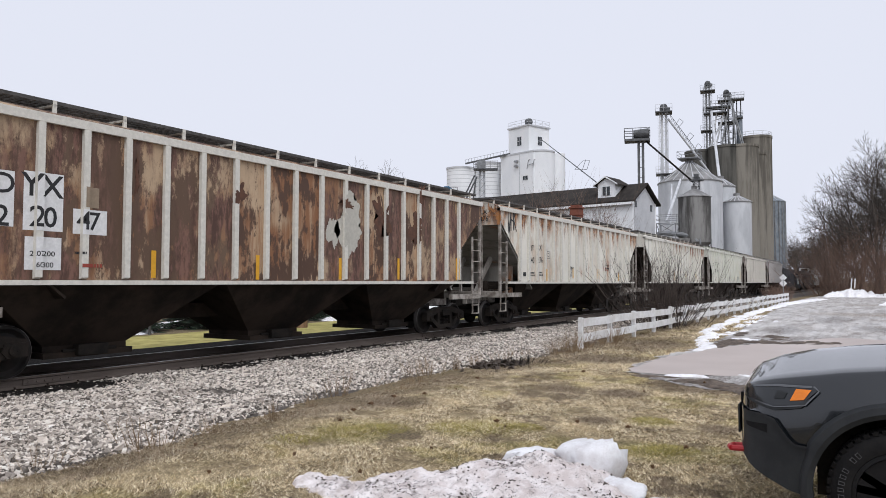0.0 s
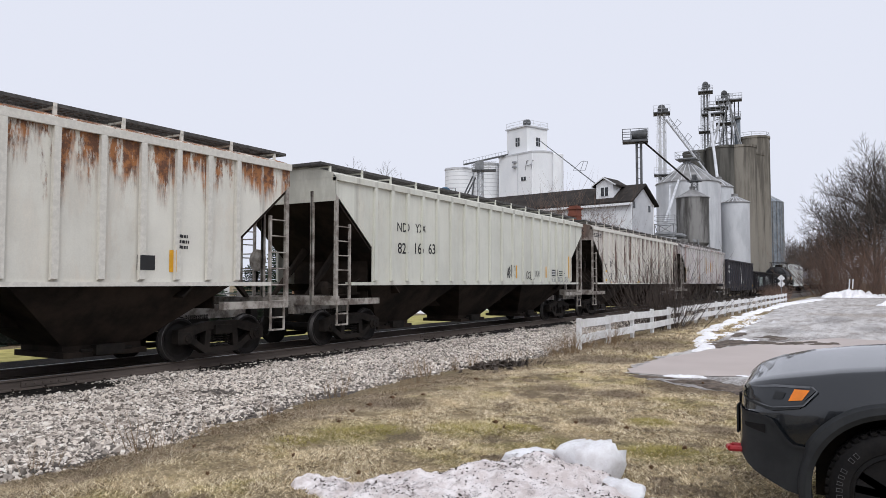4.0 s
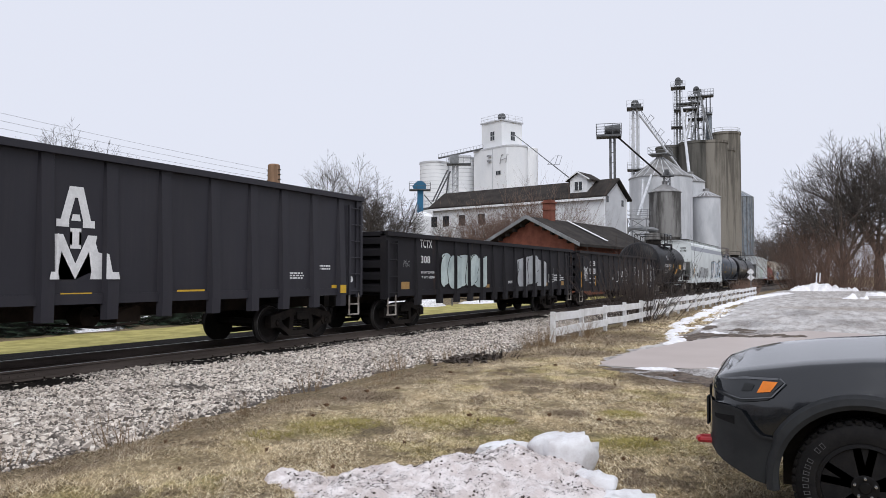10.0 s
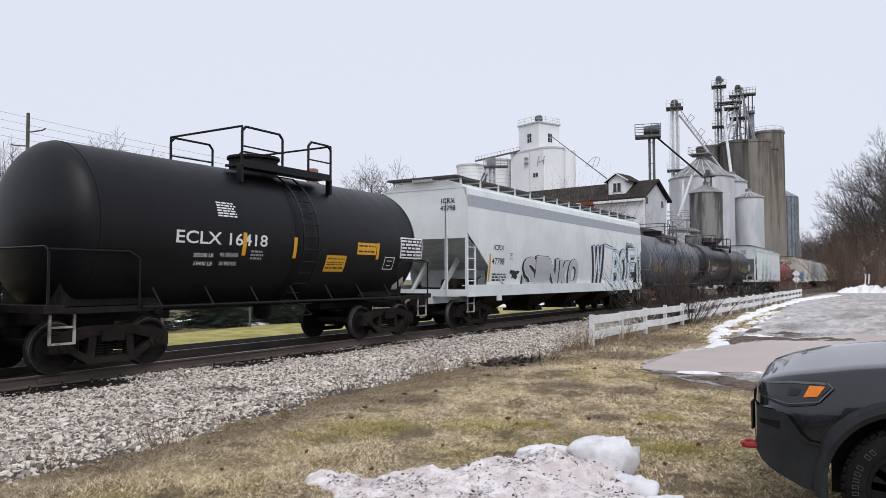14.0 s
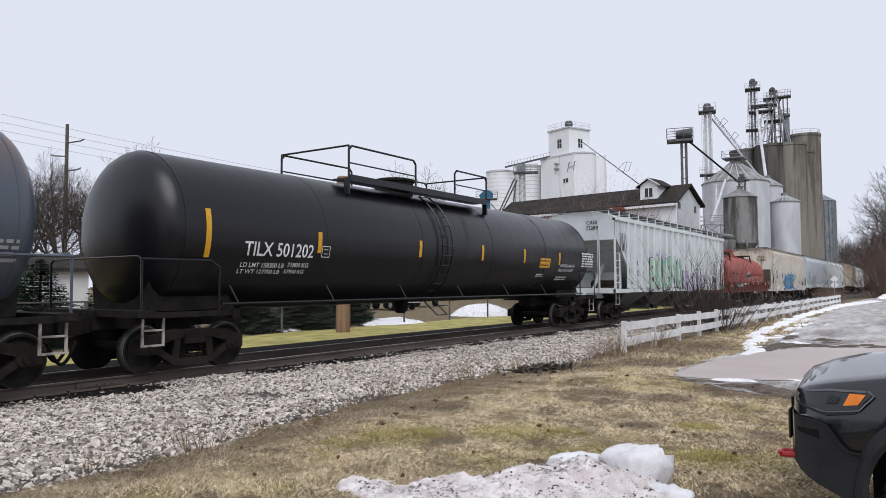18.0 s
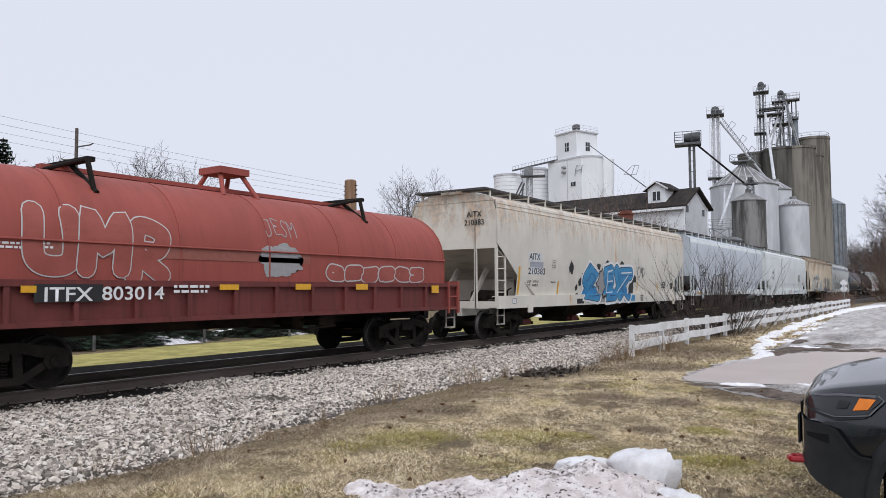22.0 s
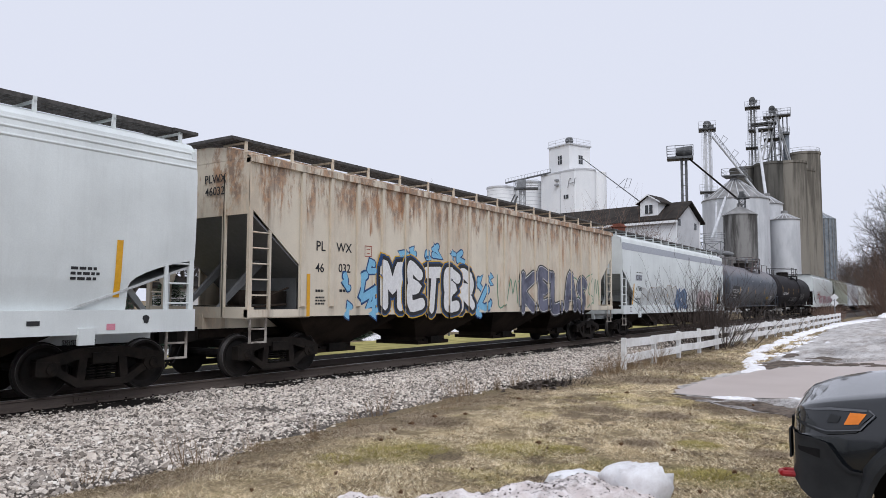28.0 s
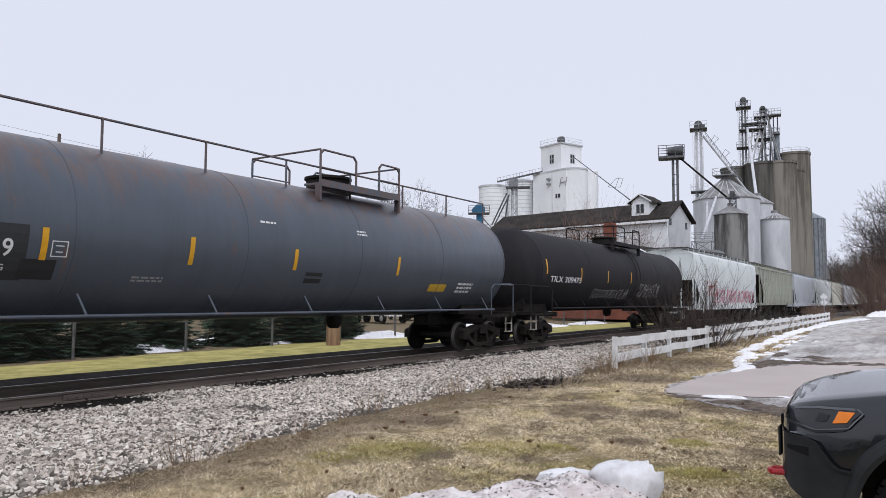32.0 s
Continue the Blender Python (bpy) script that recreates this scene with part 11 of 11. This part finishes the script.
for i, y in enumerate((69, 72, 75.5, 79)):
    bush("dry brown brush beside the crossing", -7.2 - 0.3 * i, y, 85 + i % 2, 90, 1.8, 1.4, TWIG_RED, 1.0, 70.0 * i, 0.012)
for i, (x, y) in enumerate(((-6.2, 15.6), (-6.1, 16.3), (-6.25, 17.6), (-5.9, 18.6), (-6.3, 20.0))):
    bush("dry weeds at the fence foot", x, y, 87, 40, 0.5, 0.5, DRY_STEM, 1.0 + 0.2 * (i % 2), 33.0 * i, 0.005, -0.12)
for i in range(13):
    t = (i + 0.5) / 13
    bush("dry weed stalks at the ballast edge", -6.1 - 0.7 * random.random() - (0.5 if t > 0.6 else 0), 3.3 + 12 * t, 88 + i % 2, 16, 0.5, 0.42, DRY_STEM, random.uniform(0.5, 1.1), 55.0 * i, 0.004, -0.14)
# dark heap of wet brush by the ballast
hx_, hy_ = -6.35, 12.5
WET_EARTH = surface("dark_wet_earth", (0.018, 0.014, 0.011), (0.085, 0.064, 0.05), 6, 0.8, 0, 0.8, 0.02, 40)
stones("wet_earth_clods", 230, lambda r, n: hx_ + r.normal(0, 0.28, n), lambda r, n: hy_ + 0.45 + r.normal(0, 0.42, n), lambda x, y: -0.15 + 0.10 * math.exp(-((x - hx_) / 0.3) ** 2 - ((y - hy_ - 0.4) / 0.4) ** 2), 0.042, WET_EARTH, "low heap of dark wet earth clods on the gravel", 12)
bush("low tangle of dark wet twigs on the clods", hx_ + 0.2, hy_ + 0.8, 91, 50, 1.0, 0.26, STEEL_DARK, 1.0, 0, 0.009, -0.12)


def spruce_mesh(seed):
    key = ("spruce", seed)
    if key not in TREES:
        rnd = random.Random(seed)
        g = Twigs()
        tr = Twigs()
        tr.rod(Vector((0, 0, -0.2)), Vector((0, 0, 9.8)), 0.16, 0.02, 6)
        z = 0.35
        while z < 9.8:
            reach = 2.5 * (1 - z / 10.0) ** 0.85 + 0.08
            n = 7 + int(7 * (1 - z / 10))
            for i in range(n):
                t = 6.28 * (i + rnd.random()) / n
                ln = reach * rnd.uniform(0.7, 1.1)
                d = Vector((math.cos(t), math.sin(t), -0.22 + 0.35 * z / 10))
                p = Vector((0, 0, z))
                m = 7
                for k in range(m):
                    a = p + d * ln * k / m
                    wdt = 0.36 * (1 - 0.6 * k / m) * (0.5 + 0.5 * ln)
                    sd = Vector((-d.y, d.x, 0)).normalized()
                    for sg in (-1, 1):
                        e = a + d * ln * 0.9 / m + sd * sg * wdt + Vector((0, 0, rnd.uniform(-0.22, -0.02)))
                        kk = len(g.v)
                        g.v += [tuple(a), tuple(a + d * ln * 1.5 / m), tuple(e)]
                        g.f.append((kk, kk + 1, kk + 2))
            z += rnd.uniform(0.13, 0.21)
        TREES[key] = (tr.mesh("trunk", BARK), g.mesh("crown", NEEDLE))
    return TREES[key]


def spruce(label, x, y, h, seed, turn=0.0, wide=1.0):
    e = thing("spruce_tree", label, "tree", "spruce trees", (x, y, -0.25), turn)
    m = Matrix.Diagonal((wide * h / 10, wide * h / 10, h / 10, 1))
    for nm, me in zip(("trunk", "crown"), spruce_mesh(seed)):
        link(nm, me, e, "", m)
    return e


for deg, d, h in ((49.5, 46, 7.9), (43.1, 52, 7.0), (66.0, 31, 7.6)):
    x, y = spot(deg, d)
    spruce("dark green spruce beyond the track", x, y, h, 5, 30 * deg)
for i, (deg, d, h) in enumerate(((66.5, 23.5, 2.6), (63.0, 24.5, 2.7), (58.5, 25.5, 2.6), (54.6, 27.5, 2.8), (49.0, 29.0, 2.7), (45.0, 31, 2.9), (41.5, 34, 2.7))):
    x, y = spot(deg, d)
    spruce("low spreading spruce in a row beyond the track", x, y, h, 6 + i % 2, 50 * i, 2.3)


def blades(name, n, seed, x0, x1, y0, y1, h, material, label, clump=1.0, thin=0.30):
    """Matted grass: blades lie over in swirls, thick on the clumps and thin over bare earth."""
    rs = np.random.RandomState(seed)
    y = y0 + (y1 - y0) * rs.beta(1.0, 1.7, n)
    x = rs.uniform(x0, x1, n)
    inside = np.zeros(n, bool)
    for (xa, ya), (xb, yb) in zip(drive_edge, drive_edge[1:] + drive_edge[:1]):
        if ya != yb:
            inside ^= ((ya > y) != (yb > y)) & (x < (xb - xa) * (y - ya) / (yb - ya) + xa)
    thick = value_noise(x, y, 1.9, seed + 1, 4)
    keep = ~inside & (thick + 0.25 * rs.rand(n) > thin + 0.18)
    x, y, thick = x[keep], y[keep], thick[keep]
    n = len(x)
    z = np.array([ground_z(a, b) for a, b in zip(x, y)])
    t = rs.uniform(0, 6.28, n)
    lay = 12.6 * value_noise(x, y, 1.1, seed + 2, 2) + rs.normal(0, 1.5, n)
    hh = h * rs.uniform(0.3, 1.2, n) * (0.45 + 1.3 * clump * np.clip(thick - 0.3, 0, 1))
    reach = hh * rs.uniform(0.2, 2.6, n)
    w = 0.0016 + 0.0006 * y
    c, s_ = np.cos(t) * w, np.sin(t) * w
    v = np.stack([np.stack([x - c, y - s_, z], -1), np.stack([x + c, y + s_, z], -1), np.stack([x + reach * np.cos(lay), y + reach * np.sin(lay), z + hh], -1)], 1)
    me = bpy.data.meshes.new(name)
    me.from_pydata(v.reshape(-1, 3).tolist(), [], np.arange(3 * n).reshape(-1, 3).tolist())
    me.materials.append(material)
    return tagged(new(name, me), label, "grass", kind="stuff")


def tuft(x, y, r, n, h, material, label, seed):
    """A tuft whose blades lean out from its middle."""
    rs = np.random.RandomState(seed)
    a, k = rs.uniform(0, 6.28, n), r * np.sqrt(rs.rand(n))
    px, py = k * np.cos(a), k * np.sin(a) * 0.8
    hh = h * rs.uniform(0.4, 1.1, n) * (1.1 - 0.6 * k / r)
    b = a + rs.normal(0, 0.8, n)
    t = rs.uniform(0, 6.28, n)
    c, s_ = 0.004 * np.cos(t), 0.004 * np.sin(t)
    o = hh * rs.uniform(0.3, 1.6, n)
    v = np.stack([np.stack([px - c, py - s_, 0 * px], -1), np.stack([px + c, py + s_, 0 * px], -1), np.stack([px + o * np.cos(b), py + o * np.sin(b), hh], -1)], 1)
    me = bpy.data.meshes.new("grass_tuft")
    me.from_pydata(v.reshape(-1, 3).tolist(), [], np.arange(3 * n).reshape(-1, 3).tolist())
    me.materials.append(material)
    o = tagged(new("grass_tuft", me), label, "grass", kind="stuff")
    o.matrix_basis = pose(x, y, ground_z(x, y))
    return o


def straw_material():
    m, n, l, b = nodes_of("straw_grass_blade")
    g = n.new("ShaderNodeNewGeometry")
    r = n.new("ShaderNodeValToRGB")
    r.color_ramp.elements[0].color = (0.05, 0.035, 0.02, 1)
    r.color_ramp.elements[1].color = (0.92, 0.83, 0.63, 1)
    for p, c in ((0.25, (0.24, 0.17, 0.095, 1)), (0.5, (0.66, 0.53, 0.345, 1))):
        r.color_ramp.elements.new(p).color = c
    l.new(g.outputs["Random Per Island"], r.inputs["Fac"])
    green, bare, pale = lawn_patches(n, l)
    c = mix(n, l, math_of(n, l, "MULTIPLY", pale, 0.4), r.outputs[0], (0.92, 0.76, 0.50))
    c = mix(n, l, math_of(n, l, "MULTIPLY", green, 0.32), c, (0.50, 0.42, 0.13))
    c = mix(n, l, math_of(n, l, "MULTIPLY", bare, 0.75), c, (0.15, 0.11, 0.085))
    l.new(c, b.inputs["Base Color"])
    b.inputs["Roughness"].default_value = 0.9
    b.inputs["Specular IOR Level"].default_value = 0.1
    return m


STRAW = straw_material()
blades("lawn_grass", 430000, 21, -6.5, 1.2, 2.5, 16.5, 0.026, STRAW, "short dry straw-coloured lawn grass")
blades("verge_grass", 26000, 22, -6.6, -3.7, 13.0, 40, 0.07, STRAW, "dry grass on the fence verge")
GREEN_BLADE = surface("yellow_green_grass_blade", (0.20, 0.18, 0.055), (0.48, 0.41, 0.15), 14, 0.9, 0, 0.1, spec=0.1)
for i, (x, y, r_) in enumerate(((-4.95, 6.25, 0.38), (-4.72, 6.6, 0.35), (-4.1, 7.05, 0.3), (-3.75, 7.25, 0.35), (-2.27, 8.6, 0.25), (-1.9, 7.05, 0.28), (-1.7, 7.25, 0.25), (-5.15, 5.7, 0.3), (-3.4, 7.5, 0.25))):
    tuft(x, y, r_, 420, 0.05, GREEN_BLADE, "low tuft of yellow-green grass in the lawn", 50 + i)
FAR_GRASS = surface("damp_green_grass", (0.22, 0.20, 0.055), (0.46, 0.40, 0.14), 1.6, 0.95, 0, 0.5, 0.03, 25)
outline_sheet("far_lawn", wobble([(-16.2, -40), (-16.2, 75), (-17.5, 75), (-21, 40), (-20.5, 22), (-19.6, 10), (-19.8, -40)], 0.25, 2.0, 4), -0.205, FAR_GRASS, "yellow-green grass strip beyond the track", "lawn")
snow_heap("far_snow_patch", [(-21.4, 27, 1.5, 2.2, 0.25), (-22, 36.8, 1.8, 1.8, 0.7), (-20.8, 44, 1.2, 3, 0.15), (-23, 20, 2.2, 2, 0.2), (-22.2, 15, 1.6, 1.6, 0.25), (-21, 52, 1, 3, 0.15)], -26, -18, 10, 58, 0.2, SNOW_CLEAN, "melting snow beyond the track", -0.22, rough=0.08, freq=1.5)

# dead leaves and clods on the lawn
LEAF = flat("dead_leaf", (0.13, 0.07, 0.035), 0.9)
rs = random.Random(9)
for i in range(30):
    x, y = rs.uniform(-5.8, -0.9), rs.uniform(4.2, 12.5)
    s = Solid()
    k = rs.uniform(0.012, 0.035)
    a = rs.uniform(0, 6.28)
    pts = [(k * math.cos(a + q) * f_, k * math.sin(a + q) * f_, 0.02 * math.sin(2 * q) + 0.03) for q, f_ in ((0, 1.3), (0.9, 0.8), (2.0, 0.7), (3.14, 1.4), (4.2, 0.7), (5.3, 0.8))]
    s.loft([pts, [(p, q, r_ + 0.004) for p, q, r_ in pts]])
    o = part("dead_leaf", s, LEAF, None, "", pose(x, y, -0.09), 0)
    tagged(o, "curled brown dead leaf on the lawn", "leaf", "dead leaves")

# ---- pole, wires, sign and parked vehicles ----
POLE_WOOD = surface("weathered_orange_pole_wood", (0.17, 0.10, 0.06), (0.32, 0.20, 0.125), 1.2, 0.9, 0, 0.4, 0.01, 30, stretch=(6, 6, 0.4))
px_, py_ = spot(41.8, 28)
pole = thing("utility_pole", "thick weathered wooden pole with insulator brackets", "utility pole", at=(px_, py_, -0.25))
part("shaft", Solid().turn((0, 0, 0), (0, 0, 1), [(0, 0.27), (5.98, 0.225), (6.02, 0.18), (6.02, 0)], 14), POLE_WOOD, pole)
for i in range(4):
    part("bracket", Solid().rod((-0.34, 0, 5.25 + 0.18 * i), (0.34, 0, 5.25 + 0.18 * i), 0.02, 6), STEEL_DARK, pole)
wood2 = spot(61.55, 60)
p2 = thing("utility_pole", "slim dark utility pole with side arms", "utility pole", at=(*wood2, -0.25))
part("shaft", Solid().turn((0, 0, 0), (0, 0, 1), [(0, 0.17), (13.9, 0.12), (13.95, 0)], 10), BARK, p2)
for z, a in ((12.6, 1.4), (11.6, -1.3), (10.5, 1.2)):
    part("side_arm", Solid().path([(0, 0, z - 0.1), (a * 0.8, a * 0.3, z), (a, a * 0.35, z + 0.1)], 0.05), BARK, p2)


def wire(p, q, sag, r=0.0045):
    s = Solid()
    pts = []
    for i in range(17):
        t = i / 16
        pts.append((p[0] + (q[0] - p[0]) * t, p[1] + (q[1] - p[1]) * t, p[2] + (q[2] - p[2]) * t - sag * 4 * t * (1 - t)))
    s.path(pts, r, 4)
    o = part("overhead_wire", s, STEEL_DARK, None)
    return tagged(o, "thin sagging overhead wire", "wire", "overhead wires")


for i in range(4):
    a = (px_ - 0.3, py_, 5.05 + 0.18 * i)
    wire(a, (-30.0, -2.0, 8.4 + 0.35 * i), 0.35)
wire((px_, py_, 4.4), (wood2[0], wood2[1], 8.5), 0.5, 0.012)

SIGN_WHITE = flat("white_sign_enamel", (0.75, 0.75, 0.76), 0.4)
sg = thing("crossing_sign", "small white diamond sign on a thin post", "sign", at=(-6.45, 66.3, -0.1))
part("post", Solid().rod((0, 0, 0), (0, 0, 1.9), 0.035, 6), LEG_STEEL, sg)
for z in (2.02, 1.55):
    part("plate", Solid().prism_y([(0, z - 0.3), (0.3, z), (0, z + 0.3), (-0.3, z)], -0.02, 0.02), SIGN_WHITE, sg)
mk = thing("marker_post", "pair of slim white marker boards on the snow heap", "marker", at=(-1.9, 89.0, 0.9))
for x in (-0.16, 0.16):
    part("board", Solid().prism_y([(x - 0.06, 0), (x + 0.06, 0), (x + 0.14, 1.05), (x + 0.02, 1.05)], -0.02, 0.02), SIGN_WHITE, mk)

WIN_DARK = GLASS_DARK


def parked_pickup(x, y, turn, colour, label):
    e = thing("pickup_truck", label, "pickup truck", "parked trucks", (x, y, -0.2), turn)
    s = Solid()
    s.prism_y([(-2.7, 0.55), (2.7, 0.55), (2.75, 1.0), (1.5, 1.15), (0.9, 1.75), (-0.7, 1.78), (-0.95, 1.15), (-2.7, 1.12)], -0.95, 0.95)
    part("body", s, colour, e)
    for sy in (-1, 1):
        part("side_window", Solid().prism_y([(-0.6, 1.18), (1.25, 1.18), (0.8, 1.65), (-0.55, 1.68)], sy * 0.955, sy * 0.965), WIN_DARK, e)
        for cx in (-1.75, 1.75):
            w = part("wheel", Solid().turn((cx, sy * 0.97, 0.4), (0, sy, 0), [(-0.2, 0.0), (-0.2, 0.38), (0.0, 0.39), (0.01, 0.25), (0.0, 0)], 20), RUBBER, e)
            part("rim", Solid().turn((cx, sy * 0.98, 0.4), (0, sy, 0), [(-0.02, 0.22), (0.01, 0.22), (0.012, 0)], 16), CHROME, w)
    part("bumper", Solid().box(2.7, 2.85, -0.9, 0.9, 0.5, 0.72), CHROME, e)
    return e


TRUCK_WHITE = flat("white_vehicle_paint", (0.7, 0.71, 0.73), 0.3)
TRUCK_BLACK = flat("black_vehicle_paint", (0.02, 0.02, 0.022), 0.3)
x, y = spot(38.2, 54)
parked_pickup(x, y, 160, TRUCK_WHITE, "white pickup truck parked beyond the track")
x, y = spot(41.0, 56)
parked_pickup(x, y, 165, TRUCK_WHITE, "white pickup truck with a long bed, parked")
x, y = spot(36.0, 62)
parked_pickup(x, y, 150, TRUCK_BLACK, "black pickup truck parked beyond the track")
parked_pickup(7.6, 118, 20, TRUCK_WHITE, "pale pickup truck parked under the trees")

# wire fence beyond the track
WIRE_GREY = surface("dull_fence_wire", (0.05, 0.05, 0.05), (0.12, 0.12, 0.12), 4, 0.7)
fe = thing("wire_fence", "dark chain-link fence beyond the grass strip", "fence", at=(-20.2, 0, -0.2))
for i in range(14):
    part("post", Solid().rod((0, 4 + 3.8 * i, 0), (0, 4 + 3.8 * i, 1.35), 0.045, 6), WIRE_GREY, fe)
part("top_rail", Solid().rod((0, 4, 1.33), (0, 53.4, 1.33), 0.025, 5), WIRE_GREY, fe)
s = Solid()
for i in range(420):
    y = 3 + 0.12 * i
    for k in (-1.3, 1.3):
        s.face([(0.0, y, 0.03), (0.0, y + 0.006, 0.03), (0.0, y + 0.006 + k, 1.33), (0.0, y + k, 1.33)])
part("wire_mesh", s, WIRE_GREY, fe, "fine diagonal wire mesh", smooth=0)
# low sheds and houses that close the view beyond
HOUSE_WALL = surface("pale_siding", (0.50, 0.50, 0.50), (0.62, 0.62, 0.62), 0.4, 0.8, 0, 0.1)
for deg, d, t_, ln, wd in ((60, 48, 60, 9, 7), (47, 62, 48, 10, 8)):
    gable_house("house", "pale single-storey house with a dark roof", "house", deg, d, t_, ln, wd, 2.6, 3.4, HOUSE_WALL, ROOF_TAR)

# wet mud round the puddle and at the drive's edge
MUD = surface("dark_wet_mud", (0.04, 0.032, 0.026), (0.16, 0.125, 0.10), 6.0, 0.75, 0, 0.8, 0.03, 22, spec=0.15)
for lumps, area, label in (
        ([(-3.2, 12.65, 0.5, 0.2, 0.03), (-2.5, 12.3, 0.6, 0.3, 0.04), (-1.7, 12.0, 0.8, 0.5, 0.04), (-0.9, 11.7, 1.0, 0.7, 0.04), (0.3, 11.4, 1.2, 0.9, 0.04), (1.6, 11.2, 1.2, 1.0, 0.04)], (-4, 3, 10, 13.6, 0.04), "dark wet mud at the edge of the puddle"),
        ([(-3.5, 19.6, 0.35, 1.0, 0.04), (-3.3, 21.0, 0.6, 1.2, 0.04), (-2.4, 21.3, 0.9, 0.8, 0.04), (-1.2, 21.8, 0.9, 0.7, 0.035), (-2.6, 23.2, 0.5, 1.2, 0.03), (-3.6, 24.3, 0.25, 1.2, 0.03)], (-4.5, 0.2, 18, 25.8, 0.06), "dark churned mud between puddle and snow")):
    x0, x1, y0, y1, res = area
    tagged(snow_heap("mud_patch", lumps, x0, x1, y0, y1, res, MUD, label, base=-0.092, seed=5, rough=0.02, freq=2.5, edge=0.025), label, "mud", kind="stuff")


# ---- motion of the train ----
SLACK = {8: -0.25, 10: 0.42, 14: -0.12, 17: 0.30}


def run_of(t):
    """Metres that the train has gone at t seconds; it surges a little as the slack runs in and out."""
    g = lambda q: 11.4795 * q + 0.012282 * (q - 16) ** 2 + 0.000102 * (q - 16) ** 3
    return g(t) - g(0) + SLACK.get(t, 0.0)


def motions():
    for car in rows_train:
        p = car.matrix_basis.translation.copy()
        walk(car, [(t, pose(p.x, p.y - run_of(t), p.z)) for t in range(33)])


motions()
